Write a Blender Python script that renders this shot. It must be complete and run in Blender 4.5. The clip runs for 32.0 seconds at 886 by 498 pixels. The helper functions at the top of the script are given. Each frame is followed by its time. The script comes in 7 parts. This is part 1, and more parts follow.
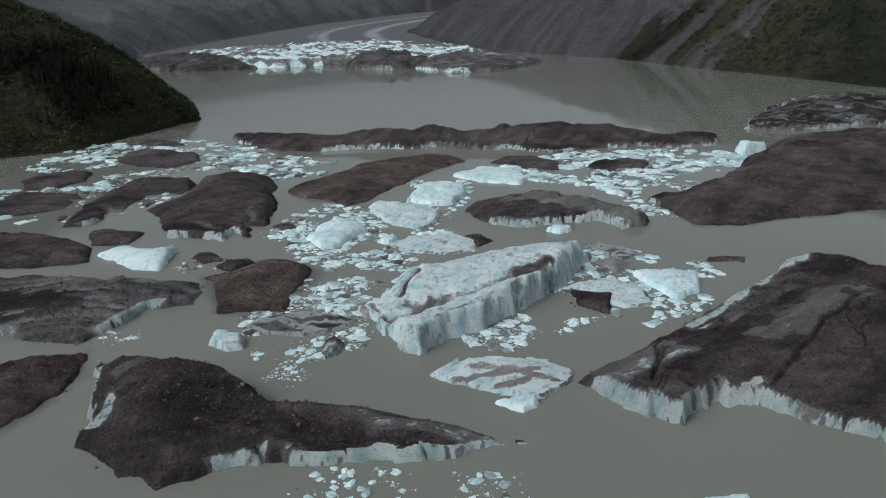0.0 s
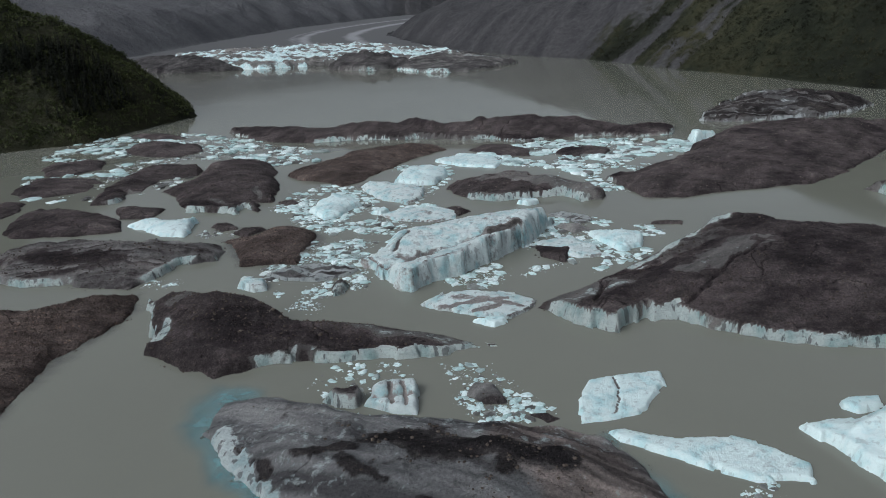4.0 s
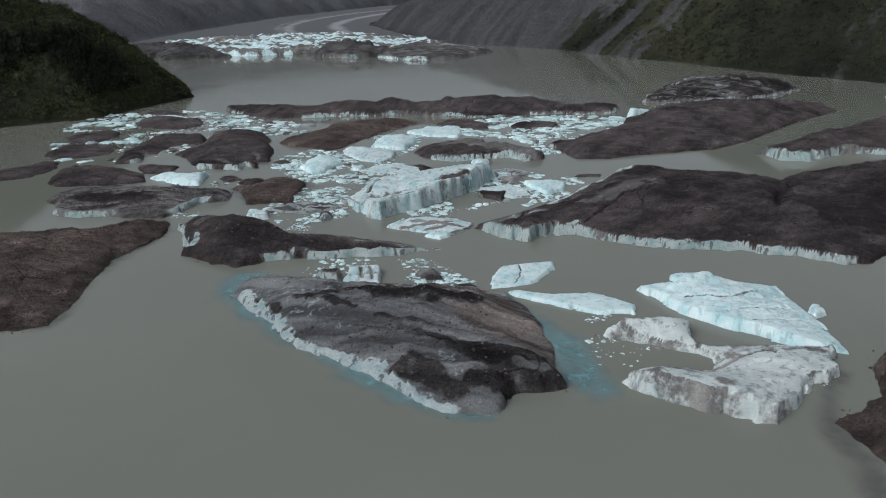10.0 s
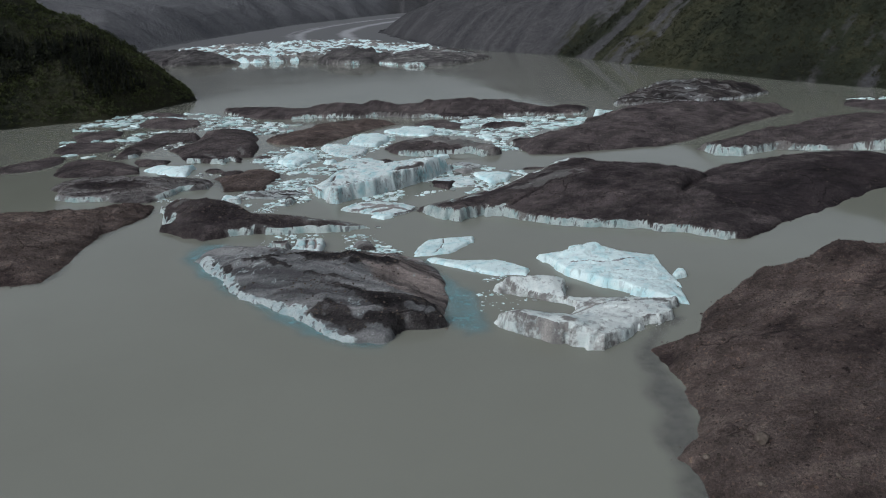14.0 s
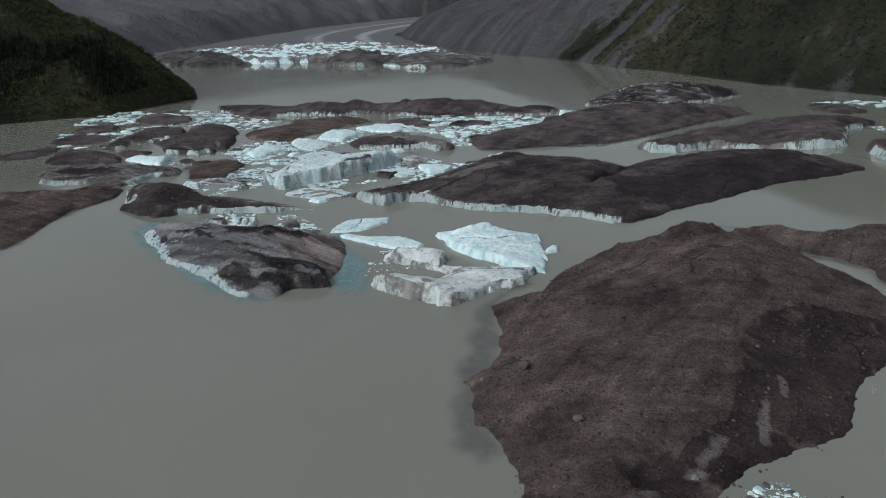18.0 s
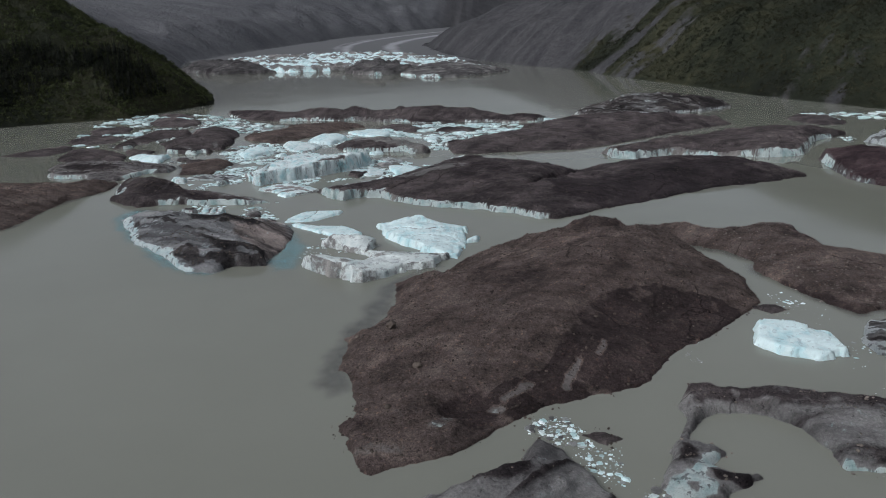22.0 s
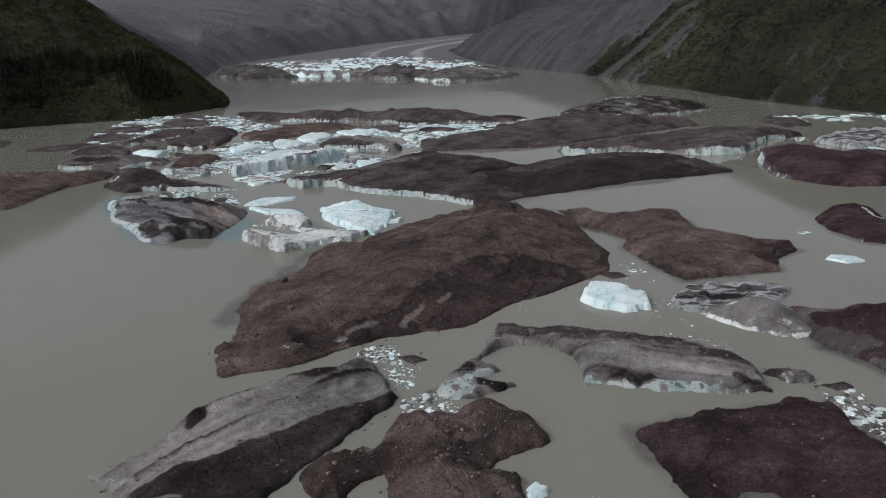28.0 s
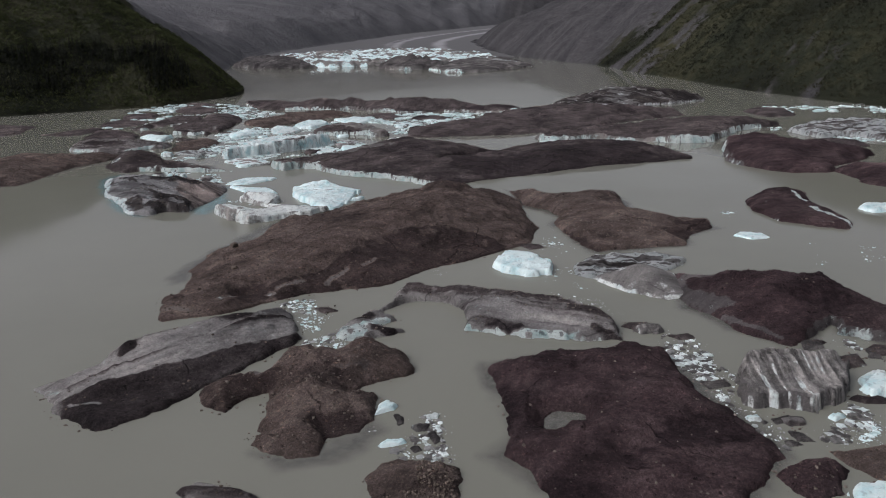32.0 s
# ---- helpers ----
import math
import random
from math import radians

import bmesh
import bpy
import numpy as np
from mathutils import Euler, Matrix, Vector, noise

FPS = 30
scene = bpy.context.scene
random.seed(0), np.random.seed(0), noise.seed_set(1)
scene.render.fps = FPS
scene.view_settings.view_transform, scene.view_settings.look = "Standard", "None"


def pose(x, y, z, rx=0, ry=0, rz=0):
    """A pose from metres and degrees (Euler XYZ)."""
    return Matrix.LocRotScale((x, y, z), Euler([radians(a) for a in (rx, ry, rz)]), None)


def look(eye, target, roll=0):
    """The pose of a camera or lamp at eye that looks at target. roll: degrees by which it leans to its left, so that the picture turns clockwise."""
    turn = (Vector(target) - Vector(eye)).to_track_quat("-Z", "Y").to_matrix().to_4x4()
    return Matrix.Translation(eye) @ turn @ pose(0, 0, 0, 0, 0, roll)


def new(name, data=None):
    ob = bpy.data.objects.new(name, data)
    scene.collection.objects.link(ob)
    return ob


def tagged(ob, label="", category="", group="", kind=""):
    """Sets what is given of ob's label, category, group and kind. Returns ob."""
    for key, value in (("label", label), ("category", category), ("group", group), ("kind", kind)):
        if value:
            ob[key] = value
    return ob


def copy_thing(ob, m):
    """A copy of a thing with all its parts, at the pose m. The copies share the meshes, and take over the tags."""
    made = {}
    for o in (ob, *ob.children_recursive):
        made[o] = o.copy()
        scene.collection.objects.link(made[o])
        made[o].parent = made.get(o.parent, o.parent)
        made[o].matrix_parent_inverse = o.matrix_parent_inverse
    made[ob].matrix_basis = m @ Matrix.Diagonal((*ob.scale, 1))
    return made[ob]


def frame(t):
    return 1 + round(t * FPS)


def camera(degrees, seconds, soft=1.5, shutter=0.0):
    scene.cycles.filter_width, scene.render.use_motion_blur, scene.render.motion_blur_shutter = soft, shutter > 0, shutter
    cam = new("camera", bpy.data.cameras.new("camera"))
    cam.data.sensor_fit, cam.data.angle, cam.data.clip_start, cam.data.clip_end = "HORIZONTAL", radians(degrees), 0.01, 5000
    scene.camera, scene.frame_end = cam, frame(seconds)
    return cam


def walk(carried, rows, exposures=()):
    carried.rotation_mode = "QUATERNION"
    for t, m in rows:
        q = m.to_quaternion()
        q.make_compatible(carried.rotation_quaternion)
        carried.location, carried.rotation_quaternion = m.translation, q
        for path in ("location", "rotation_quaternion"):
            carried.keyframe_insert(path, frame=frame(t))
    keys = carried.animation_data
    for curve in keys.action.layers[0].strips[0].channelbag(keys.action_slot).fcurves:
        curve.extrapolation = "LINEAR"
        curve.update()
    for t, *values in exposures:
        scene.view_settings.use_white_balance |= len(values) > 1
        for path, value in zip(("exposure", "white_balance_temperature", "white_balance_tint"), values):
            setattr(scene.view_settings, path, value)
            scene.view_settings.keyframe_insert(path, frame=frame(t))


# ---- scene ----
cam = camera(64.0, 32.0, 1.0)
METRES, EYE, TILT, LEAN, TURN = 252.53, 51.4, -0.34, -0.24, 0.0
ROWS = [
    (0.0, 0.0, 0.0, 0.0, -0.49, -18.57, 1.46),
    (0.5, -0.001, -0.0144, -0.0001, -0.75, -18.48, 1.42),
    (1.0, -0.0018, -0.0285, -0.0001, -0.93, -18.39, 1.43),
    (1.5, -0.0024, -0.0419, -0.0002, -1.1, -18.28, 1.44),
    (2.0, -0.0032, -0.055, -0.0002, -1.35, -18.24, 1.45),
    (2.5, -0.0038, -0.0679, -0.0003, -1.63, -18.27, 1.45),
    (3.0, -0.0044, -0.0813, -0.0002, -1.85, -18.31, 1.48),
    (3.5, -0.0052, -0.0949, -0.0004, -2.04, -18.33, 1.52),
    (5.5, -0.0076, -0.1504, -0.0004, -2.38, -18.6, 1.45),
    (6.0, -0.008, -0.165, -0.0003, -2.47, -18.7, 1.42),
    (6.5, -0.0082, -0.18, -0.0003, -2.56, -18.81, 1.41),
    (7.0, -0.0082, -0.1955, -0.0003, -2.65, -18.91, 1.32),
    (7.5, -0.0076, -0.2105, -0.0002, -2.77, -19.04, 1.24),
    (8.0, -0.006, -0.2259, -0.0003, -2.93, -19.12, 1.17),
    (8.5, -0.0029, -0.2411, 0.0001, -3.03, -19.19, 1.14),
    (9.0, 0.0005, -0.2565, 0.0002, -3.15, -19.16, 1.09),
    (9.5, 0.005, -0.2716, 0.0006, -3.27, -19.17, 1.05),
    (10.0, 0.0101, -0.2863, 0.0011, -3.36, -19.07, 1.02),
    (10.5, 0.0156, -0.3003, 0.0015, -3.42, -18.9, 0.96),
    (11.0, 0.0216, -0.3134, 0.002, -3.45, -18.72, 0.93),
    (11.5, 0.0275, -0.3263, 0.0024, -3.43, -18.55, 0.92),
    (12.0, 0.034, -0.339, 0.0028, -3.12, -18.49, 1.03),
    (12.5, 0.0432, -0.3517, 0.0029, -2.85, -18.53, 1.2),
    (13.0, 0.0547, -0.3645, 0.0031, -2.59, -18.59, 1.28),
    (13.5, 0.068, -0.3774, 0.0035, -2.23, -18.61, 1.31),
    (14.0, 0.0825, -0.3902, 0.0041, -1.94, -18.54, 1.32),
    (14.5, 0.0972, -0.4031, 0.0043, -1.61, -18.46, 1.34),
    (16.5, 0.1556, -0.45, 0.0048, -0.41, -18.37, 1.21),
    (17.0, 0.1694, -0.4606, 0.0052, -0.01, -18.35, 1.13),
    (17.5, 0.1829, -0.4706, 0.0054, 0.31, -18.3, 1.07),
    (18.0, 0.1964, -0.481, 0.0058, 0.47, -18.27, 1.07),
    (18.5, 0.2097, -0.4912, 0.0061, 0.75, -18.26, 1.1),
    (19.0, 0.2234, -0.5012, 0.0063, 1.23, -18.24, 1.13),
    (19.5, 0.2378, -0.5112, 0.0068, 1.72, -18.22, 1.13),
    (20.0, 0.2522, -0.5212, 0.0071, 2.2, -18.13, 1.14),
    (20.5, 0.2663, -0.5313, 0.0078, 2.69, -18.03, 1.1),
    (21.0, 0.2803, -0.541, 0.008, 3.12, -17.86, 1.06),
    (21.5, 0.2933, -0.5508, 0.0086, 3.48, -17.64, 0.92),
    (22.0, 0.3058, -0.5599, 0.0091, 3.7, -17.49, 0.85),
    (22.5, 0.3176, -0.5687, 0.0093, 3.81, -17.36, 0.82),
    (23.0, 0.329, -0.5779, 0.0098, 3.9, -17.24, 0.79),
    (23.5, 0.3402, -0.5867, 0.01, 3.93, -17.14, 0.84),
    (24.0, 0.3517, -0.596, 0.0105, 4.01, -17.07, 0.94),
    (24.5, 0.3638, -0.6047, 0.0106, 4.3, -17.03, 0.98),
    (25.0, 0.3759, -0.6136, 0.0111, 4.59, -16.95, 0.99),
    (25.5, 0.3878, -0.6223, 0.0113, 4.85, -16.88, 1.02),
    (27.5, 0.436, -0.6549, 0.012, 6.5, -16.96, 1.03),
    (28.0, 0.4485, -0.6626, 0.0122, 7.06, -17.05, 1.07),
    (28.5, 0.4613, -0.6704, 0.0125, 7.5, -17.15, 1.1),
    (29.0, 0.4745, -0.6783, 0.0127, 7.85, -17.23, 1.11),
    (29.5, 0.488, -0.6862, 0.013, 8.19, -17.29, 1.13),
    (30.0, 0.5018, -0.6944, 0.0132, 8.55, -17.34, 1.13),
    (30.5, 0.5156, -0.7025, 0.0134, 8.93, -17.43, 1.08),
    (31.0, 0.5293, -0.7105, 0.0137, 9.25, -17.53, 1.06),
    (31.5, 0.543, -0.7185, 0.014, 9.55, -17.61, 1.08),
    (32.0, 0.5568, -0.7266, 0.0143, 9.84, -17.7, 1.11),
]
walk(cam, [(t, pose(0, 0, EYE, TILT, LEAN, TURN) @ pose(METRES * x, METRES * y, METRES * z, 90 + pitch, roll, yaw)) for t, x, y, z, yaw, pitch, roll in ROWS],
     [(0.0, -0.28, 5950, 7.0), (9.0, -0.28, 5950, 7.0), (14.0, -0.27, 5950, 7.5), (20.0, -0.23, 5950, 8.0), (25.0, -0.18, 6150, 12.0), (32.0, -0.15, 6300, 15.5)])

# ---- world, sun ----
SUN_TURN, SUN_UP = radians(-122), radians(42)
world = bpy.data.worlds.new("overcast_sky")
scene.world = world
world.use_nodes = True
wn, wl = world.node_tree.nodes, world.node_tree.links
sky = wn.new("ShaderNodeTexSky")
sky.sky_type, sky.sun_disc = "NISHITA", False
sky.sun_elevation, sky.sun_rotation = SUN_UP, SUN_TURN
sky.air_density, sky.dust_density = 1.0, 5.0
pale = wn.new("ShaderNodeHueSaturation")
pale.inputs["Saturation"].default_value = 0.22
wl.new(sky.outputs[0], pale.inputs["Color"])
wl.new(pale.outputs[0], wn["Background"].inputs["Color"])
wn["Background"].inputs["Strength"].default_value = 0.12

sun = new("sun", bpy.data.lights.new("sun", "SUN"))
sun.data.energy, sun.data.angle, sun.data.color = 1.45, radians(28), (1.0, 0.98, 0.96)
sun.matrix_world = look((0, 0, 900), (-300 * math.sin(SUN_TURN), -300 * math.cos(SUN_TURN), 900 - 300 * math.tan(SUN_UP)))


# ---- numpy noise ----
def lattice(ix, iy, seed):
    h = (ix.astype(np.int64) * 374761393 + iy.astype(np.int64) * 668265263 + seed * 974634777) & 0xFFFFFFFF
    h = ((h ^ (h >> 13)) * 1274126177) & 0xFFFFFFFF
    return ((h ^ (h >> 16)) & 0xFFFF) / 65535.0


def value_noise(x, y, seed=0):
    ix, iy = np.floor(x), np.floor(y)
    fx, fy = x - ix, y - iy
    fx, fy = fx * fx * (3 - 2 * fx), fy * fy * (3 - 2 * fy)
    a, b = lattice(ix, iy, seed), lattice(ix + 1, iy, seed)
    c, d = lattice(ix, iy + 1, seed), lattice(ix + 1, iy + 1, seed)
    return (a + (b - a) * fx) * (1 - fy) + (c + (d - c) * fx) * fy - 0.5


def fbm(x, y, octaves=4, seed=0):
    total, amp = 0.0, 1.0
    for k in range(octaves):
        total = total + amp * value_noise(x * 2 ** k + 17.3 * k, y * 2 ** k - 9.1 * k, seed + k)
        amp *= 0.5
    return total


def ridged(x, y, octaves=4, seed=0):
    total, amp = 0.0, 1.0
    for k in range(octaves):
        total = total + amp * (0.5 - 2 * np.abs(value_noise(x * 2 ** k + 5.7 * k, y * 2 ** k + 3.3 * k, seed + k)))
        amp *= 0.5
    return total


def shards(x, y, size, seed):
    """Broken angular cells: one random value to each, with straight edges between them."""
    best, value = np.full(x.shape, 1e9), np.zeros(x.shape)
    ix, iy = np.floor(x / size), np.floor(y / size)
    for i in (-1, 0, 1):
        for j in (-1, 0, 1):
            cx, cy = ix + i, iy + j
            px, py = (cx + lattice(cx, cy, seed)) * size, (cy + lattice(cx, cy, seed + 1)) * size
            far = (x - px) ** 2 + (y - py) ** 2
            near = far < best
            best, value = np.where(near, far, best), np.where(near, lattice(cx, cy, seed + 2), value)
    return value - 0.5


def smooth(a, b, x):
    t = np.clip((x - a) / (b - a), 0, 1)
    return t * t * (3 - 2 * t)


def inland(px, py, outline):
    """Signed distance to a closed outline (positive inside); the corners' heights spread smoothly over it, and their bareness at the nearest place."""
    ring = np.array([(*c, 0, 0)[:4] for c in outline], float)
    best, bare, inside = np.full(px.shape, 1e9), np.zeros(px.shape), np.zeros(px.shape, bool)
    total, weight = np.zeros(px.shape), np.zeros(px.shape)
    for (ax, ay, ah, ai), (bx, by, bh, bi) in zip(ring, np.roll(ring, -1, 0)):
        ex, ey = bx - ax, by - ay
        k = np.clip(((px - ax) * ex + (py - ay) * ey) / (ex * ex + ey * ey + 1e-9), 0, 1)
        far = np.hypot(px - ax - k * ex, py - ay - k * ey)
        w = (math.hypot(ex, ey) + 0.5) / (far + 0.3) ** 3
        total, weight = total + w * (ah + (bh - ah) * k), weight + w
        near = far < best
        best, bare = np.where(near, far, best), np.where(near, ai + (bi - ai) * k, bare)
        if ay != by:
            inside ^= ((ay > py) != (by > py)) & (px < ax + (py - ay) * ex / ey)
    return np.where(inside, best, -best), total / weight, bare


# ---- mesh helpers ----
def mesh_of(name, verts, faces, material, shade=True, dirt=None, more=None):
    """A mesh from arrays: faces are rows of three or of four."""
    me = bpy.data.meshes.new(name)
    verts, faces = np.asarray(verts, np.float32), np.asarray(faces, np.int32)
    sides = faces.shape[1]
    me.vertices.add(len(verts))
    me.vertices.foreach_set("co", verts.ravel())
    me.loops.add(faces.size)
    me.loops.foreach_set("vertex_index", faces.ravel())
    me.polygons.add(len(faces))
    me.polygons.foreach_set("loop_start", np.arange(0, faces.size, sides, dtype=np.int32))
    me.polygons.foreach_set("loop_total", np.full(len(faces), sides, np.int32))
    me.polygons.foreach_set("use_smooth", np.full(len(faces), shade))
    if dirt is not None:
        me.attributes.new("dirt", "FLOAT", "POINT").data.foreach_set("value", np.asarray(dirt, np.float32))
    for key, values in (more or {}).items():
        me.attributes.new(key, "FLOAT", "POINT").data.foreach_set("value", np.asarray(values, np.float32))
    me.materials.append(material)
    me.update()
    me.validate()
    return me


def part_of(name, me, parent, label=""):
    ob = new(name, me)
    ob.parent = parent
    return tagged(ob, label)


def take(verts, faces, keep):
    """The faces that are kept, with only the vertices that they use."""
    chosen = faces[keep]
    used, index = np.unique(chosen, return_inverse=True)
    return used, index.reshape(chosen.shape)


# ---- materials ----
def material(name):
    m = bpy.data.materials.new(name)
    m.use_nodes = True
    return m, m.node_tree, m.node_tree.nodes["Principled BSDF"]


def node(tree, kind, links=None, **settings):
    n = tree.nodes.new("ShaderNode" + kind)
    for key, value in settings.items():
        if key in n.inputs:
            n.inputs[key].default_value = value
        elif key == "operation":
            n.operation = value
        elif key == "feature":
            n.feature = value
    for key, source in (links or {}).items():
        tree.links.new(source, n.inputs[key])
    return n


def maths(tree, op, a, b):
    n = tree.nodes.new("ShaderNodeMath")
    n.operation = op
    for i, v in enumerate((a, b)):
        if isinstance(v, (int, float)):
            n.inputs[i].default_value = v
        else:
            tree.links.new(v, n.inputs[i])
    return n.outputs[0]


def ramp(tree, source, *stops):
    n = tree.nodes.new("ShaderNodeValToRGB")
    while len(n.color_ramp.elements) < len(stops):
        n.color_ramp.elements.new(0.5)
    for e, (place, colour) in zip(n.color_ramp.elements, stops):
        e.position = place
        e.color = (*colour, 1) if len(colour) == 3 else colour
    tree.links.new(source, n.inputs[0])
    return n.outputs[0]


def blend(tree, factor, a, b, how="MIX"):
    n = tree.nodes.new("ShaderNodeMix")
    n.data_type, n.blend_type = "RGBA", how
    for place, v in ((0, factor), (6, a), (7, b)):
        if isinstance(v, (int, float)):
            n.inputs[place].default_value = v
        elif isinstance(v, tuple):
            n.inputs[place].default_value = (*v, 1)
        else:
            tree.links.new(v, n.inputs[place])
    return n.outputs[2]


def grain(tree, scale, detail=4.0, stretch=None, rough=0.55):
    place = node(tree, "TexCoord").outputs["Object"]
    if stretch:
        mapping = node(tree, "Mapping", {"Vector": place})
        mapping.inputs["Scale"].default_value = stretch
        place = mapping.outputs[0]
    return node(tree, "TexNoise", {"Vector": place}, Scale=scale, Detail=detail, Roughness=rough).outputs["Fac"]


def berg_material(name, low, mid, high, stone, ice_a=(0.79, 0.90, 0.88), ice_b=(0.46, 0.71, 0.71), thin=(0.19, 0.183, 0.178), grime=0.8, patchy=0.0, relief=1.0):
    """Glacier ice under rock debris; the vertex attribute dirt says how thick the debris lies: none, a thin grey film,
    a full coat, a darkened full coat.
    """
    m, t, b = material(name)
    dirt = node(t, "Attribute")
    dirt.attribute_name = "dirt"
    streak = maths(t, "MULTIPLY", maths(t, "SUBTRACT", grain(t, 1.0, 6, (0.45, 0.45, 0.15), 0.68), 0.5), 0.5)
    patch = maths(t, "MULTIPLY", maths(t, "SUBTRACT", grain(t, 0.6, 8, None, 0.68), 0.5), 0.9)
    f = maths(t, "ADD", maths(t, "ADD", dirt.outputs["Fac"], patch), streak)
    film = ramp(t, maths(t, "MULTIPLY", f, 0.4), (0.17, (0, 0, 0)), (0.25, (1, 1, 1)))
    coat = ramp(t, maths(t, "MULTIPLY", f, 0.4), (0.35 - 0.08 * patchy, (0, 0, 0)), (0.46 + 0.10 * patchy, (1, 1, 1)))
    # Colours debris darker where dirt passes about 1.5: chosen flanks, hollows and patches.
    darkening = ramp(t, maths(t, "MULTIPLY", f, 0.4), (0.60, (1, 1, 1)), (0.77, (0.42, 0.40, 0.43)))
    drift = maths(t, "ADD", maths(t, "MULTIPLY", grain(t, 0.12, 9, None, 0.66), 0.6), maths(t, "MULTIPLY", grain(t, 1.0, 6, (0.07, 0.42, 0.35), 0.62), 0.4))
    tone = ramp(t, drift, (0.36, tuple(0.72 * c for c in low)), (0.5, mid), (0.64, tuple(1.12 * c for c in high)))
    place = node(t, "TexCoord").outputs["Object"]
    cells = node(t, "TexVoronoi", {"Vector": place}, Scale=2.6)
    pebble = ramp(t, cells.outputs["Color"], (0.0, (0.82, 0.82, 0.82)), (0.82, (1.06, 1.05, 1.04)), (0.98, stone))
    fine = node(t, "TexVoronoi", {"Vector": place}, Scale=8.0)
    speck = ramp(t, fine.outputs["Color"], (0.1, (0.78, 0.78, 0.78)), (0.8, (1.1, 1.09, 1.07)), (0.985, (1.7, 1.65, 1.6)))
    grit = ramp(t, grain(t, 2.6, 8, None, 0.72), (0.30, (0.55, 0.55, 0.55)), (0.5, (1, 1, 1)), (0.70, (1.45, 1.43, 1.41)))
    pits = ramp(t, grain(t, 0.8, 7, None, 0.7), (0.355, (0.36, 0.35, 0.36)), (0.39, (1, 1, 1)))
    swirl = node(t, "TexNoise", {"Vector": place}, Scale=0.35, Detail=5.0)
    bent = node(t, "VectorMath", {0: place, 1: swirl.outputs["Color"]}, operation="ADD")
    split = node(t, "TexVoronoi", {"Vector": node(t, "VectorMath", {0: bent.outputs[0], 1: swirl.outputs["Color"]}, operation="ADD").outputs[0]}, feature="DISTANCE_TO_EDGE", Scale=0.10)
    some = ramp(t, grain(t, 0.06, 4), (0.58, (1, 1, 1)), (0.64, (0, 0, 0)))
    crack = blend(t, 1.0, ramp(t, split.outputs["Distance"], (0.006, (0.4, 0.38, 0.39)), (0.02, (1, 1, 1))), some, "LIGHTEN")
    grit = blend(t, 1.0, blend(t, 1.0, grit, pits, "MULTIPLY"), crack, "MULTIPLY")
    rock = blend(t, 1.0, blend(t, 1.0, blend(t, 1.0, tone, pebble, "MULTIPLY"), speck, "MULTIPLY"), blend(t, 1.0, grit, darkening, "MULTIPLY"), "MULTIPLY")
    rosy = node(t, "Attribute")
    rosy.attribute_name = "tint"
    dust = blend(t, 0.35, blend(t, 0.7, blend(t, rosy.outputs["Fac"], thin, (0.225, 0.193, 0.183)), grit, "MULTIPLY"), speck, "MULTIPLY")
    ice = ramp(t, grain(t, 0.35, 7, (1, 1, 0.6)), (0.32, ice_b), (0.52, ice_a), (0.75, tuple(min(0.93, 1.08 * c) for c in ice_a)))
    silt = ramp(t, grain(t, 2.4, 8, (1.4, 1.4, 0.4), 0.75), (0.30, (0.50, 0.53, 0.53)), (0.47, (1, 1, 1)))
    ice = blend(t, grime, ice, silt, "MULTIPLY")
    layer = grain(t, 1.0, 7, (0.22, 1.1, 1.5), 0.6)
    vein = ramp(t, layer, (0.46, (1, 1, 1)), (0.485, (0.42, 0.41, 0.42)), (0.515, (1, 1, 1)))
    joint = ramp(t, grain(t, 1.0, 5, (0.75, 0.75, 0.05), 0.6), (0.40, (0.28, 0.27, 0.28)), (0.435, (1, 1, 1)))
    ice = blend(t, min(1.0, 1.15 * grime), ice, joint, "MULTIPLY")
    hollow = ramp(t, grain(t, 1.3, 8, None, 0.75), (0.30, (0.45, 0.62, 0.66)), (0.40, (1, 1, 1)))
    ice = blend(t, grime, blend(t, 0.45 * grime, ice, vein, "MULTIPLY"), hollow, "MULTIPLY")
    tone = node(t, "Attribute")
    tone.attribute_name = "tone"
    bands = ramp(t, maths(t, "ADD", maths(t, "MULTIPLY", tone.outputs["Fac"], 0.7), 0.5), (0.15, (0.50, 0.49, 0.50)), (0.5, (1, 1, 1)), (0.9, (1.75, 1.72, 1.68)))
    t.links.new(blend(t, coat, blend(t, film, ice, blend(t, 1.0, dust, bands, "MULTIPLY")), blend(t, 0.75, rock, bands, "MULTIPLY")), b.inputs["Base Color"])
    t.links.new(ramp(t, film, (0, (0.38, 0.38, 0.38)), (1, (0.88, 0.88, 0.88))), b.inputs["Roughness"])
    t.links.new(ramp(t, film, (0, (0.5, 0.5, 0.5)), (1, (0.12, 0.12, 0.12))), b.inputs["Specular IOR Level"])
    rough = maths(t, "ADD", grain(t, 1.6, 9, None, 0.72), maths(t, "MULTIPLY", grain(t, 8.0, 5, None, 0.7), 0.45))
    bump = node(t, "Bump", {"Height": rough}, Strength=relief, Distance=1.1)
    t.links.new(bump.outputs[0], b.inputs["Normal"])
    return m


def sunken_material(name, low, high):
    m, t, b = material(name)
    veil = node(t, "Attribute")
    veil.attribute_name = "dirt"
    t.links.new(ramp(t, grain(t, 0.35, 6, None, 0.65), (0.3, low), (0.7, high)), b.inputs["Base Color"])
    b.inputs["Roughness"].default_value = 0.10
    b.inputs["IOR"].default_value = 1.33
    thick = maths(t, "MULTIPLY", veil.outputs["Fac"], maths(t, "ADD", 0.05, grain(t, 0.5, 6, None, 0.7)))
    t.links.new(thick, b.inputs["Alpha"])
    return m


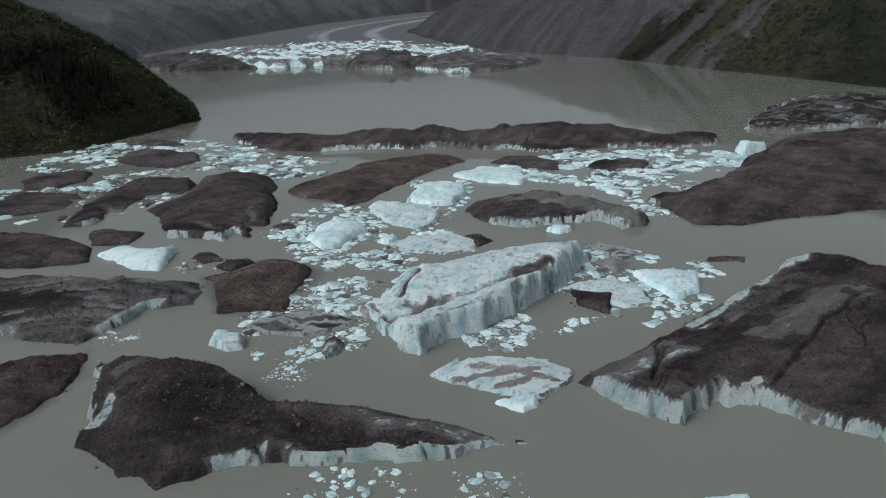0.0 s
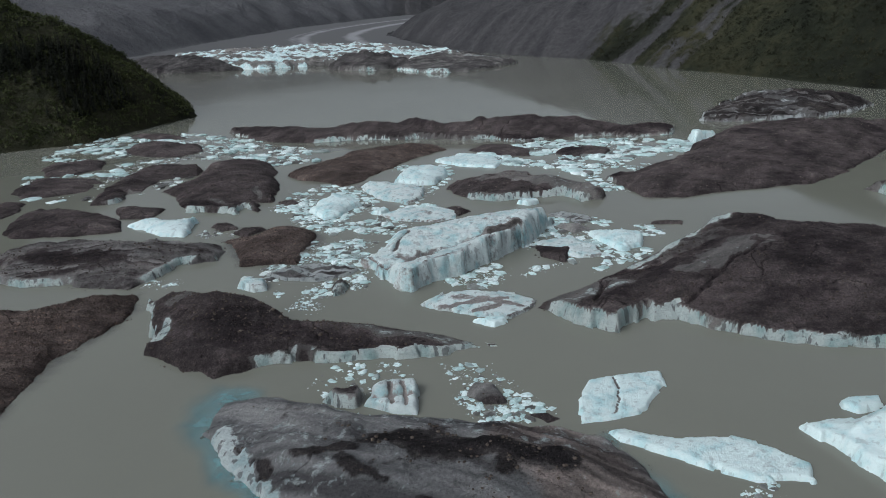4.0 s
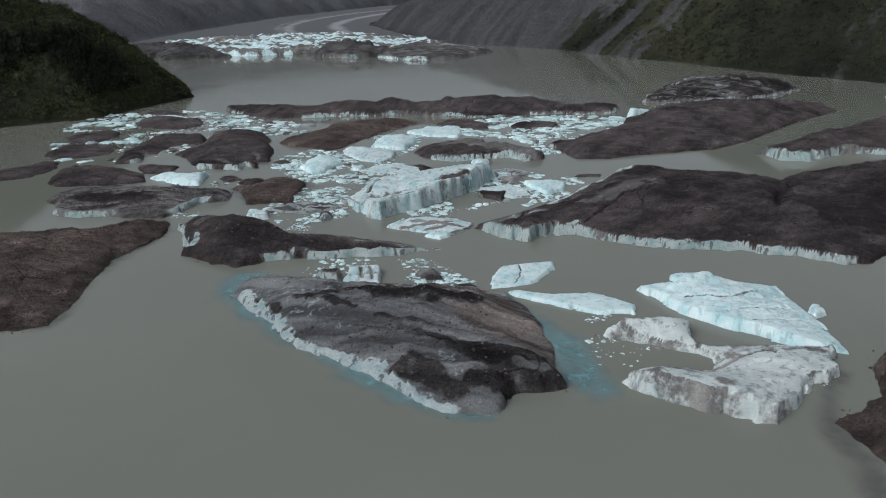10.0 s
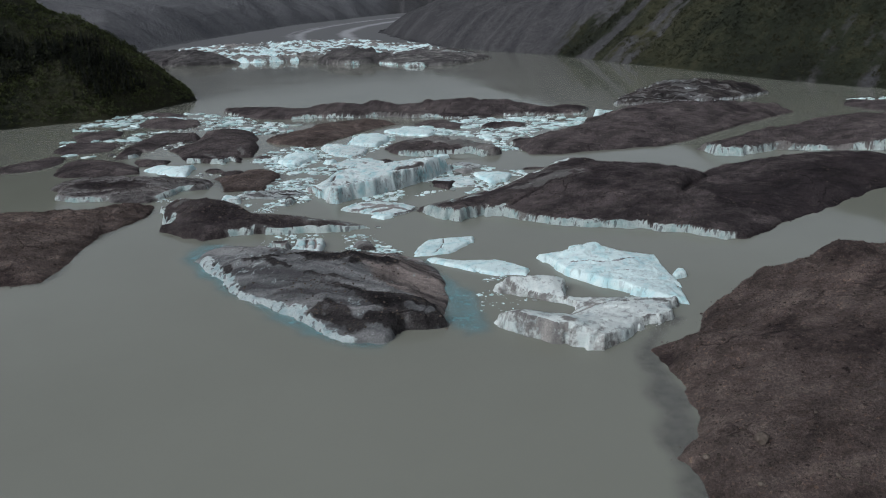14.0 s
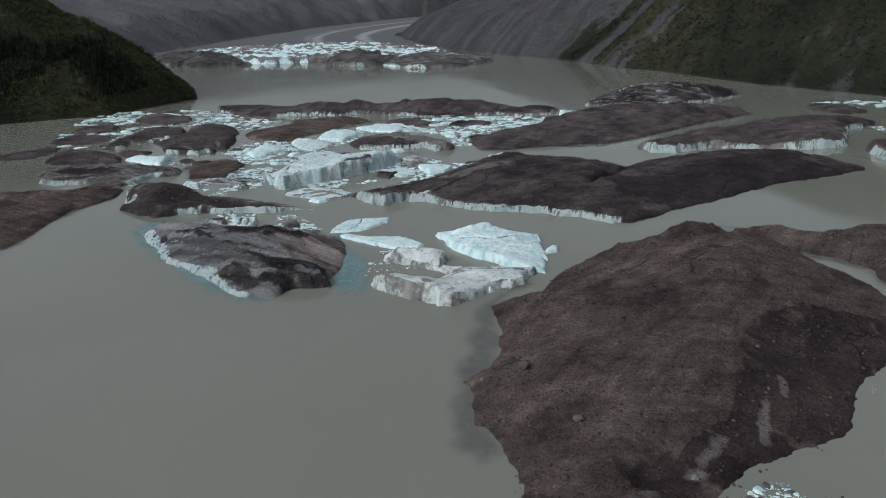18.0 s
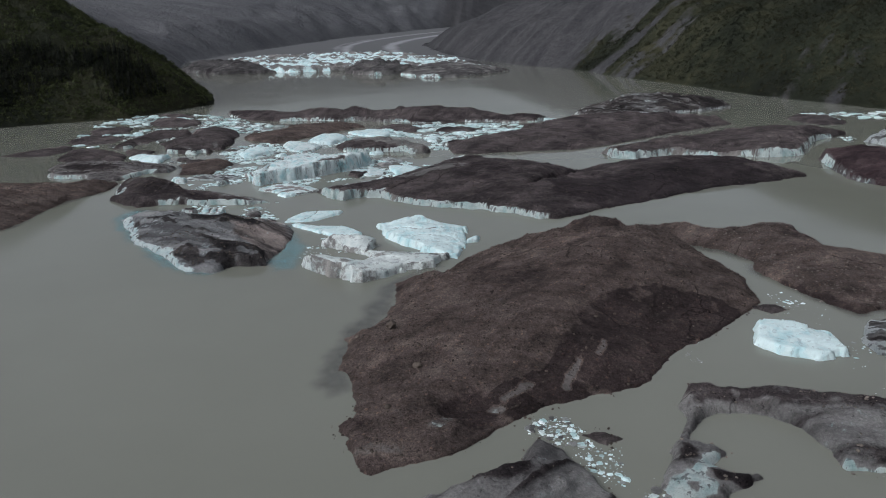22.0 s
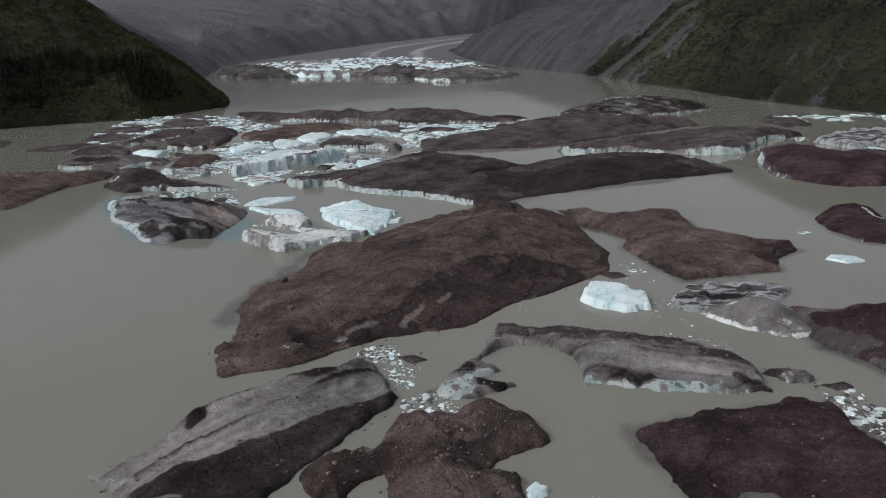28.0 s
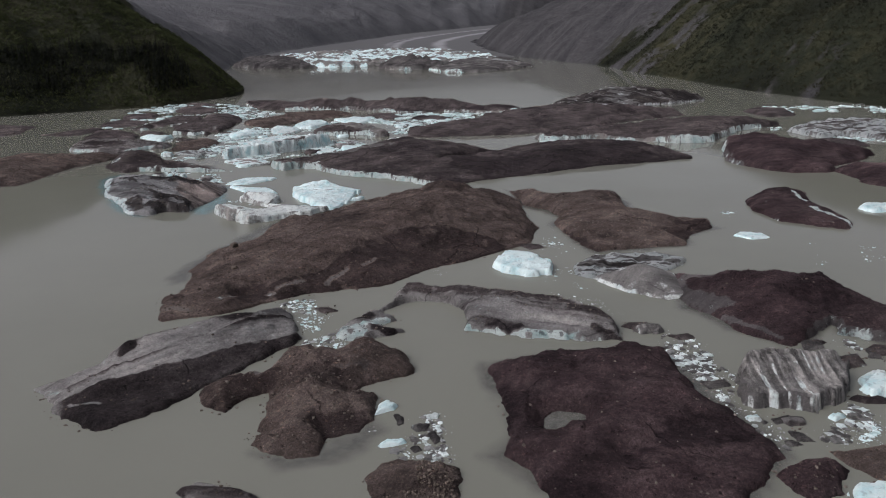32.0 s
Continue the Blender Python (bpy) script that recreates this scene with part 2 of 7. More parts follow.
DULL_A, DULL_B = (0.69, 0.77, 0.75), (0.38, 0.54, 0.54)
DEBRIS = {
    "brown": berg_material("brown_debris_on_ice", (0.086, 0.066, 0.061), (0.130, 0.102, 0.094), (0.184, 0.148, 0.135), (1.7, 1.5, 1.3), DULL_A, DULL_B, (0.16, 0.145, 0.14)),
    "dark": berg_material("dark_debris_on_ice", (0.066, 0.055, 0.057), (0.096, 0.081, 0.083), (0.140, 0.120, 0.120), (1.6, 1.5, 1.4), DULL_A, DULL_B, (0.19, 0.18, 0.175)),
    "maroon": berg_material("maroon_debris_on_ice", (0.049, 0.032, 0.036), (0.072, 0.049, 0.054), (0.106, 0.077, 0.081), (1.6, 1.5, 1.4), DULL_A, DULL_B, (0.14, 0.128, 0.13)),
    "ash": berg_material("ash_debris_on_ice", (0.045, 0.037, 0.039), (0.066, 0.055, 0.058), (0.105, 0.093, 0.094), (1.5, 1.45, 1.4), DULL_A, DULL_B, (0.33, 0.32, 0.315), patchy=1.0),
    "slate": berg_material("slate_silt_on_ice", (0.036, 0.033, 0.035), (0.052, 0.047, 0.049), (0.085, 0.079, 0.080), (1.5, 1.45, 1.4), (0.78, 0.86, 0.86), (0.50, 0.66, 0.68), (0.215, 0.217, 0.223), patchy=0.3),
    "rubble": berg_material("grey_rubble_on_ice", (0.062, 0.058, 0.060), (0.088, 0.083, 0.085), (0.13, 0.124, 0.123), (1.5, 1.45, 1.4)),
    "marble": berg_material("marbled_ice", (0.035, 0.031, 0.032), (0.05, 0.044, 0.044), (0.08, 0.07, 0.068), (1.4, 1.4, 1.35), (0.50, 0.53, 0.53), (0.30, 0.34, 0.35), (0.15, 0.145, 0.145)),
    "clean": berg_material("clean_ice", (0.10, 0.095, 0.09), (0.16, 0.155, 0.15), (0.25, 0.245, 0.24), (1.2, 1.2, 1.2), (0.72, 0.85, 0.85), (0.46, 0.70, 0.73), grime=0.28, relief=0.5),
    "weathered": berg_material("weathered_ice", (0.09, 0.082, 0.078), (0.15, 0.14, 0.135), (0.24, 0.23, 0.225), (1.2, 1.2, 1.2), (0.79, 0.89, 0.885), (0.43, 0.68, 0.71), (0.26, 0.24, 0.235), grime=0.42, relief=0.8),
    "milky": berg_material("milky_ice", (0.10, 0.095, 0.09), (0.2, 0.195, 0.19), (0.3, 0.295, 0.29), (1.2, 1.2, 1.2), (0.66, 0.70, 0.68), (0.45, 0.53, 0.53), grime=0.5, relief=0.5),
}
STYLE = {"brown": "brown", "maroon": "maroon", "dark": "dark", "grey": "ash", "ash": "ash", "slate": "slate", "marble": "marble", "stripes": "milky", "white": "weathered",
         "white_grey": "milky", "clean": "clean", "clear": "clean", "serac": "clean", "rubble": "rubble"}


SUNKEN = {"ash": sunken_material("sunken_ice", (0.11, 0.20, 0.21), (0.24, 0.43, 0.46)),
          "brown": sunken_material("sunken_debris", (0.115, 0.112, 0.106), (0.155, 0.153, 0.142))}


def stone_material():
    m, t, b = material("glacial_stone")
    pick = node(t, "ObjectInfo").outputs["Random"]
    base = ramp(t, pick, (0, (0.07, 0.057, 0.050)), (0.5, (0.12, 0.099, 0.085)), (0.9, (0.155, 0.130, 0.113)), (1, (0.21, 0.187, 0.168)))
    island = node(t, "NewGeometry").outputs["Random Per Island"]
    shade = ramp(t, island, (0, (0.5, 0.48, 0.46)), (0.9, (0.95, 0.92, 0.89)), (1, (1.5, 1.44, 1.38)))
    spots = ramp(t, grain(t, 5.0, 5), (0.3, (0.7, 0.7, 0.7)), (0.7, (1.2, 1.2, 1.2)))
    t.links.new(blend(t, 1.0, blend(t, 1.0, base, shade, "MULTIPLY"), spots, "MULTIPLY"), b.inputs["Base Color"])
    b.inputs["Roughness"].default_value = 0.85
    b.inputs["Specular IOR Level"].default_value = 0.2
    return m


def floe_material(name, *stops):
    m, t, b = material(name)
    island = node(t, "NewGeometry").outputs["Random Per Island"]
    pick = node(t, "ObjectInfo").outputs["Random"]
    both = maths(t, "FRACT", maths(t, "ADD", island, pick), 0)
    base = ramp(t, both, *stops)
    veil = ramp(t, grain(t, 1.5, 6, None, 0.7), (0.34, (0.5, 0.52, 0.52)), (0.52, (1, 1, 1)))
    t.links.new(blend(t, 1.0, base, veil, "MULTIPLY"), b.inputs["Base Color"])
    b.inputs["Roughness"].default_value = 0.42
    bump = node(t, "Bump", {"Height": grain(t, 3.0, 6)}, Strength=0.4, Distance=0.2)
    t.links.new(bump.outputs[0], b.inputs["Normal"])
    return m


def water_material():
    m, t, b = material("silty_meltwater")
    cloud = ramp(t, grain(t, 0.012, 5), (0.3, (0.164, 0.166, 0.139)), (0.7, (0.190, 0.192, 0.163)))
    t.links.new(cloud, b.inputs["Base Color"])
    t.links.new(ramp(t, grain(t, 0.02, 4), (0.35, (0.04, 0.04, 0.04)), (0.65, (0.10, 0.10, 0.10))), b.inputs["Roughness"])
    b.inputs["IOR"].default_value = 1.33
    return m


def land_material():
    m, t, b = material("valley_side")
    dirt = node(t, "Attribute")
    dirt.attribute_name = "dirt"
    edge = maths(t, "ADD", dirt.outputs["Fac"], maths(t, "MULTIPLY", maths(t, "SUBTRACT", grain(t, 0.03, 7, None, 0.68), 0.5), 1.1))
    green = ramp(t, edge, (0.42, (0, 0, 0)), (0.60, (1, 1, 1)))
    ribs = node(t, "Attribute")
    ribs.attribute_name = "ribs"
    mix = maths(t, "ADD", maths(t, "MULTIPLY", ribs.outputs["Fac"], 0.40), maths(t, "ADD", maths(t, "MULTIPLY", grain(t, 0.03, 9, (1, 1, 0.5), 0.7), 0.55), maths(t, "MULTIPLY", maths(t, "SUBTRACT", grain(t, 0.22, 6, None, 0.75), 0.5), 0.8)))
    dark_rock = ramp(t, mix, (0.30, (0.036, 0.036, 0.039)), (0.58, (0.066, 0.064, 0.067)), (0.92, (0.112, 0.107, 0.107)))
    # Left mountain rock: distance haze is put into this paler, bluish colour.
    hazed_rock = ramp(t, mix, (0.25, (0.080, 0.080, 0.087)), (0.58, (0.118, 0.117, 0.124)), (0.95, (0.172, 0.169, 0.173)))
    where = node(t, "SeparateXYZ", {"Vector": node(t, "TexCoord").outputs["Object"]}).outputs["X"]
    rock = blend(t, ramp(t, maths(t, "MULTIPLY", where, -0.01), (0.4, (0, 0, 0)), (1.0, (1, 1, 1))), dark_rock, hazed_rock)
    patch = maths(t, "ADD", maths(t, "MULTIPLY", grain(t, 0.009, 6, None, 0.65), 0.75), maths(t, "MULTIPLY", grain(t, 0.10, 9, None, 0.74), 0.28))
    shrub = ramp(t, patch, (0.36, (0.013, 0.014, 0.011)), (0.50, (0.023, 0.0255, 0.017)), (0.66, (0.055, 0.053, 0.031)))
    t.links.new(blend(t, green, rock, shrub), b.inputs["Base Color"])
    b.inputs["Roughness"].default_value = 0.95
    b.inputs["Specular IOR Level"].default_value = 0.06
    bump = node(t, "Bump", {"Height": grain(t, 0.12, 9, None, 0.68)}, Strength=0.9, Distance=5.0)
    t.links.new(bump.outputs[0], b.inputs["Normal"])
    return m


def glacier_material():
    m, t, b = material("glacier_tongue")
    dirt = node(t, "Attribute")
    dirt.attribute_name = "dirt"
    f = maths(t, "ADD", dirt.outputs["Fac"], maths(t, "MULTIPLY", maths(t, "SUBTRACT", grain(t, 0.02, 8, None, 0.7), 0.5), 0.5))
    t.links.new(ramp(t, f, (0.22, (0.26, 0.262, 0.27)), (0.62, (0.088, 0.087, 0.090))), b.inputs["Base Color"])
    b.inputs["Roughness"].default_value = 0.9
    return m


def leaf_material(name, low, high):
    m, t, b = material(name)
    island = node(t, "NewGeometry").outputs["Random Per Island"]
    patch = grain(t, 0.018, 5, None, 0.6)
    both = maths(t, "ADD", maths(t, "MULTIPLY", island, 0.06), maths(t, "MULTIPLY", patch, 1.2))
    t.links.new(ramp(t, both, (0.42, low), (0.90, high)), b.inputs["Base Color"])
    b.inputs["Roughness"].default_value = 0.9
    b.inputs["Specular IOR Level"].default_value = 0.1
    return m


def bark_material():
    m, t, b = material("grey_bark")
    t.links.new(ramp(t, grain(t, 3.0, 5, (1, 1, 0.3)), (0.3, (0.05, 0.04, 0.033)), (0.7, (0.12, 0.10, 0.085))), b.inputs["Base Color"])
    b.inputs["Roughness"].default_value = 0.95
    return m


FLOE = floe_material("brash_ice", (0, (0.06, 0.055, 0.05)), (0.13, (0.22, 0.23, 0.22)), (0.24, (0.40, 0.55, 0.55)), (0.6, (0.62, 0.77, 0.77)), (1, (0.78, 0.87, 0.87)))
DIRTY_FLOE = floe_material("dirty_brash_ice", (0, (0.04, 0.035, 0.033)), (0.35, (0.085, 0.08, 0.076)), (0.6, (0.24, 0.24, 0.235)), (0.75, (0.55, 0.63, 0.62)), (1, (0.80, 0.87, 0.86)))
STONE, WATER, LAND, GLACIER = stone_material(), water_material(), land_material(), glacier_material()
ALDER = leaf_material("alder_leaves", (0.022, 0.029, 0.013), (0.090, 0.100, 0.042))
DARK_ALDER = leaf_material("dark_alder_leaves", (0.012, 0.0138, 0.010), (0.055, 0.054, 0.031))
SPRUCE = leaf_material("spruce_needles", (0.009, 0.0105, 0.008), (0.024, 0.026, 0.019))
BARK = bark_material()

# ---- the lake and the valley ----
SHORE = [(-420, 60), (-300, 165), (-221, 224), (-166, 266), (-144, 281), (-137, 309), (-116, 357), (-135, 400), (-200, 500), (-271, 643),
         (-338, 818), (-371, 921), (-353, 1000), (-330, 1150), (-250, 1500), (-60, 1950), (350, 2500), (800, 3000), (1000, 2900),
         (500, 2300), (150, 1800), (0, 1500), (-50, 1250), (0, 1050), (60, 900), (108, 800), (175, 696), (198, 602), (222, 543),
         (249, 472), (272, 398), (295, 361), (332, 297), (420, 180), (620, 0), (800, -500), (300, -1000), (-300, -900), (-600, -400)]


def spread(*stretches):
    return np.concatenate([np.arange(a, b, step) for a, b, step in stretches])


def shore_run(x, y):
    """How far along the shore the nearest place of it lies."""
    best, run, start = np.full(x.shape, 1e9), np.zeros(x.shape), 0.0
    for (ax, ay), (bx, by) in zip(SHORE, SHORE[1:] + SHORE[:1]):
        ex, ey = bx - ax, by - ay
        k = np.clip(((x - ax) * ex + (y - ay) * ey) / (ex * ex + ey * ey), 0, 1)
        far = np.hypot(x - ax - k * ex, y - ay - k * ey)
        run = np.where(far < best, start + k * math.hypot(ex, ey), run)
        best = np.minimum(best, far)
        start += math.hypot(ex, ey)
    return run


def land_height(x, y):
    d, _, _ = inland(x, y, SHORE)
    d = -d + 5 * fbm(x / 45, y / 45, 4, 3)
    out = np.maximum(d, 0)
    slope = np.where(y < 100, 0.45, 0.74)
    top = np.where(x < -150, 420 - 325 * smooth(430, 860, y), 420 - 325 * smooth(560, 1000, y)) + 70 * smooth(1300, 1800, y)
    rise = top * (1 - np.exp(-slope * out / top))
    rise = rise + np.minimum(1, out / 70) * (12 * ridged(x / 120 + y / 500, y / 260, 5, 11) + 5 * fbm(x / 30, y / 30, 4, 21))
    s = shore_run(x, y)
    rise = rise + np.minimum(1, out / 40) * (9 * ridged(s / 62 + out / 160, out / 330, 4, 31) + 4 * ridged(s / 17 + out / 60, out / 120, 3, 37))
    ice = np.clip(y - 760, 0, None) * 0.034
    return np.where(d > 0, 0.3 * np.minimum(out, 4) + np.maximum(rise - 1.2, 0) + np.maximum(ice - 4, 0) * 0.6, np.where(y > 900, ice - 4, -4)), d


def greenness(x, y, d, s):
    """How thickly plants cover the slope: full near the mouth of the valley, thinning out in streaks down the fall line."""
    streak = 0.9 * fbm(s / 34 + d / 400, d / 220, 5, 43) + 0.5 * fbm(s / 11, d / 90, 3, 45)
    left = smooth(560, 430, y + 0.35 * (x + 116))
    right = smooth(850, 450, y - 0.45 * (x - 200))
    return np.where(x < 0, left + 0.25 * left * streak + 0.15 * fbm(x / 70, y / 70, 4, 5), 0.08 + 0.92 * right + 0.75 * streak * smooth(0.0, 0.3, right) + 0.3 * fbm(x / 60, y / 60, 4, 5))


def build_land():
    xs = spread((-2400, -440, 70), (-440, 480, 6), (480, 900, 30), (900, 2600, 85))
    ys = spread((-2200, -100, 100), (-100, 180, 28), (180, 1000, 6), (1000, 2000, 16), (2000, 4300, 100))
    gx, gy = np.meshgrid(xs, ys)
    z, d = land_height(gx, gy)
    n = len(xs)
    cell = np.arange(len(ys) * n).reshape(len(ys), n)
    faces = np.stack([cell[:-1, :-1], cell[:-1, 1:], cell[1:, 1:], cell[1:, :-1]], -1).reshape(-1, 4)
    verts = np.stack([gx, gy, z], -1).reshape(-1, 3)
    s = shore_run(gx, gy)
    green = greenness(gx, gy, d, s)
    floor = (d < 0).reshape(-1)
    tongue = floor[faces].all(1) & (gy.reshape(-1)[faces[:, 0]] > 880)
    lower = floor[faces].all(1) & ~tongue
    used, f = take(verts, faces, ~tongue)
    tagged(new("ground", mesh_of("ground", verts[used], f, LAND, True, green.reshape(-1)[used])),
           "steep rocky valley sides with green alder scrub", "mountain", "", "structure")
    ribs = scene.objects["ground"].data.attributes.new("ribs", "FLOAT", "POINT")
    ribs.data.foreach_set("value", (0.5 + 0.6 * ridged(s / 24 + d / 75, d / 150, 5, 47)).reshape(-1)[take(verts, faces, ~tongue)[0]].astype(np.float32))
    side = np.polyval(np.polyfit((0.9, 1.05, 1.25, 1.5, 1.8, 2.3, 2.9), (60, 0, -50, 0, 150, 500, 1000), 4), gy / 1000) - gx + 14 * fbm(gy / 300, gx / 300, 2, 9)
    lines = np.exp(-((side - 62) / 13) ** 2) + 0.9 * np.exp(-((side - 140) / 9) ** 2) + 0.5 * np.exp(-((side - 158) / 4) ** 2)
    stripes = 0.75 - 0.6 * lines + 0.2 * fbm(gx / 14, gy / 40, 3, 8)
    used, f = take(verts, faces, tongue)
    tagged(new("glacier", mesh_of("glacier", verts[used] + (0, 0, 0.3), f, GLACIER, True, stripes.reshape(-1)[used])),
           "grey glacier tongue with pale ice stripes between rubble", "glacier", "", "structure")


build_land()
size = 2600
water = mesh_of("water", [(-size, -size, 0), (size, -size, 0), (size, size, 0), (-size, size, 0)], [(0, 1, 2, 3)], WATER)
tagged(new("water", water), "calm grey-green silty meltwater lake", "lake", "", "structure")


# ---- stones ----
def lump(seed, rings=1):
    """A faceted stone about one metre across, as arrays."""
    rng = np.random.default_rng(seed)
    bm = bmesh.new()
    bmesh.ops.create_icosphere(bm, subdivisions=rings, radius=0.5)
    v = np.array([p.co[:] for p in bm.verts])
    f = np.array([[p.index for p in q.verts] for q in bm.faces])
    bm.free()
    v = v * (1 + 0.32 * (rng.random((len(v), 1)) - 0.5)) * (1, rng.uniform(0.65, 1), rng.uniform(0.5, 0.75))
    return v, f


PEBBLES = [lump(s) for s in range(8)]
BOULDERS = [mesh_of("boulder", *lump(40 + s, 2), STONE, False) for s in range(7)]


def strew(rng, spots, sizes, shapes):
    """Many small pieces in one mesh: arrays of vertices and faces."""
    vs, fs, n = [], [], 0
    for (x, y, z), s in zip(spots, sizes):
        v, f = shapes[rng.integers(len(shapes))]
        a = rng.uniform(0, 2 * np.pi)
        c, k = np.cos(a), np.sin(a)
        vs.append(np.stack([v[:, 0] * c - v[:, 1] * k, v[:, 0] * k + v[:, 1] * c, v[:, 2]], 1) * s + (x, y, z))
        fs.append(f + n)
        n += len(v)
    return np.concatenate(vs), np.concatenate(fs)


# ---- icebergs ----
TAKEN = []


def spline(known, gx, gy):
    """A thin plate bent through known places (x, y, height)."""
    k = np.array(known, float)
    centre, size = k[:, :2].mean(0), np.ptp(k[:, :2], 0).max()
    p = (k[:, :2] - centre) / size

    def bend(r2):
        return 0.5 * r2 * np.log(r2 + 1e-9)
    n = len(k)
    a = np.zeros((n + 3, n + 3))
    a[:n, :n] = bend(((p[:, None] - p[None]) ** 2).sum(2)) + 2e-4 * np.eye(n)
    a[:n, n], a[n, :n] = 1, 1
    a[:n, n + 1:], a[n + 1:, :n] = p, p.T
    w = np.linalg.solve(a, np.concatenate([k[:, 2], np.zeros(3)]))
    x, y = (gx - centre[0]) / size, (gy - centre[1]) / size
    z = w[n] + w[n + 1] * x + w[n + 2] * y
    for i in range(n):
        z = z + w[i] * bend((x - p[i, 0]) ** 2 + (y - p[i, 1]) ** 2)
    return z


def along(gx, gy, ax, ay, bx, by):
    """Distance to a stretch, and signed distance to the right of its line."""
    ex, ey = bx - ax, by - ay
    size2 = ex * ex + ey * ey + 1e-9
    k = ((gx - ax) * ex + (gy - ay) * ey) / size2
    c = np.clip(k, 0, 1)
    return np.hypot(gx - ax - c * ex, gy - ay - c * ey), ((gx - ax) * ey - (gy - ay) * ex) / math.sqrt(size2), k


def pieces_of(grid, least):
    """Labels the connected patches of a grid of flags; returns the labels and those with at least that many cells."""
    label = np.where(grid, np.arange(1, grid.size + 1).reshape(grid.shape), 0)
    while True:
        before = label.copy()
        for axis in (0, 1):
            for way in (1, -1):
                order = label if way == 1 else np.flip(label, axis)
                runs = np.swapaxes(order, 0, axis).copy()
                for i in range(1, len(runs)):
                    both = (runs[i] > 0) & (runs[i - 1] > 0)
                    runs[i] = np.where(both, np.maximum(runs[i], runs[i - 1]), runs[i])
                order = np.swapaxes(runs, 0, axis)
                label = order if way == 1 else np.flip(order, axis)
        if (label == before).all():
            break
    names, counts = np.unique(label[label > 0], return_counts=True)
    return label, names[counts >= least]


def sunken_sheet(outline, parent, mid, coat):
    """Ice and silt just under the surface beside a berg, fading out into the water."""
    ring = np.array(outline)
    lo, hi = ring.min(0) - 3, ring.max(0) + 3
    gx, gy = np.meshgrid(np.arange(lo[0], hi[0], 0.7), np.arange(lo[1], hi[1], 0.7))
    d, _, _ = inland(gx, gy, outline)
    clear = smooth(-1.2, 2.2, d + 2.4 * fbm(gx / 5, gy / 5, 4, 12))
    no = np.arange(gx.size).reshape(gx.shape)
    faces = np.stack([no[:-1, :-1], no[:-1, 1:], no[1:, 1:], no[1:, :-1]], -1).reshape(-1, 4)
    verts = np.stack([gx - mid[0], gy - mid[1], 0.012 + 0 * gx], -1).reshape(-1, 3)
    used, f = take(verts, faces, clear.reshape(-1)[faces].max(1) > 0.01)
    part_of("sunken_ledge", mesh_of("sunken_ledge", verts[used], f, coat, True, clear.reshape(-1)[used]), parent, "ledge just under the murky water")


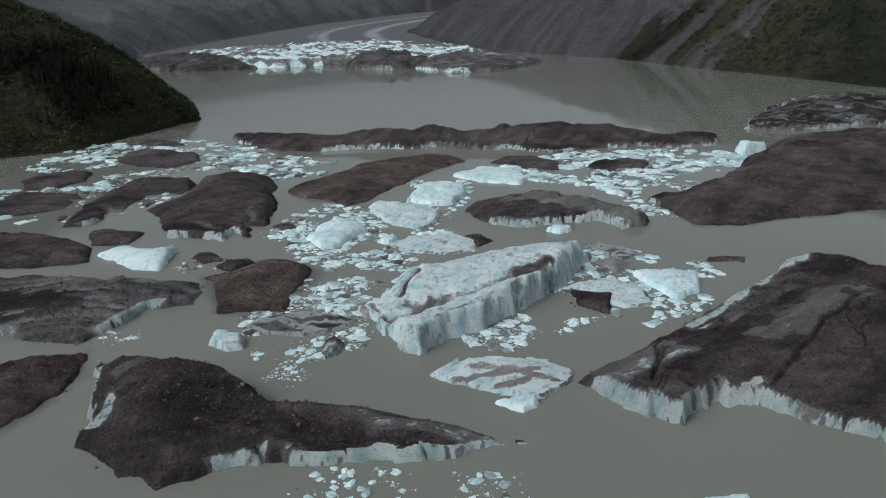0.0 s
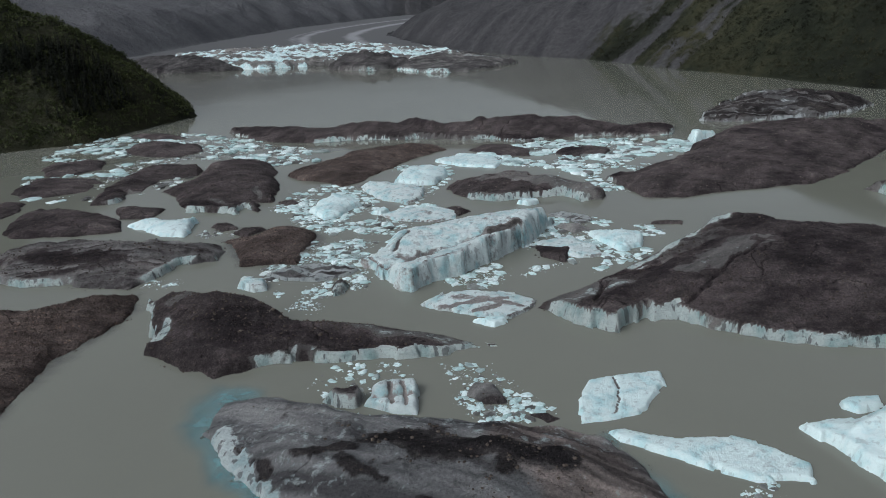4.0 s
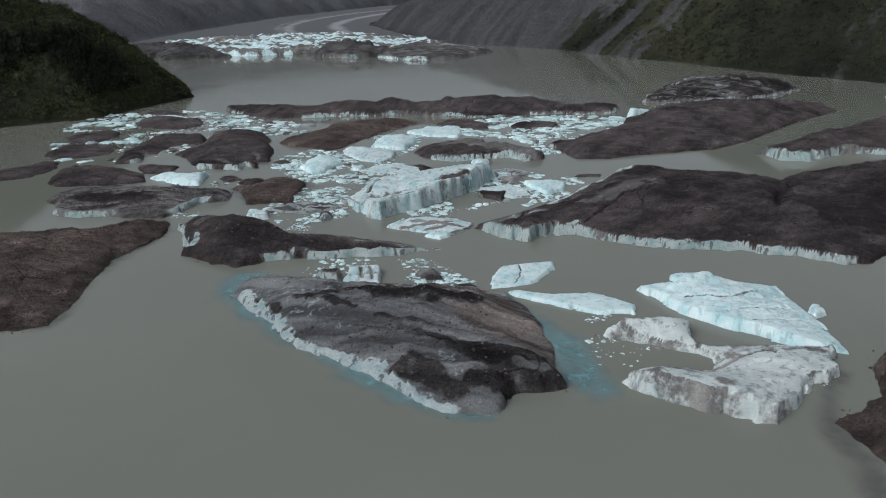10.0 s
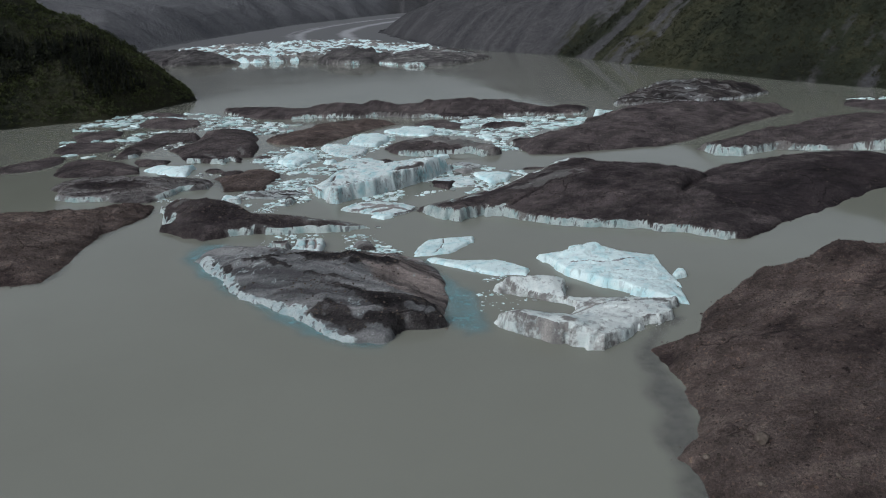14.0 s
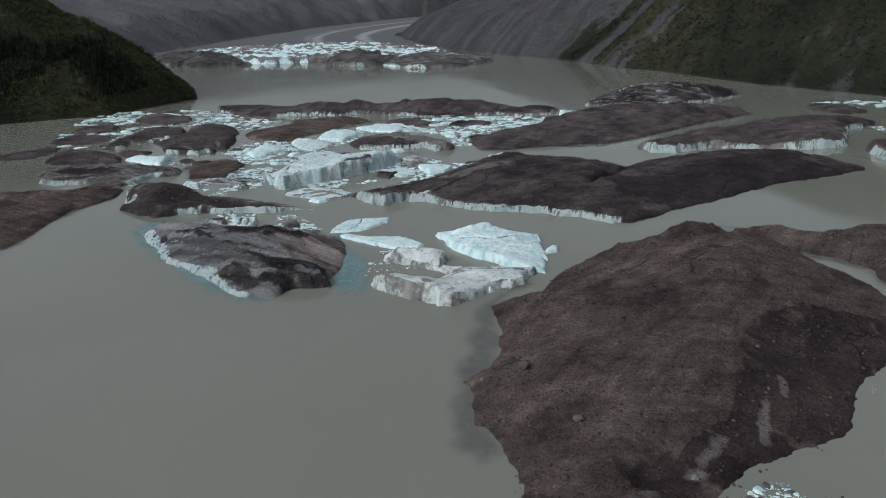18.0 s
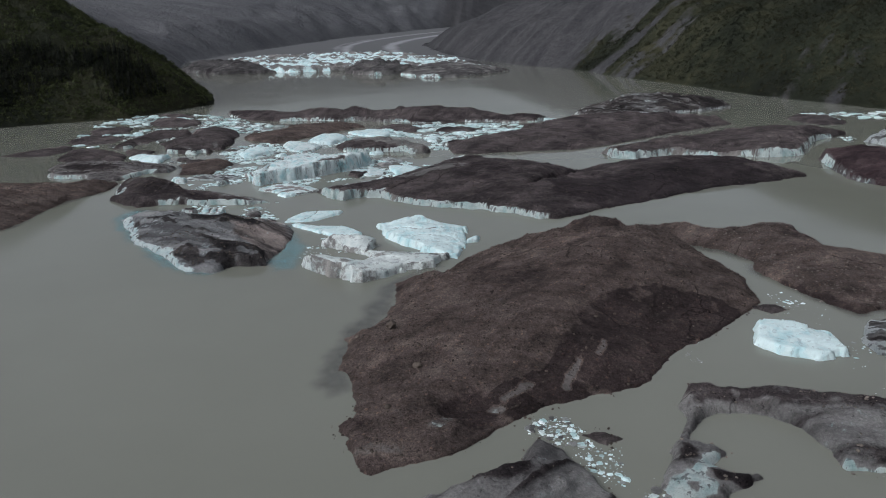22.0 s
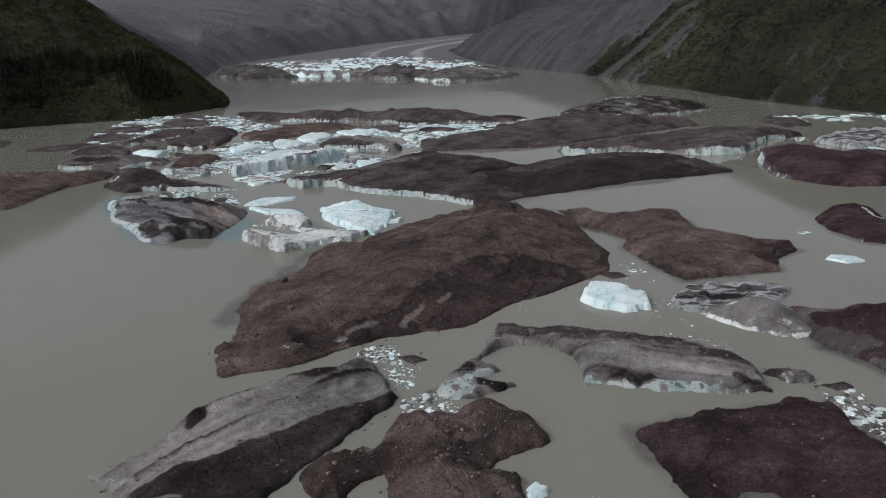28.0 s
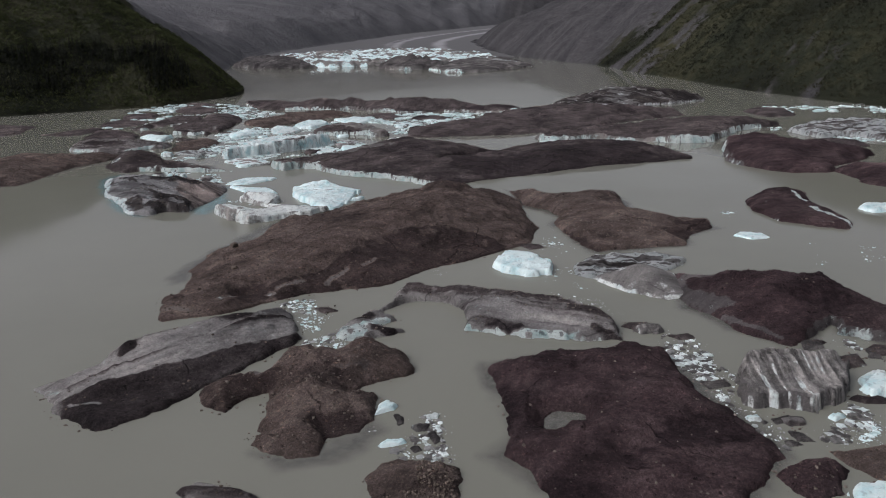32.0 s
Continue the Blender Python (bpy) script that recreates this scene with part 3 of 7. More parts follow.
def iceberg(name, outline, style, dome, width, cell, label, lean=(0.1, 0.9), marks=(), cuts=(), sunken=(), bare=0.0, stones=1.0, flow=0, rocks=(), tops=(), front=None, scallop=(), warm=(), calm=1.0):
    """A floating berg: outline corners (x, y, height of its edge, how bare the ice is there), how high the top swells, over what width, and
    where it leans up to. marks: stretches (x, y, x, y, breadth, height, debris) raised or hollowed. cuts: crest lines (x, y, x, y, height, slope, debris)
    to the right of which a flank falls away. tops: places (x, y, height) on its upper side that replace the swell. front: debris on its ice walls.
    scallop: a shore stretch (x, y, x, y, breadth, step) melted into white teeth. warm: stretches (x, y, x, y, breadth) of reddish silt."""
    seed = len(TAKEN) * 13 + 5
    rng = np.random.default_rng(seed)
    TAKEN.append([c[:2] for c in outline])
    ring = np.array(outline)
    lo, hi = ring[:, :2].min(0) - 3 - 2 * cell, ring[:, :2].max(0) + 3 + 2 * cell
    mid = (lo + hi) / 2
    xs, ys = np.arange(lo[0], hi[0], cell), np.arange(lo[1], hi[1], cell)
    gx, gy = np.meshgrid(xs, ys)
    far = max(1.0, cell / 0.6)
    warp = min(1.5, 0.25 + 0.12 * width) * far * (0.35 if style in ("white", "clean", "clear", "stripes") else 1)
    wx, wy = gx + warp * fbm(gx / 5 / far, gy / 5 / far, 5, seed), gy + warp * fbm(gx / 5 / far, gy / 5 / far, 5, seed + 7)
    d, rim, icy = inland(wx, wy, outline)
    d = d + (0.5 - 0.42 * np.clip(icy, 0, 1)) * far * fbm(gx / 1.5 / far, gy / 1.5 / far, 4, seed + 3)
    broken = shards(gx, gy, 3.8 * far, seed + 11), shards(gx, gy, 1.4 * far, seed + 14)
    d = d + np.clip(0.25 + icy, 0, 1) * min(1.0, 0.1 * width + 0.2) * far * (1.3 * broken[0] + 0.25 * broken[1])
    rocky_style = style in ("maroon", "brown", "dark", "ash", "slate", "grey", "rubble")
    u = (gx - mid[0]) * lean[0] + (gy - mid[1]) * lean[1]
    u = u / (np.abs(u[d > 0]).max() + 1e-6)
    x = np.clip(d / width, 0, 1)
    swell = 0.68 * (1 - (1 - x) ** 2.2) + 0.32 * x * x * (3 - 2 * x)
    big = 1 + (0.5 * calm if rocky_style else 0.25) * fbm(gx / (width * 1.1), gy / (width * 1.1), 4, seed + 20)
    rim = rim * (1 + (0.12 if style in ("ash", "slate") else 0.2) * fbm(gx / 7 / far, gy / 7 / far, 3, seed + 31) + 0.16 * icy * broken[0])
    icy = np.clip(icy + 0.5 * icy * fbm(gx / 4 / far, gy / 4 / far, 3, seed + 33) * 1.6, 0, 1)
    if rocky_style:
        gap = smooth(-0.34, 0.02, fbm(gx / 6.5 / far, gy / 6.5 / far, 3, seed + 35))
        icy = icy * (0.5 + 0.5 * gap)
        rim = rim * (0.62 + 0.28 * gap if not len(tops) else 0.86 + 0.14 * gap)
    run = rim * (0.75 - 0.55 * icy) + 0.22
    face = np.clip(d / run, 0, 1)
    top = np.maximum(0.74 * dome - 0.55 * rim, 0.2 * dome) * swell * (0.85 + 0.3 * u) * big
    z = rim * (1 - (1 - face) ** 1.6) + np.maximum(top, 0)
    if len(tops):
        shore = []
        for (ax, ay, ah, _), (bx, by, bh, _) in zip(ring, np.roll(ring, -1, 0)):
            steps = max(1, int(math.hypot(bx - ax, by - ay) / 7))
            shore += [(ax + (bx - ax) * k / steps, ay + (by - ay) * k / steps, ah + (bh - ah) * k / steps) for k in range(steps)]
        plate = np.maximum(spline(shore + list(tops), gx, gy), 0.12)
        z = plate * (1 - (1 - face) ** 1.6) * (1 + 0.10 * (big - 1))
    wild = calm * {"serac": 5.0, "marble": 1.2, "white": 0.5, "clean": 0.3, "stripes": 0.5, "ash": 0.3, "slate": 0.3}.get(style, 0.2)
    inner = smooth(0, 2.5, d - run * 0.5)
    z = z + inner * wild * (0.55 * ridged(gx / 5 / far, gy / 5 / far, 4, seed + 40) + 0.5 * fbm(gx / 2.2 / far, gy / 2.2 / far, 4, seed + 50))
    if rocky_style:
        z = z + calm * inner * 0.62 * min(1.5, dome / 4) * ridged(gx / 11 + 0.4 * fbm(gx / 9, gy / 9, 2, 4), gy / 14, 4, seed + 60)
        z = z + inner * 0.20 * far * (0.7 * ridged(gx / 3.2 / far, gy / 3.2 / far, 3, seed + 61) + broken[1] + 1.2 * broken[0])
        scarp = shards(gx + 5 * fbm(gx / 8, gy / 8, 4, seed + 62), gy + 5 * fbm(gx / 8, gy / 8, 4, seed + 63), 13 * far, seed + 64)
        z = z + calm * inner * min(0.8, 0.12 * dome) * scarp
    if not rocky_style:
        z = z + inner * min(1.0, 0.3 * dome) * ((0.25 if style == "clean" else 0.5) * broken[0] + 0.15 * broken[1])
    top_dirt = {"brown": 1.4, "maroon": 1.42, "dark": 1.42, "rubble": 1.35, "grey": 1.12, "ash": 0.70, "slate": 0.68, "marble": 0.5, "stripes": 0.42, "white": 0.10, "white_grey": 0.24,
                "clean": 0.06, "clear": 0.0, "serac": 0.5}[style] - bare
    dirt = top_dirt + 0.0 * z
    if style in ("ash", "slate", "grey"):
        bend = 3.0 * fbm(gx / 22, gy / 22, 2, seed + 71)
        lengthwise, across = gx * math.cos(radians(flow)) + gy * math.sin(radians(flow)), gy * math.cos(radians(flow)) - gx * math.sin(radians(flow)) + bend
        folds = fbm(lengthwise / 30, across / 1.15, 4, seed + 72)
        if style == "slate":
            folds = 0.75 * fbm(lengthwise / 16, across / 1.7, 5, seed + 72) + 0.35 * ridged(lengthwise / 9 + across / 14, across / 3.2, 4, seed + 70)
        dirt = dirt + {"slate": 0.12, "grey": 0.7}.get(style, 1.4) * folds + 0.2 * fbm(gx / 12, gy / 12, 3, seed + 73)
        dirt = np.maximum(dirt, 0.74 if style != "slate" else 0.64)
        z = z + inner * (0.5 * folds + 0.3 * ridged(lengthwise / 12, across / 1.7, 3, seed + 69))
    elif style in ("white", "serac", "white_grey"):
        dirt = dirt + 0.36 * ridged(gx / 9 / far, gy / 9 / far, 3, seed + 74) + 0.35 * fbm(gx / 3 / far, gy / 3 / far, 3, seed + 75)
        if style == "serac":
            dirt = dirt + 1.3 * fbm(gx / 26, gy / 12, 4, seed + 68)
    elif rocky_style:
        dirt = dirt + 0.85 * np.maximum(fbm(gx / 11, gy / 11, 6, seed + 76), -0.15) + 0.25 * fbm(gx / 9 + gy / 5, gy / 30 - gx / 30, 4, seed + 66)
    ragged = fbm(gx / 3, gy / 3, 4, seed + 77)
    for ax, ay, bx, by, height, slope, soil in cuts:
        _, right, k = along(gx, gy, ax, ay, bx, by)
        ends = smooth(-0.12, 0.02, k) * smooth(1.12, 0.98, k)
        flank = np.maximum(height - slope * right, 0.3 + 0.5 * np.clip(d, 0, 1))
        z = np.where(right > 0, z + (np.minimum(z, flank + 0.4 * ragged) - z) * ends, z)
        dirt = dirt + (soil - dirt) * smooth(-0.2, 0.5, right + 1.3 * ragged) * ends
    for ax, ay, bx, by, breadth, height, soil in marks:
        bend = 0.5 + 0.9 * breadth
        wide = 2.5 + 1.5 * breadth
        q, _, _ = along(gx + bend * fbm(gx / wide, gy / wide, 4, seed + 78), gy + bend * fbm(gx / wide, gy / wide, 4, seed + 79), ax, ay, bx, by)
        lift = np.exp(-1.2 * (q / breadth) ** 2)
        z = z + height * lift * smooth(0, 1.5, d)
        dirt = dirt + (soil - dirt) * smooth(0.12, 0.72, lift + 0.45 * ragged * (breadth > 0.7))
    for ax, ay, bx, by, breadth, step in scallop:
        _, right, k = along(gx, gy, ax, ay, bx, by)
        run_on = k * math.hypot(bx - ax, by - ay) + 1.5 * fbm(gx / 6, gy / 6, 3, seed + 94)
        saw = run_on / step - np.floor(run_on / step)
        reach = breadth * (0.55 + 0.45 * (1 - saw) ** 1.5) * (0.7 + 0.8 * fbm(run_on / 9, 0 * gx, 2, seed + 95))
        tooth = smooth(0.7, -0.5, d - reach + 0.5 * ragged) * smooth(8.0, 6.0, np.abs(right)) * smooth(-0.02, 0.03, k) * smooth(1.02, 0.97, k)
        dirt = dirt * (1 - tooth) + 0.15 * tooth
        z = z + 0.35 * tooth * smooth(0, 0.6, d)
    turn = radians(flow if flow else 20 + 40 * rng.random())
    lengthwise, across = gx * math.cos(turn) + gy * math.sin(turn), gy * math.cos(turn) - gx * math.sin(turn) + 3.5 * fbm(gx / 16, gy / 16, 3, seed + 71)
    tone = 0.55 * fbm(lengthwise / 30, across / 3.4, 5, seed + 100) + 0.45 * fbm(gx / 14, gy / 14, 5, seed + 101) + 0.3 * fbm(lengthwise / 8, across / 0.9, 3, seed + 102)
    if style == "slate":
        tone = 0.9 * fbm(lengthwise / 22, across / 2.6, 5, seed + 100) + 0.8 * fbm(lengthwise / 9, across / 0.8, 4, seed + 102) + 0.5 * ridged(lengthwise / 14 + across / 12, across / 2.2, 4, seed + 103) - 0.1
    rosy = np.zeros(gx.shape)
    for ax, ay, bx, by, breadth in warm:
        q, _, _ = along(gx + 2 * fbm(gx / 7, gy / 7, 4, seed + 96), gy + 2 * fbm(gx / 7, gy / 7, 4, seed + 97), ax, ay, bx, by)
        rosy = np.maximum(rosy, smooth(1.15, 0.65, q / breadth))
    if style == "marble":
        dirt = np.where(dirt == top_dirt, 0.70 - bare - 1.3 * ridged(gx / 10 / far + z / 5 + fbm(gx / 9, gy / 9, 3, 6), gy / 1.7 / far + 0.8 * fbm(gx / 8, gy / 8, 2, 7), 3, seed + 70), dirt)
    elif style == "stripes":
        bend = 0.5 * fbm(gx / 3, gy / 3, 3, seed + 72)
        layer = 0.5 * fbm(gx / 1.9 + gy / 7 + bend, gy / 14, 2, seed) + 0.85 * fbm(gx / 0.55 + gy / 2.4 + bend, gy / 8, 3, seed + 73)
        dirt = 0.97 + 0.85 * layer + 0.4 * fbm(gx / 1.1, gy / 1.1, 4, seed + 74) + 0.3 * fbm(gx / 6, gy / 9, 3, seed + 71)
        tone = -0.1 - 1.7 * layer + 0.6 * fbm(gx / 0.9, gy / 0.9, 3, seed + 76) - 0.5 * smooth(1.5, 0.5, d)
        z = z + 0.3 * fbm(gx / 0.9 + gy / 9, gy / 10, 3, seed) * inner
    wall = smooth(1.3, 0.9, d / (run + 0.12)) * smooth(0.15, 0.55, icy) * (0.25 if style == "stripes" else 1.0)
    wall_dirt = {"brown": 0.5, "maroon": 0.4, "rubble": 0.5, "dark": 0.36, "grey": 0.36, "ash": 0.38, "slate": 0.3, "marble": 0.4, "stripes": 0.4, "white_grey": 0.40, "white": 0.40, "serac": 0.45}.get(style, 0.05)
    if front is not None:
        wall_dirt = front
    wall_dirt = wall_dirt + (0.75 if rocky_style else 0.5) * fbm(gx / 8 / far, gy / 8 / far, 4, seed + 80)
    wall_dirt = wall_dirt + (0.35 if rocky_style else 0.15) * smooth(0.75, 1.1, face + 0.5 * fbm(gx / 1.2 / far, gy / 1.2 / far, 2, seed + 82))
    dirt = dirt * (1 - wall) + wall_dirt * wall
    floor = np.where(z < -2, -1.5, np.maximum(z, 0.05 + 0.25 * d.clip(0, 0.4)))
    z = np.where(d > 0, floor, np.maximum(1.6 * d, -1.5))
    cellno = np.arange(gx.size).reshape(gx.shape)
    faces = np.stack([cellno[:-1, :-1], cellno[:-1, 1:], cellno[1:, 1:], cellno[1:, :-1]], -1).reshape(-1, 4)
    flutes = wall * 0.08 * far
    verts = np.stack([gx - mid[0] + flutes * fbm(gx * 1.1, z * 0.3, 2, seed + 90), gy - mid[1] + flutes * fbm(gy * 1.1, z * 0.3, 2, seed + 91), z], -1).reshape(-1, 3)
    high = verts[:, 2][faces]
    keep = high.max(1) > -0.9
    coat = DEBRIS[STYLE[style]]
    flat = dirt.reshape(-1)
    shape = (gx.shape[0] - 1, gx.shape[1] - 1)
    rocky = (flat[faces].mean(1) > 0.5).reshape(shape)
    whole_used, whole = take(verts, faces, keep)
    if not rocky_style:
        rocky = (wall.reshape(-1)[faces].mean(1) < 0.5).reshape(shape)
    thing = new(name)
    thing.location = (*mid, 0)
    tagged(thing, label, "iceberg" if name == "iceberg" else name.replace("_", " "), "icebergs on the lake" if name == "iceberg" else "")
    full = mesh_of("shape", verts[whole_used], whole, coat)
    bend = np.zeros(len(whole_used) * 3, np.float32)
    full.vertex_normals.foreach_get("vector", bend)
    normals = np.zeros((len(verts), 3), np.float32)
    normals[whole_used] = bend.reshape(-1, 3)
    bpy.data.meshes.remove(full)
    kept, few = keep.reshape(shape), 60
    for flag in (True, False):
        lab, wide = pieces_of(kept & (rocky == flag), few)
        rocky = np.where((lab > 0) & ~np.isin(lab, wide), not flag, rocky)
    upper = "debris_cover" if rocky_style else "ice_top"
    for title, flag, words in ((upper, True, ""), ("ice_wall", False, "bare pale ice at the waterline")):
        lab, wide = pieces_of(kept & (rocky == flag), 1)
        for one in wide:
            used, f = take(verts, faces, (lab == one).reshape(-1))
            me = mesh_of(title, verts[used], f, coat, True, flat[used], {"tint": rosy.reshape(-1)[used], "tone": tone.reshape(-1)[used]})
            if len(me.polygons) == len(f):
                me.normals_split_custom_set_from_vertices(normals[used])
            part_of(title, me, thing, words)
    if not len(sunken) and style in ("brown", "maroon") and cell < 0.5 and width > 8.5:
        loop = np.array([c[:2] for c in outline])
        way = np.roll(loop, -1, 0) - np.roll(loop, 1, 0)
        out = np.stack([way[:, 1], -way[:, 0]], 1) / (np.hypot(way[:, 0], way[:, 1])[:, None] + 1e-6)
        turns = np.sum(loop[:, 0] * np.roll(loop[:, 1], -1) - loop[:, 1] * np.roll(loop[:, 0], -1))
        sunken = [[tuple(p) for p in loop + np.sign(turns) * out * rng.uniform(0.3, 2.6, (len(loop), 1))]]
    for ring in sunken:
        sunken_sheet(ring, thing, mid, SUNKEN["ash" if style == "slate" else "brown"])
    if cell < 0.7 and stones and rocky_style:
        bed = np.argwhere((d > 0.8) & (dirt > 0.75))
        if len(bed) > 20:
            for rx, ry, s in rocks:
                j, i = int((ry - ys[0]) / cell), int((rx - xs[0]) / cell)
                ob = part_of("boulder", BOULDERS[rng.integers(7)], thing, "large pale boulder")
                ob.location, ob.rotation_euler, ob.scale = (rx - mid[0], ry - mid[1], z[j, i] + 0.2 * s), (0, 0, rng.uniform(0, 6.3)), (s, s, s)
            for _ in range(int(min(24, len(bed) * cell * cell / 50) * stones)):
                j, i = bed[rng.integers(len(bed))]
                s = 0.24 + 0.6 * rng.random() ** 6
                ob = part_of("boulder", BOULDERS[rng.integers(7)], thing)
                ob.location = (gx[j, i] - mid[0], gy[j, i] - mid[1], z[j, i] + 0.12 * s)
                ob.rotation_euler, ob.scale = (0, 0, rng.uniform(0, 6.3)), (s, s, s)
            picks = bed[rng.integers(len(bed), size=int(min(3200, len(bed) * cell * cell * (0.35 if cell > 0.5 else 1.1)) * stones))]
            picks = picks[fbm(gx[picks[:, 0], picks[:, 1]] / 12, gy[picks[:, 0], picks[:, 1]] / 12, 3, seed) > -0.25]
            spots = [(gx[j, i] - mid[0] + rng.uniform(-0.2, 0.2), gy[j, i] - mid[1] + rng.uniform(-0.2, 0.2), z[j, i] + 0.03) for j, i in picks]
            edge = np.argwhere((d > -1.1) & (d < 0.15) & (icy < 0.35))
            edge = edge[rng.integers(len(edge), size=min(900, len(edge) // 14))] if len(edge) > 30 else edge[:0]
            spots += [(gx[j, i] - mid[0], gy[j, i] - mid[1], rng.uniform(-0.05, 0.05)) for j, i in edge if fbm(gx[j:j + 1, i] / 5, gy[j:j + 1, i] / 5, 2, seed)[0] > -0.05]
            if spots:
                v, f = strew(rng, spots, (0.16 + 0.5 * rng.random(len(spots)) ** 4) * (0.9 if cell > 0.5 else 1), PEBBLES)
                tagged(part_of("gravel", mesh_of("gravel", v, f, STONE, False), thing), "loose scattered stones", "", "", "stuff")
    return thing


iceberg('iceberg', [(-15.8, 117.8, 0.92, 1), (-11.3, 110.4, 2.3, 1), (-8.8, 104.6, 4.6, 1), (-6.2, 99.7, 4.6, 1), (-3.5, 99.2, 4.6, 1), (0.4, 103.5, 5.06, 1), (6.1, 107.5, 5.06, 1), (11.3, 112.9, 5.704, 1), (18.2, 120, 5.704, 1), (23.7, 127.8, 5.27, 1), (31.3, 142, 5.27, 1), (29.1, 139.9, 5.27, 1), (13.9, 140.1, 3.91, 1), (1.9, 132.4, 3.91, 1), (-7.6, 131.3, 2.38, 1), (-9.9, 123.1, 1.656, 1), (-14.7, 117.8, 0.92, 1)],
        'white', 3, 10, 0.36, 'tall tilted white iceberg with blue cliffs and dirty streaks', marks=[(-9.5, 108.0, -0.3, 116.7, 1.6, -1.8, 0.75), (-0.3, 116.7, 12.4, 120.5, 1.6, -1.2, 0.6), (14.8, 122.3, 20.1, 126.3, 2.2, -0.6, 1.7), (-7.7, 118.0, -4.5, 129.7, 0.5, -1.2, 1.0), (-6.4, 99.0, -4.5, 96.3, 0.45, -0.6, 1.0), (-13.2, 118.0, -9.8, 109.6, 0.4, -0.8, 1.1), (-14.6, 116.2, -12.2, 112.0, 0.4, -0.6, 1.0), (1.7, 105.0, 9.9, 112.1, 1.6, -0.2, 0.5), (20.6, 125.5, 22.5, 125.2, 0.5, -0.5, 0.9)], tops=[(-8.9, 107.1, 3), (-3.3, 101.2, 4.2), (2.8, 107.4, 4.6), (7.6, 110.8, 4.9), (21.8, 131.7, 6), (-1.7, 116.8, 2.6), (-6.3, 113.2, 2), (5.3, 120.9, 3.4), (3.4, 125.3, 4), (12.6, 132.7, 4.6), (19.0, 134.5, 5), (-6.7, 122.2, 3.2), (-2.5, 123.8, 3.6), (-8.6, 119.3, 2.2)])
iceberg('iceberg', [(19.5, 89.9, 0.9, 0), (22.8, 84.4, 2.9, 1), (25.8, 81, 2.9, 1), (30.3, 77.7, 2.9, 1), (32.7, 80.3, 2.9, 1), (37, 85.5, 2.3, 1), (38, 82.8, 2.3, 1), (41.7, 84.1, 2.3, 1), (43.8, 81.3, 2.3, 1), (45.8, 78.6, 1.7, 1), (50.9, 75.4, 1.7, 1), (53.9, 73.7, 1.7, 1), (70.1, 68.8, 1.7, 1), (82.5, 65.4, 1.7, 1), (92.1, 57.7, 1.7, 1), (97.5, 58.1, 0.9, 0), (109.7, 67.4, 0.27, 0), (130.4, 82.7, 0.27, 0), (154.3, 100.2, 0.27, 0), (174.8, 109.2, 0.27, 0), (191.6, 118.2, 1.08, 0.2), (185.2, 128.1, 2.52, 0), (173.9, 132.8, 4.95, 0), (155.6, 130.8, 6.66, 0), (134.1, 126.2, 5.76, 0), (114.3, 126.1, 2.52, 0), (108.1, 119.9, 1.62, 0), (100.1, 114.9, 5.76, 0), (90.3, 114.2, 7.47, 0), (79.1, 118, 7.47, 0), (74, 128.1, 7.47, 0), (70.4, 128.9, 6.66, 0), (66.1, 128.5, 6.21, 0), (58.5, 122, 4.59, 0), (51.8, 115.7, 3.33, 0), (42.2, 108.4, 1.26, 0), (29.5, 98.1, 0.45, 0)],
        'dark', 9, 26, 0.42, 'huge iceberg buried in dark gravel with low white ice cliffs', bare=-0.22, marks=[(49.1, 94.6, 64.2, 105.1, 4, 0.2, 0.72), (41.9, 106.2, 66.9, 124.6, 3.2, 0.1, 0.25), (21.6, 87.0, 33.5, 93.4, 3.8, 0, 0.58), (21.4, 90.3, 34.1, 98.3, 2.0, 0, 0.74), (34.0, 101.0, 28.1, 85.2, 0.35, -0.6, 1.9), (35.2, 100.5, 53.8, 110.8, 0.4, -0.6, 2.0), (43.9, 83.9, 66.7, 105.2, 0.5, -0.8, 1.9), (39.0, 98.5, 58.6, 110.0, 0.5, -0.7, 1.9), (27.9, 84.8, 32.7, 95.5, 0.45, -0.7, 1.8), (47.3, 105.9, 61.8, 113.4, 3, 0.3, 1.0), (97.3, 98.1, 127.9, 105.0, 6, -1.5, 1.7), (107.2, 111.2, 89.8, 83.6, 1.5, -1.5, 1.9), (70.8, 80.3, 114.0, 85.7, 5, 0.8, 1.3), (136.0, 100.7, 170.3, 117.3, 6, 0.5, 1.5), (102.0, 86.0, 165.0, 110.0, 13, 0, 2.0), (78.0, 76.0, 98.0, 72.0, 5, 0, 1.65)], tops=[(60, 105, 5.6), (80, 97, 6.2), (100, 97, 5.0), (50, 96, 4.8), (90, 80, 4.4), (70, 86, 4.6), (130, 105, 5.0), (155, 115, 5.0), (110, 85, 3.4), (35, 92, 2.9), (73, 120, 7.2), (88, 108, 7.0), (27, 87, 3.0), (31, 84, 3.4), (44, 92, 4.2)], front=0.12, calm=0.5)
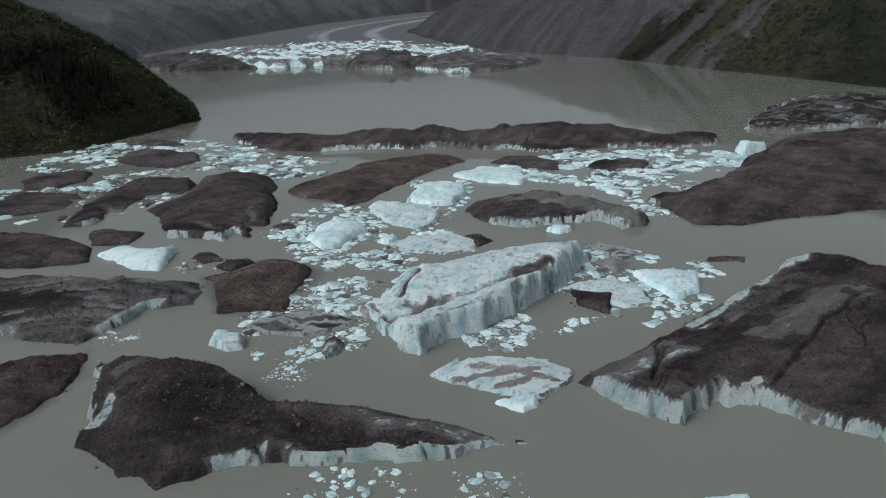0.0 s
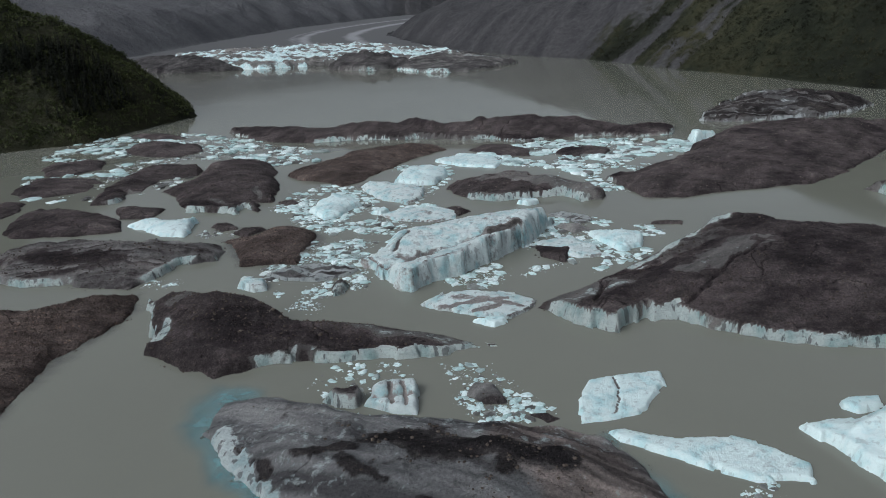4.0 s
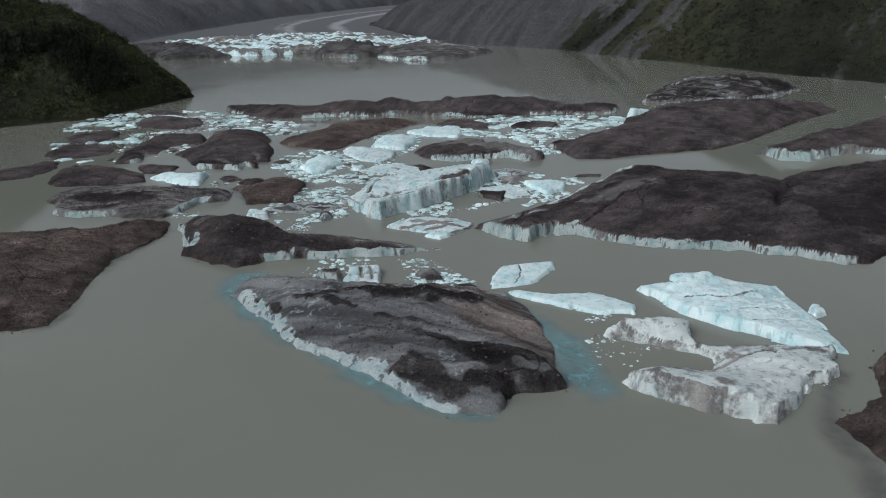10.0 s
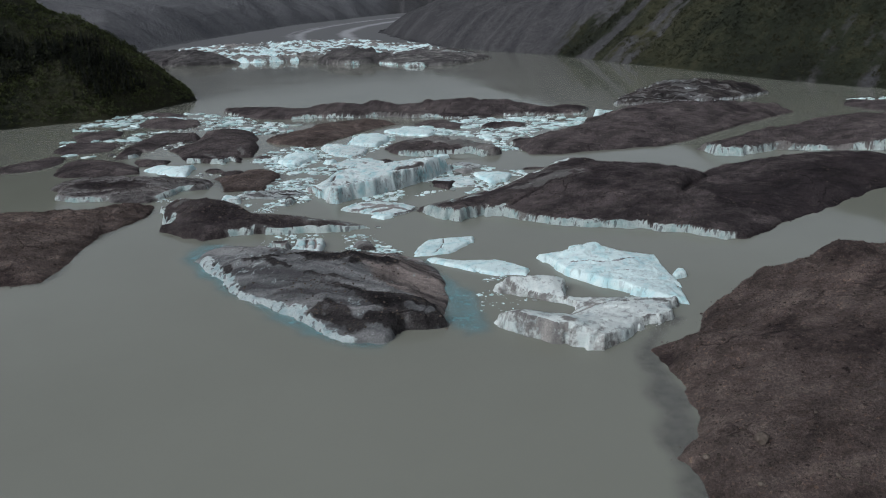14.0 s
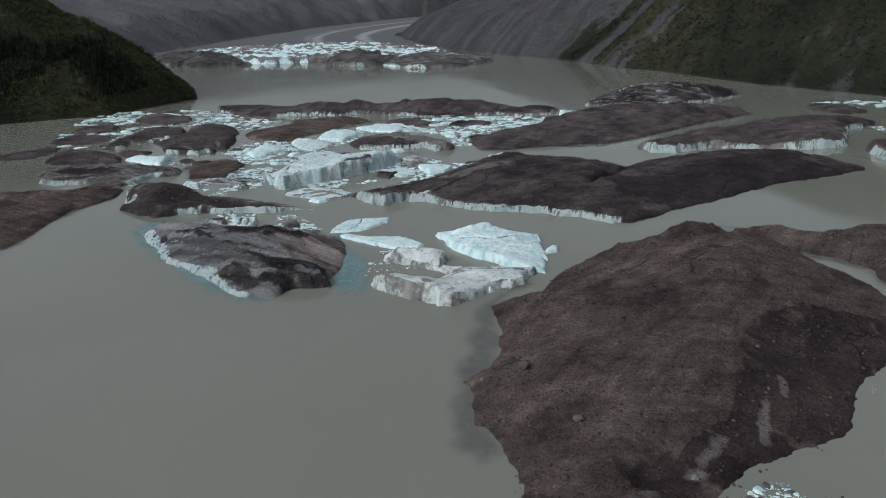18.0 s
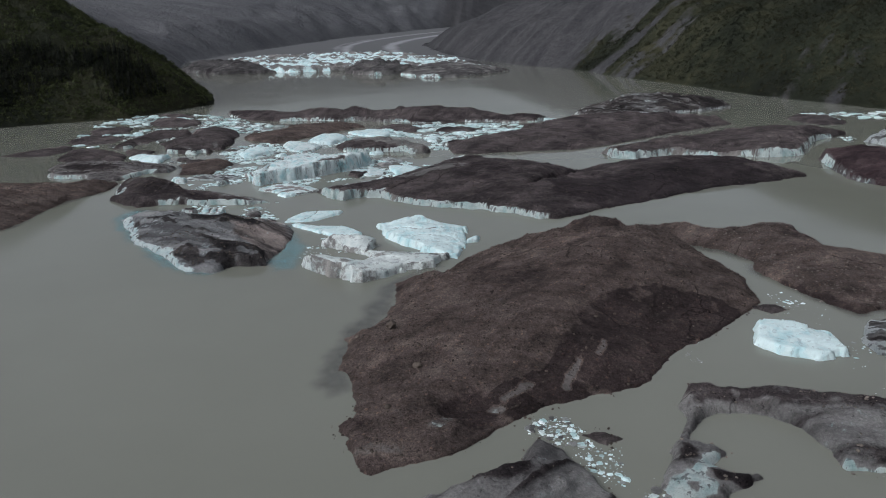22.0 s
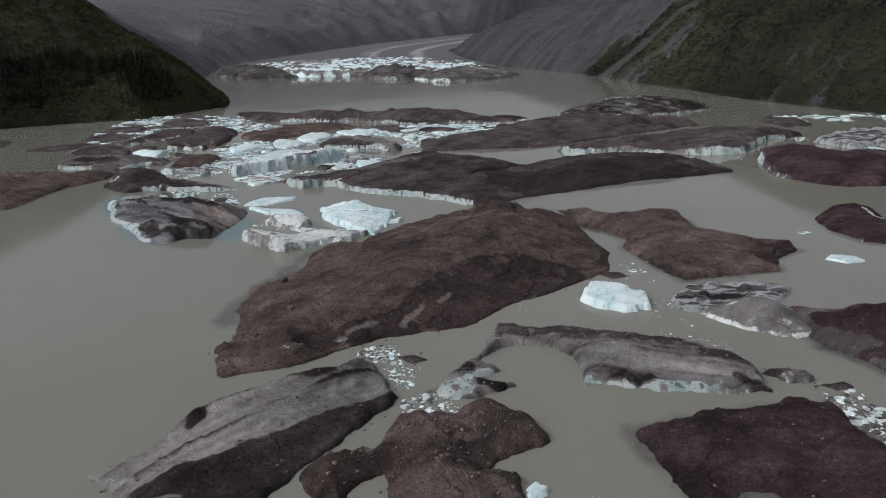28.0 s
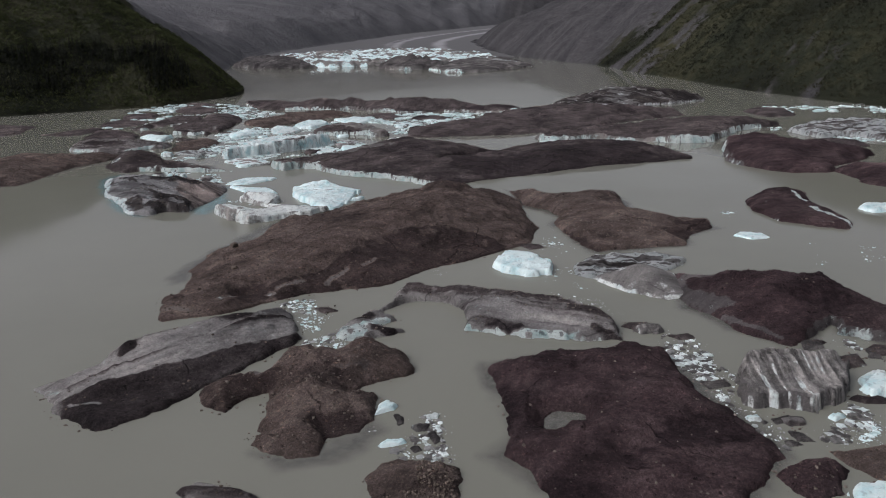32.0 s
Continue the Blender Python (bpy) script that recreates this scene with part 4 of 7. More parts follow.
iceberg('iceberg', [(-55, 100.5, 1.75, 1), (-51, 92.5, 1.75, 1), (-47.8, 84, 1.75, 1), (-46.1, 76.2, 0.84, 0.2), (-40.9, 72.6, 1.2, 0.2), (-35.6, 68.8, 0.8, 0), (-33.9, 67.2, 0.8, 0), (-29.9, 70, 1.2, 0.2), (-25.6, 72.2, 1.5, 1), (-16, 71.8, 1.5, 1), (-6.5, 72.6, 1.5, 1), (-0.7, 71.9, 1.61, 1), (3.2, 73.8, 0.84, 1), (9, 74.7, 0.28, 1), (3.5, 78, 0.49, 0), (-4.6, 81.1, 0.682, 0), (-11.9, 83.4, 1.116, 0), (-23.3, 84.2, 1.736, 0), (-30.7, 90.8, 2.294, 0), (-40.2, 94.5, 2.294, 0), (-48.1, 95.2, 2.294, 0), (-53.5, 97.5, 1.116, 0)],
        'dark', 4.2, 14, 0.32, 'gravel-covered iceberg tapering to a thin spit with white undercut edge', bare=-0.14, stones=1.5, marks=[(-11.0, 78.4, 7.3, 75.0, 3.0, 0, 0.6), (-14.0, 74.8, 0.0, 74.0, 1.1, -0.3, 1.7), (-26.5, 77.9, -11.6, 75.3, 3, -0.9, 1.9), (-45.4, 84.7, -44.7, 78.7, 1.1, -0.3, 0.2), (-47.7, 93.7, -27.0, 87.6, 4, 1.2, 1.4), (-46.1, 90.5, -43.2, 90.3, 1.4, 0, 0.8), (-41.8, 73.7, -24.5, 70.0, 1.6, 0.4, 1.5)], tops=[(-44, 91, 3.1), (-38, 90, 3.5), (-30, 86, 3.3), (-40, 81, 2.9), (-30, 78, 3.3), (-20, 78, 3.2), (-12, 77, 2.8), (-4, 76, 2.1), (-36, 74, 2.2)], front=0.02)
iceberg('iceberg', [(-68.8, 40.3, 0.1, 0), (-59.1, 41.8, 0.1, 0), (-59.6, 45.7, 0.1, 0), (-60.2, 60, 0.1, 0), (-60.3, 76.1, 0.1, 0), (-54.3, 92.4, 0.6, 0), (-57.1, 102.7, 0.6, 0), (-67.5, 95.8, 2.8, 0), (-79.7, 90.2, 3.7, 0), (-91.2, 85.2, 4.6, 0), (-99.2, 73.2, 2.8, 0), (-105.1, 68.5, 0.3, 0), (-72.9, 36, 0.3, 0)],
        'brown', 6, 24, 0.32, 'brown stony iceberg sloping gently into the silty water', stones=1.5, lean=(-0.5, 0.3), marks=[(-64.7, 57.0, -63.3, 84.6, 5, 0.2, 1.25), (-77.2, 63.0, -60.8, 45.8, 5, 0.4, 1.4)])
iceberg('iceberg', [(-98.9, 127.3, 1, 0), (-91.9, 120, 1, 0), (-89.4, 112.1, 1.4, 0.4), (-82.8, 109, 1.4, 0.4), (-74.3, 108.8, 1.4, 0.4), (-67.4, 106.4, 0.5, 0), (-59.4, 105.6, 0.5, 0), (-57.4, 112.6, 1.6, 0.6), (-55.4, 118.2, 1.6, 0.6), (-47.2, 121.5, 1.6, 0.6), (-46.9, 127.9, 0.3, 0), (-48.4, 132.3, 0.5, 0), (-63.1, 131.2, 2.3, 0), (-77.3, 132.8, 2.8, 0), (-91.3, 133.3, 2.3, 0), (-96.5, 131, 1.4, 0)],
        'grey', 3.2, 12, 0.42, 'low grey iceberg banded with silt and a pale waterline', flow=9, marks=[(-88.8, 122.3, -66.2, 117.0, 3, 0.2, 1.7), (-88.7, 127.9, -62.2, 128.3, 1.6, 0.2, 1.0), (-58.1, 127.8, -47.5, 125.6, 1.6, 0, 0.75)])
iceberg('iceberg', [(-107.1, 147.2, 0.6, 0), (-102.3, 143.6, 0.6, 0), (-89.3, 143.7, 0.6, 0), (-77, 145.9, 0.6, 0), (-82.8, 158.7, 0.6, 0), (-92.2, 162.3, 1.8, 0), (-106.3, 165.5, 2.3, 0), (-110.8, 161.4, 1.8, 0), (-110.5, 156.4, 0.6, 0)],
        'dark', 2.2, 10, 0.6, 'dark gravel-covered iceberg floating low in silty water')
iceberg('iceberg', [(-87.1, 167.1, 0.6, 0), (-82.1, 157.8, 0.6, 0), (-73.7, 158.6, 0.6, 0), (-73.4, 166.7, 0.6, 0), (-78.3, 167.9, 0.9, 0), (-86.2, 169.5, 0.9, 0)],
        'dark', 1.1, 5, 0.6, 'dark gravel-covered iceberg floating low in silty water')
iceberg('iceberg', [(-125.4, 152.3, 0.4, 0), (-117, 155.6, 0.4, 0), (-114.8, 165.8, 0.4, 0), (-116.4, 178.4, 0.4, 0), (-122.7, 179.5, 0.9, 0), (-127.7, 170.7, 0.9, 0), (-138.8, 155.2, 0.4, 0)],
        'dark', 1.4, 9, 0.6, 'dark gravel-covered iceberg floating low in silty water')
iceberg('iceberg', [(-128.3, 190.5, 0.4, 0), (-121.1, 185.1, 0.4, 0), (-112.5, 185.5, 0.4, 0), (-105, 193, 0.4, 0), (-106.4, 200.3, 0.5, 0), (-116, 201.9, 1.4, 0), (-126.7, 200.8, 1.4, 0), (-130.5, 197.7, 0.5, 0)],
        'dark', 1.4, 8, 0.9, 'dark gravel-covered iceberg floating low in silty water')
iceberg('iceberg', [(-137.1, 227, 0.6, 0), (-128.5, 214.2, 0.6, 0), (-120.7, 216.9, 0.6, 0), (-115.4, 226, 0.6, 0), (-118.7, 238.2, 0.6, 0), (-125.1, 237.7, 1.8, 0), (-133.8, 233.4, 1.8, 0)],
        'dark', 1.7, 8, 0.9, 'dark gravel-covered iceberg floating low in silty water')
iceberg('iceberg', [(-91.1, 173.9, 1.5, 0.5), (-89, 176.3, 1.5, 0.5), (-91.1, 187, 0.3, 0), (-87.8, 188.4, 0.3, 0), (-87.2, 205, 0.3, 0), (-75.5, 210, 0.3, 0), (-76.7, 217.6, 2.8, 0), (-86.7, 223.3, 2.8, 0), (-93.2, 221.5, 2.8, 0), (-97.8, 219.1, 1.4, 0), (-101.2, 206.2, 0.5, 0), (-99.3, 184.9, 0.5, 0), (-97.1, 174.4, 0.5, 0)],
        'dark', 2.8, 12, 0.6, 'dark gravel iceberg curving round a narrow channel', marks=[(-93.5, 187.7, -87.5, 187.8, 2, -0.8, 0.9), (-95.0, 179.6, -94.6, 187.8, 2.5, 0.6, 2.0)])
iceberg('iceberg', [(-80.9, 187.9, 0.5, 0), (-74.7, 180.3, 0.5, 0), (-70.1, 169.9, 0.5, 0), (-65.1, 163.6, 1.8, 0.8), (-58.5, 162.2, 1.8, 0.8), (-52.3, 159.6, 1.8, 0.8), (-50.5, 165.2, 1.8, 0.8), (-45.6, 162.1, 0.8, 0), (-46.7, 168.6, 0.8, 0), (-50, 172.2, 0.8, 0), (-44.3, 171.3, 1.2, 0.2), (-44.5, 180.5, 1.2, 0.2), (-44.6, 189.4, 0.8, 0), (-49.4, 202.2, 0.8, 0), (-50.6, 213.4, 0.8, 0), (-53.2, 220.6, 1.8, 0), (-60.4, 220, 3.7, 0), (-66.9, 218.2, 4.6, 0), (-75.3, 216.7, 4.6, 0), (-74.7, 209.3, 0.9, 0), (-78.2, 194.3, 0.5, 0)],
        'dark', 3.6, 14, 0.6, 'humped dark gravel iceberg with streaked lower cliffs', marks=[(-67.4, 168.9, -52.4, 165.4, 3, -0.8, 2.0), (-61.0, 170.9, -54.9, 166.5, 0.8, 0, 0.7), (-51.0, 181.3, -47.5, 173.2, 1.4, -0.6, 0.75), (-72.7, 184.4, -52.0, 193.2, 4, 0.8, 1.3)], calm=0.8)
iceberg('iceberg', [(-85.7, 164.7, 0.7, 0), (-81.1, 158.3, 0.7, 0), (-76.3, 158, 0.7, 0), (-73.7, 161.1, 0.7, 0), (-73.4, 167.8, 0.7, 0), (-78, 168.7, 0.9, 0), (-85.2, 170.7, 0.9, 0)],
        'dark', 1.1, 6, 0.6, 'dark gravel-covered iceberg floating low in silty water')
iceberg('iceberg', [(-48.3, 135.7, 0.5, 0), (-44.9, 129.4, 0.5, 0), (-40.6, 117.2, 1, 0), (-36.2, 118, 1, 0), (-28.4, 117.3, 1, 0), (-29.2, 123.9, 0.5, 0), (-27.8, 131, 0.5, 0), (-27.7, 138.6, 0.5, 0), (-30.4, 142.5, 0.9, 0), (-34, 142.6, 1.8, 0), (-38.4, 140.7, 1.8, 0), (-42.8, 136.8, 0.9, 0)],
        'brown', 2.6, 10, 0.42, 'flat brown gravel iceberg with straight broken edges')
iceberg('iceberg', [(-45.6, 206.6, 1, 0), (-40.8, 198.8, 1, 0), (-35.4, 195.8, 1, 0), (-30.3, 193.5, 1, 0), (-25.5, 186.6, 1.2, 0), (-20.7, 193.3, 0.3, 0), (-15.1, 205.1, 0.3, 0), (-5.4, 226.7, 0.3, 0), (4.1, 237.9, 0.3, 0), (9.3, 242.8, 0.3, 0), (4.4, 251.9, 0.9, 0), (-3.6, 245.9, 2.8, 0), (-15.1, 238.8, 3.7, 0), (-24.1, 232.4, 3.7, 0), (-32.5, 224.4, 2.8, 0), (-38.7, 216.9, 1.8, 0), (-43.3, 212.7, 0.9, 0)],
        'brown', 3.3, 14, 0.6, 'brown gravel iceberg shaped like a long wedge')
iceberg('iceberg', [(-90.3, 301.2, 1.5, 0.5), (-77.5, 286.6, 1.5, 0.5), (-65.4, 273.2, 1, 0), (-51.3, 268.1, 1, 0), (-38.5, 268.9, 2, 1), (-17, 270.8, 2, 1), (4.7, 268.2, 2, 1), (17.3, 263.4, 2, 1), (26, 265.7, 1.8, 0.8), (37.4, 255.6, 1.8, 0.8), (57.3, 261.9, 1.6, 0.6), (78.9, 263.8, 1.6, 0.6), (87.8, 258.3, 1.6, 0.6), (104.5, 264.1, 2, 1), (110.6, 279.2, 2, 1), (101, 279, 1.8, 0), (88.2, 274.1, 2.8, 0), (72.7, 282.6, 4.6, 0), (60.9, 280.9, 7.4, 0), (45.7, 284.1, 9.2, 0), (27.4, 281, 9.2, 0), (9.5, 279.6, 8.3, 0), (-8.5, 288.2, 7.4, 0), (-21.9, 283.1, 6.4, 0), (-40.6, 287.2, 4.6, 0), (-59.2, 288.3, 3.7, 0), (-72.9, 298.5, 3.7, 0), (-85.7, 301.4, 2.8, 0)],
        'dark', 8, 26, 0.9, 'very long dark iceberg with a fluted white ice wall', marks=[(-30.6, 278.5, 25.7, 263.5, 5, 0.5, 1.4), (36.9, 268.8, 68.5, 265.5, 5, 0, 1.5), (-82.8, 290.2, -57.8, 280.7, 4, 0, 1.8), (25.9, 264.6, 46.0, 258.3, 3, -1.5, 1.9), (88.4, 274.4, 101.4, 267.7, 4, 0.4, 1.9)], calm=0.35)
iceberg('iceberg', [(6.4, 182.2, 1, 0), (9.8, 171.4, 1, 0), (12.4, 167.8, 2.2, 1), (20.5, 165.7, 2.2, 1), (30.5, 167.3, 2.2, 1), (39.3, 169.1, 2.2, 1), (43.2, 162.1, 2.2, 1), (49.9, 163.4, 2.5, 1), (51.5, 167.7, 2.5, 0), (46.4, 175.7, 2.8, 0), (40.3, 181.5, 3.7, 0), (30.9, 188.6, 4.1, 0), (23.1, 188.1, 4.1, 0), (13.6, 184.5, 3.7, 0), (9.1, 185.5, 1.8, 0)],
        'dark', 3.2, 12, 0.6, 'gravel-topped iceberg with a white cliff at the water', marks=[(23.6, 181.9, 44.5, 167.7, 3.6, 0.2, 0.68), (27.1, 183.5, 45.8, 167.7, 4, 0, 0.70), (17.6, 178.4, 26.7, 180.5, 3, 0.3, 0.9), (30.7, 169.0, 39.1, 168.7, 1.5, -0.4, 2.0)])
iceberg('iceberg', [(55.8, 188.4, 1.5, 0.5), (62, 163.8, 0.8, 0), (71.2, 162.7, 0.8, 0), (81.7, 165.8, 0.8, 0), (103.7, 172.3, 0.8, 0), (114, 173, 0.8, 0), (129.6, 184.1, 0.8, 0), (150.8, 204.3, 0.8, 0), (175.5, 227.8, 0.8, 0), (207.5, 253.4, 0.5, 0), (203.8, 263.8, 2.8, 0), (179.7, 260.5, 5.5, 0), (151, 256.9, 7.4, 0), (123.4, 253.3, 6.4, 0), (102.4, 229.2, 5.5, 0), (82.7, 202.8, 4.6, 0), (66.5, 190.3, 2.8, 0)],
        'dark', 7, 26, 0.6, 'long smooth dark gravel iceberg with a thin ice edge', calm=0.35)
iceberg('iceberg', [(105.9, 253.5, 4, 1), (104.9, 242.5, 4, 1), (115.9, 247.2, 4, 1), (117.5, 250.3, 4, 1), (107.7, 250.7, 4, 1)],
        'clear', 1, 4, 0.9, 'small clear blue block of ice beside a gravel berg', bare=-0.36)
iceberg('iceberg', [(127.3, 296.8, 1.5, 1), (137.4, 289, 1.5, 1), (168.8, 294.3, 1.5, 1), (197, 302.8, 1.5, 1), (233.2, 333.5, 1, 1), (229.1, 340.1, 2.8, 1), (215.2, 339.9, 5.5, 1), (183.8, 330.2, 9.2, 1), (167, 327.9, 8.3, 1), (151, 326.6, 4.6, 1)],
        'marble', 9, 24, 0.9, 'distant iceberg marbled with black dirt and white ice', bare=-0.75)
iceberg('iceberg', [(125, 165, 4, 1), (127.9, 153.6, 4, 1), (136.8, 151, 4, 1), (153.9, 160.7, 3, 1), (171.5, 158, 2, 1), (192.2, 155.3, 4, 1), (207, 160.9, 4, 1), (225.4, 194.9, 3, 1), (251.7, 216.4, 1, 0), (241.4, 218.9, 2.8, 0), (224.2, 218.2, 4.6, 0), (196.3, 207.9, 5.5, 0), (174.2, 194.6, 5.5, 0), (150.5, 179.7, 4.6, 0), (133.5, 166, 3.7, 0)],
        'dark', 5.5, 14, 0.6, 'long dark gravel iceberg with fluted blue-white end cliffs', calm=0.35)
iceberg('iceberg', [(207.7, 143, 4, 1), (203.3, 111.8, 2, 1), (210.6, 101.2, 1, 0), (222.3, 91.9, 1, 0), (236.9, 95.3, 1, 0), (246, 111, 1, 0), (259.7, 123.8, 1, 0), (264.4, 131.9, 1.8, 0), (253.6, 142.4, 3.7, 0), (236.7, 147.8, 5.5, 0), (219.2, 153.6, 6.4, 0), (212.2, 154.2, 5.5, 0)],
        'maroon', 6, 18, 0.9, 'dark gravel iceberg with a sheer broken ice face', bare=-0.05)
iceberg('iceberg', [(247.9, 194.3, 2, 1), (257, 174.1, 2, 1), (271.8, 181.8, 2, 1), (286.3, 168.3, 2, 1), (309, 213.3, 2, 1), (300.9, 215.4, 2.8, 1), (283.5, 218.2, 3.7, 1), (265.8, 213.5, 2.8, 1)],
        'marble', 3.5, 14, 0.9, 'jumbled white and grey iceberg heap far across the lake', bare=-0.1)
iceberg('iceberg', [(244.2, 271.6, 0.6, 0), (252.2, 246.8, 0.6, 0), (267.8, 252.3, 0.6, 0), (269.9, 280.4, 1.4, 0), (254.9, 285.5, 1.4, 0)],
        'dark', 1.4, 8, 1.5, 'dark gravel-covered iceberg floating low in silty water')
iceberg('iceberg', [(251, 164.1, 0.8, 0), (260.2, 147.2, 0.8, 0), (272, 153.8, 0.8, 0), (269.6, 162.1, 1.8, 0), (256.6, 165.9, 1.8, 0)],
        'dark', 1.4, 8, 0.9, 'dark gravel-covered iceberg floating low in silty water')
iceberg('iceberg', [(-30.6, 53.5, 0.2, 0), (-26.8, 46.8, 0.2, 0), (-23.1, 42.2, 0.2, 0), (-20.6, 37.9, 0.2, 0), (-14.3, 30.1, 0.2, 0), (-8.9, 24.7, 0.2, 0), (-2.4, 18.8, 0.2, 0), (2, 13.9, 0.2, 0), (6.7, 9.8, 0.2, 0), (13.9, 8.4, 0.6, 0), (15.5, 11.6, 1.7, 0.3), (18.1, 13.9, 1.7, 0.3), (24.3, 14.2, 1.7, 0.3), (23.7, 18.5, 1.2, 0.2), (25.5, 25.5, 0.2, 0), (24.6, 34.5, 0.2, 0), (23.6, 42.9, 0.2, 0), (21.1, 48.2, 0.9, 0), (12.3, 49.8, 1.8, 0), (-2.7, 52.8, 1.8, 0), (-13.1, 56.3, 1.8, 0), (-24.2, 61.1, 0.9, 0), (-29.4, 60.4, 0.2, 0)],
        'slate', 4.6, 20, 0.3, 'ash-grey swirled iceberg with a half-sunken white rim', flow=-24, tops=[(-11.3, 40.5, 4.0), (-19, 41.5, 2.2), (-3, 42, 4.2), (6, 41, 4.3), (14, 39, 2.9), (9, 27, 3.0), (0, 30, 3.2), (-8, 33, 2.8), (12, 19, 3.4), (18, 17, 3.4), (22, 16, 2.8), (6, 17, 2.2), (20, 30, 1.2), (22, 40, 0.8), (21, 22, 1.9), (-20, 52, 2.0), (-10, 50, 2.6), (3, 48, 2.6)], front=0.15, marks=[(-5.0, 43.4, 12.5, 38.6, 3.1, 0.8, 1.9), (11.0, 21.0, 18.5, 16.0, 4.6, 0.4, 1.8), (12.5, 13.5, 16.5, 12.5, 2.2, 0.1, 1.6), (2.0, 19.0, 9.0, 13.0, 2.2, 0.2, 1.5), (14.0, 12.0, 19.5, 15.5, 1.6, 0.0, 1.3), (-25.5, 47.0, -20.5, 41.5, 0.9, -0.2, 1.4), (-17.5, 42.5, -11.0, 42.0, 0.9, 0.3, 1.3), (-12.0, 40.0, -6.5, 36.5, 0.8, 0.3, 1.25), (-3.0, 33.0, 9.0, 27.5, 0.6, 0.2, 1.2), (4.0, 27.0, 10.0, 21.5, 0.8, 0.3, 1.3), (17.9, 16.8, 21.5, 15.4, 0.9, 0, 0.7), (21.0, 38.0, 21.5, 24.0, 5.0, 0, 0.74)], scallop=[(-29.5, 51.5, 8.5, 9.6, 2.7, 3.4)], warm=[(12.0, 44.0, 22.0, 30.0, 7.5), (22.0, 30.0, 22.5, 20.0, 4.0), (14.0, 33.0, 19.0, 27.0, 4.0)], sunken=[[(-35.9, 54.7), (-31.5, 65.7), (-25.7, 63.7), (-25.3, 49.4), (-7.4, 26.5), (8.3, 11.1), (13.5, 8.3), (12.9, 6.9), (4.6, 9.0), (-7.1, 21.1), (-23.3, 38.1)], [(21.3, 49.0), (25.9, 38.4), (29.7, 28.6), (31.2, 12.9), (27.9, 11.9), (23.8, 15.8), (23.0, 29.1)]])
iceberg('iceberg', [(32.3, 16, 1.5, 1), (34.9, 12.4, 3.4, 1), (40.5, 8.3, 3.4, 1), (45.2, 5.8, 3.4, 1), (49.2, 4.2, 2.55, 1), (53.9, 6.3, 1.5, 1), (57.8, 12, 1.5, 1), (63.4, 14.3, 1.5, 1), (67.8, 21.9, 1.5, 1), (63.5, 23.2, 0.9, 1), (55.5, 23.9, 0.9, 1), (47.6, 25, 1.4, 1), (48.2, 31.1, 2.38, 1), (42.8, 31.9, 3.145, 1), (36.1, 30.5, 3.145, 1), (34.3, 30.5, 2.125, 1), (39.7, 27.1, 1, 1), (45.3, 24, 1, 1), (48.8, 21.8, 1, 1), (49.5, 18.9, 1, 1), (46.5, 17, 0.5, 1), (42.9, 18.3, 0.5, 1), (37.4, 15.9, 2.38, 1)],
        'white_grey', 2.2, 9, 0.28, 'hook-shaped dirty white iceberg with a smooth rounded wall', marks=[(52.0, 14.0, 60.0, 17.0, 3.5, 0.2, 0.12), (50.5, 9.0, 55.0, 12.0, 2.0, 0.2, 0.1), (34.5, 12.7, 35.9, 12.9, 0.9, 0, 1.0), (39.9, 30.8, 40.6, 30.7, 0.6, -0.5, 1.3), (48.2, 27.3, 46.2, 21.6, 0.35, -0.8, 1.2), (44.6, 16.5, 58.1, 21.6, 0.4, -0.3, 0.7), (57.5, 21.8, 57.3, 19.1, 0.35, -0.5, 1.2)], tops=[(50, 12, 2.2), (57, 18, 1.7), (45, 12, 2.8), (40, 12.6, 3.4), (62, 19, 1.5), (53, 20, 1.4), (40, 30, 3.2), (45, 29, 3.0), (47, 27.5, 1.6)], front=0.5)
iceberg('iceberg', [(45.7, 48.5, 0.9, 1), (49.9, 38, 1.5, 1), (54.8, 31.7, 1.8, 1), (61.4, 25.7, 1.8, 1), (70.2, 20.4, 0.7, 1), (70.7, 25.2, 0.5, 1), (70.9, 36.1, 0.7, 1), (70.6, 46.3, 1, 1), (63.2, 48.1, 1.8, 1), (57.8, 50.5, 2.2, 1), (52.5, 48.6, 1.8, 1)],
        'clean', 4.5, 16, 0.28, 'clean pale blue iceberg slab sloping to a sharp fin', tops=[(55, 45.5, 2.8), (60, 47, 2.6), (64, 43, 2.0), (58, 38, 2.0), (63, 32, 1.8), (67, 27, 1.1), (66, 37, 1.5), (52, 42, 2.2)], front=0.0, marks=[(51.5, 40.5, 60.0, 40.2, 0.35, -0.35, 0.62), (60.0, 40.2, 67.5, 43.0, 0.35, -0.3, 0.6), (56.0, 34.5, 68.0, 36.0, 0.3, -0.2, 0.5), (59.0, 30.5, 69.0, 31.5, 0.25, -0.2, 0.5), (50.5, 45.5, 58.0, 48.0, 1.0, 0.7, 0.05), (56.0, 44.0, 62.0, 45.5, 1.1, -0.6, 0.05)])
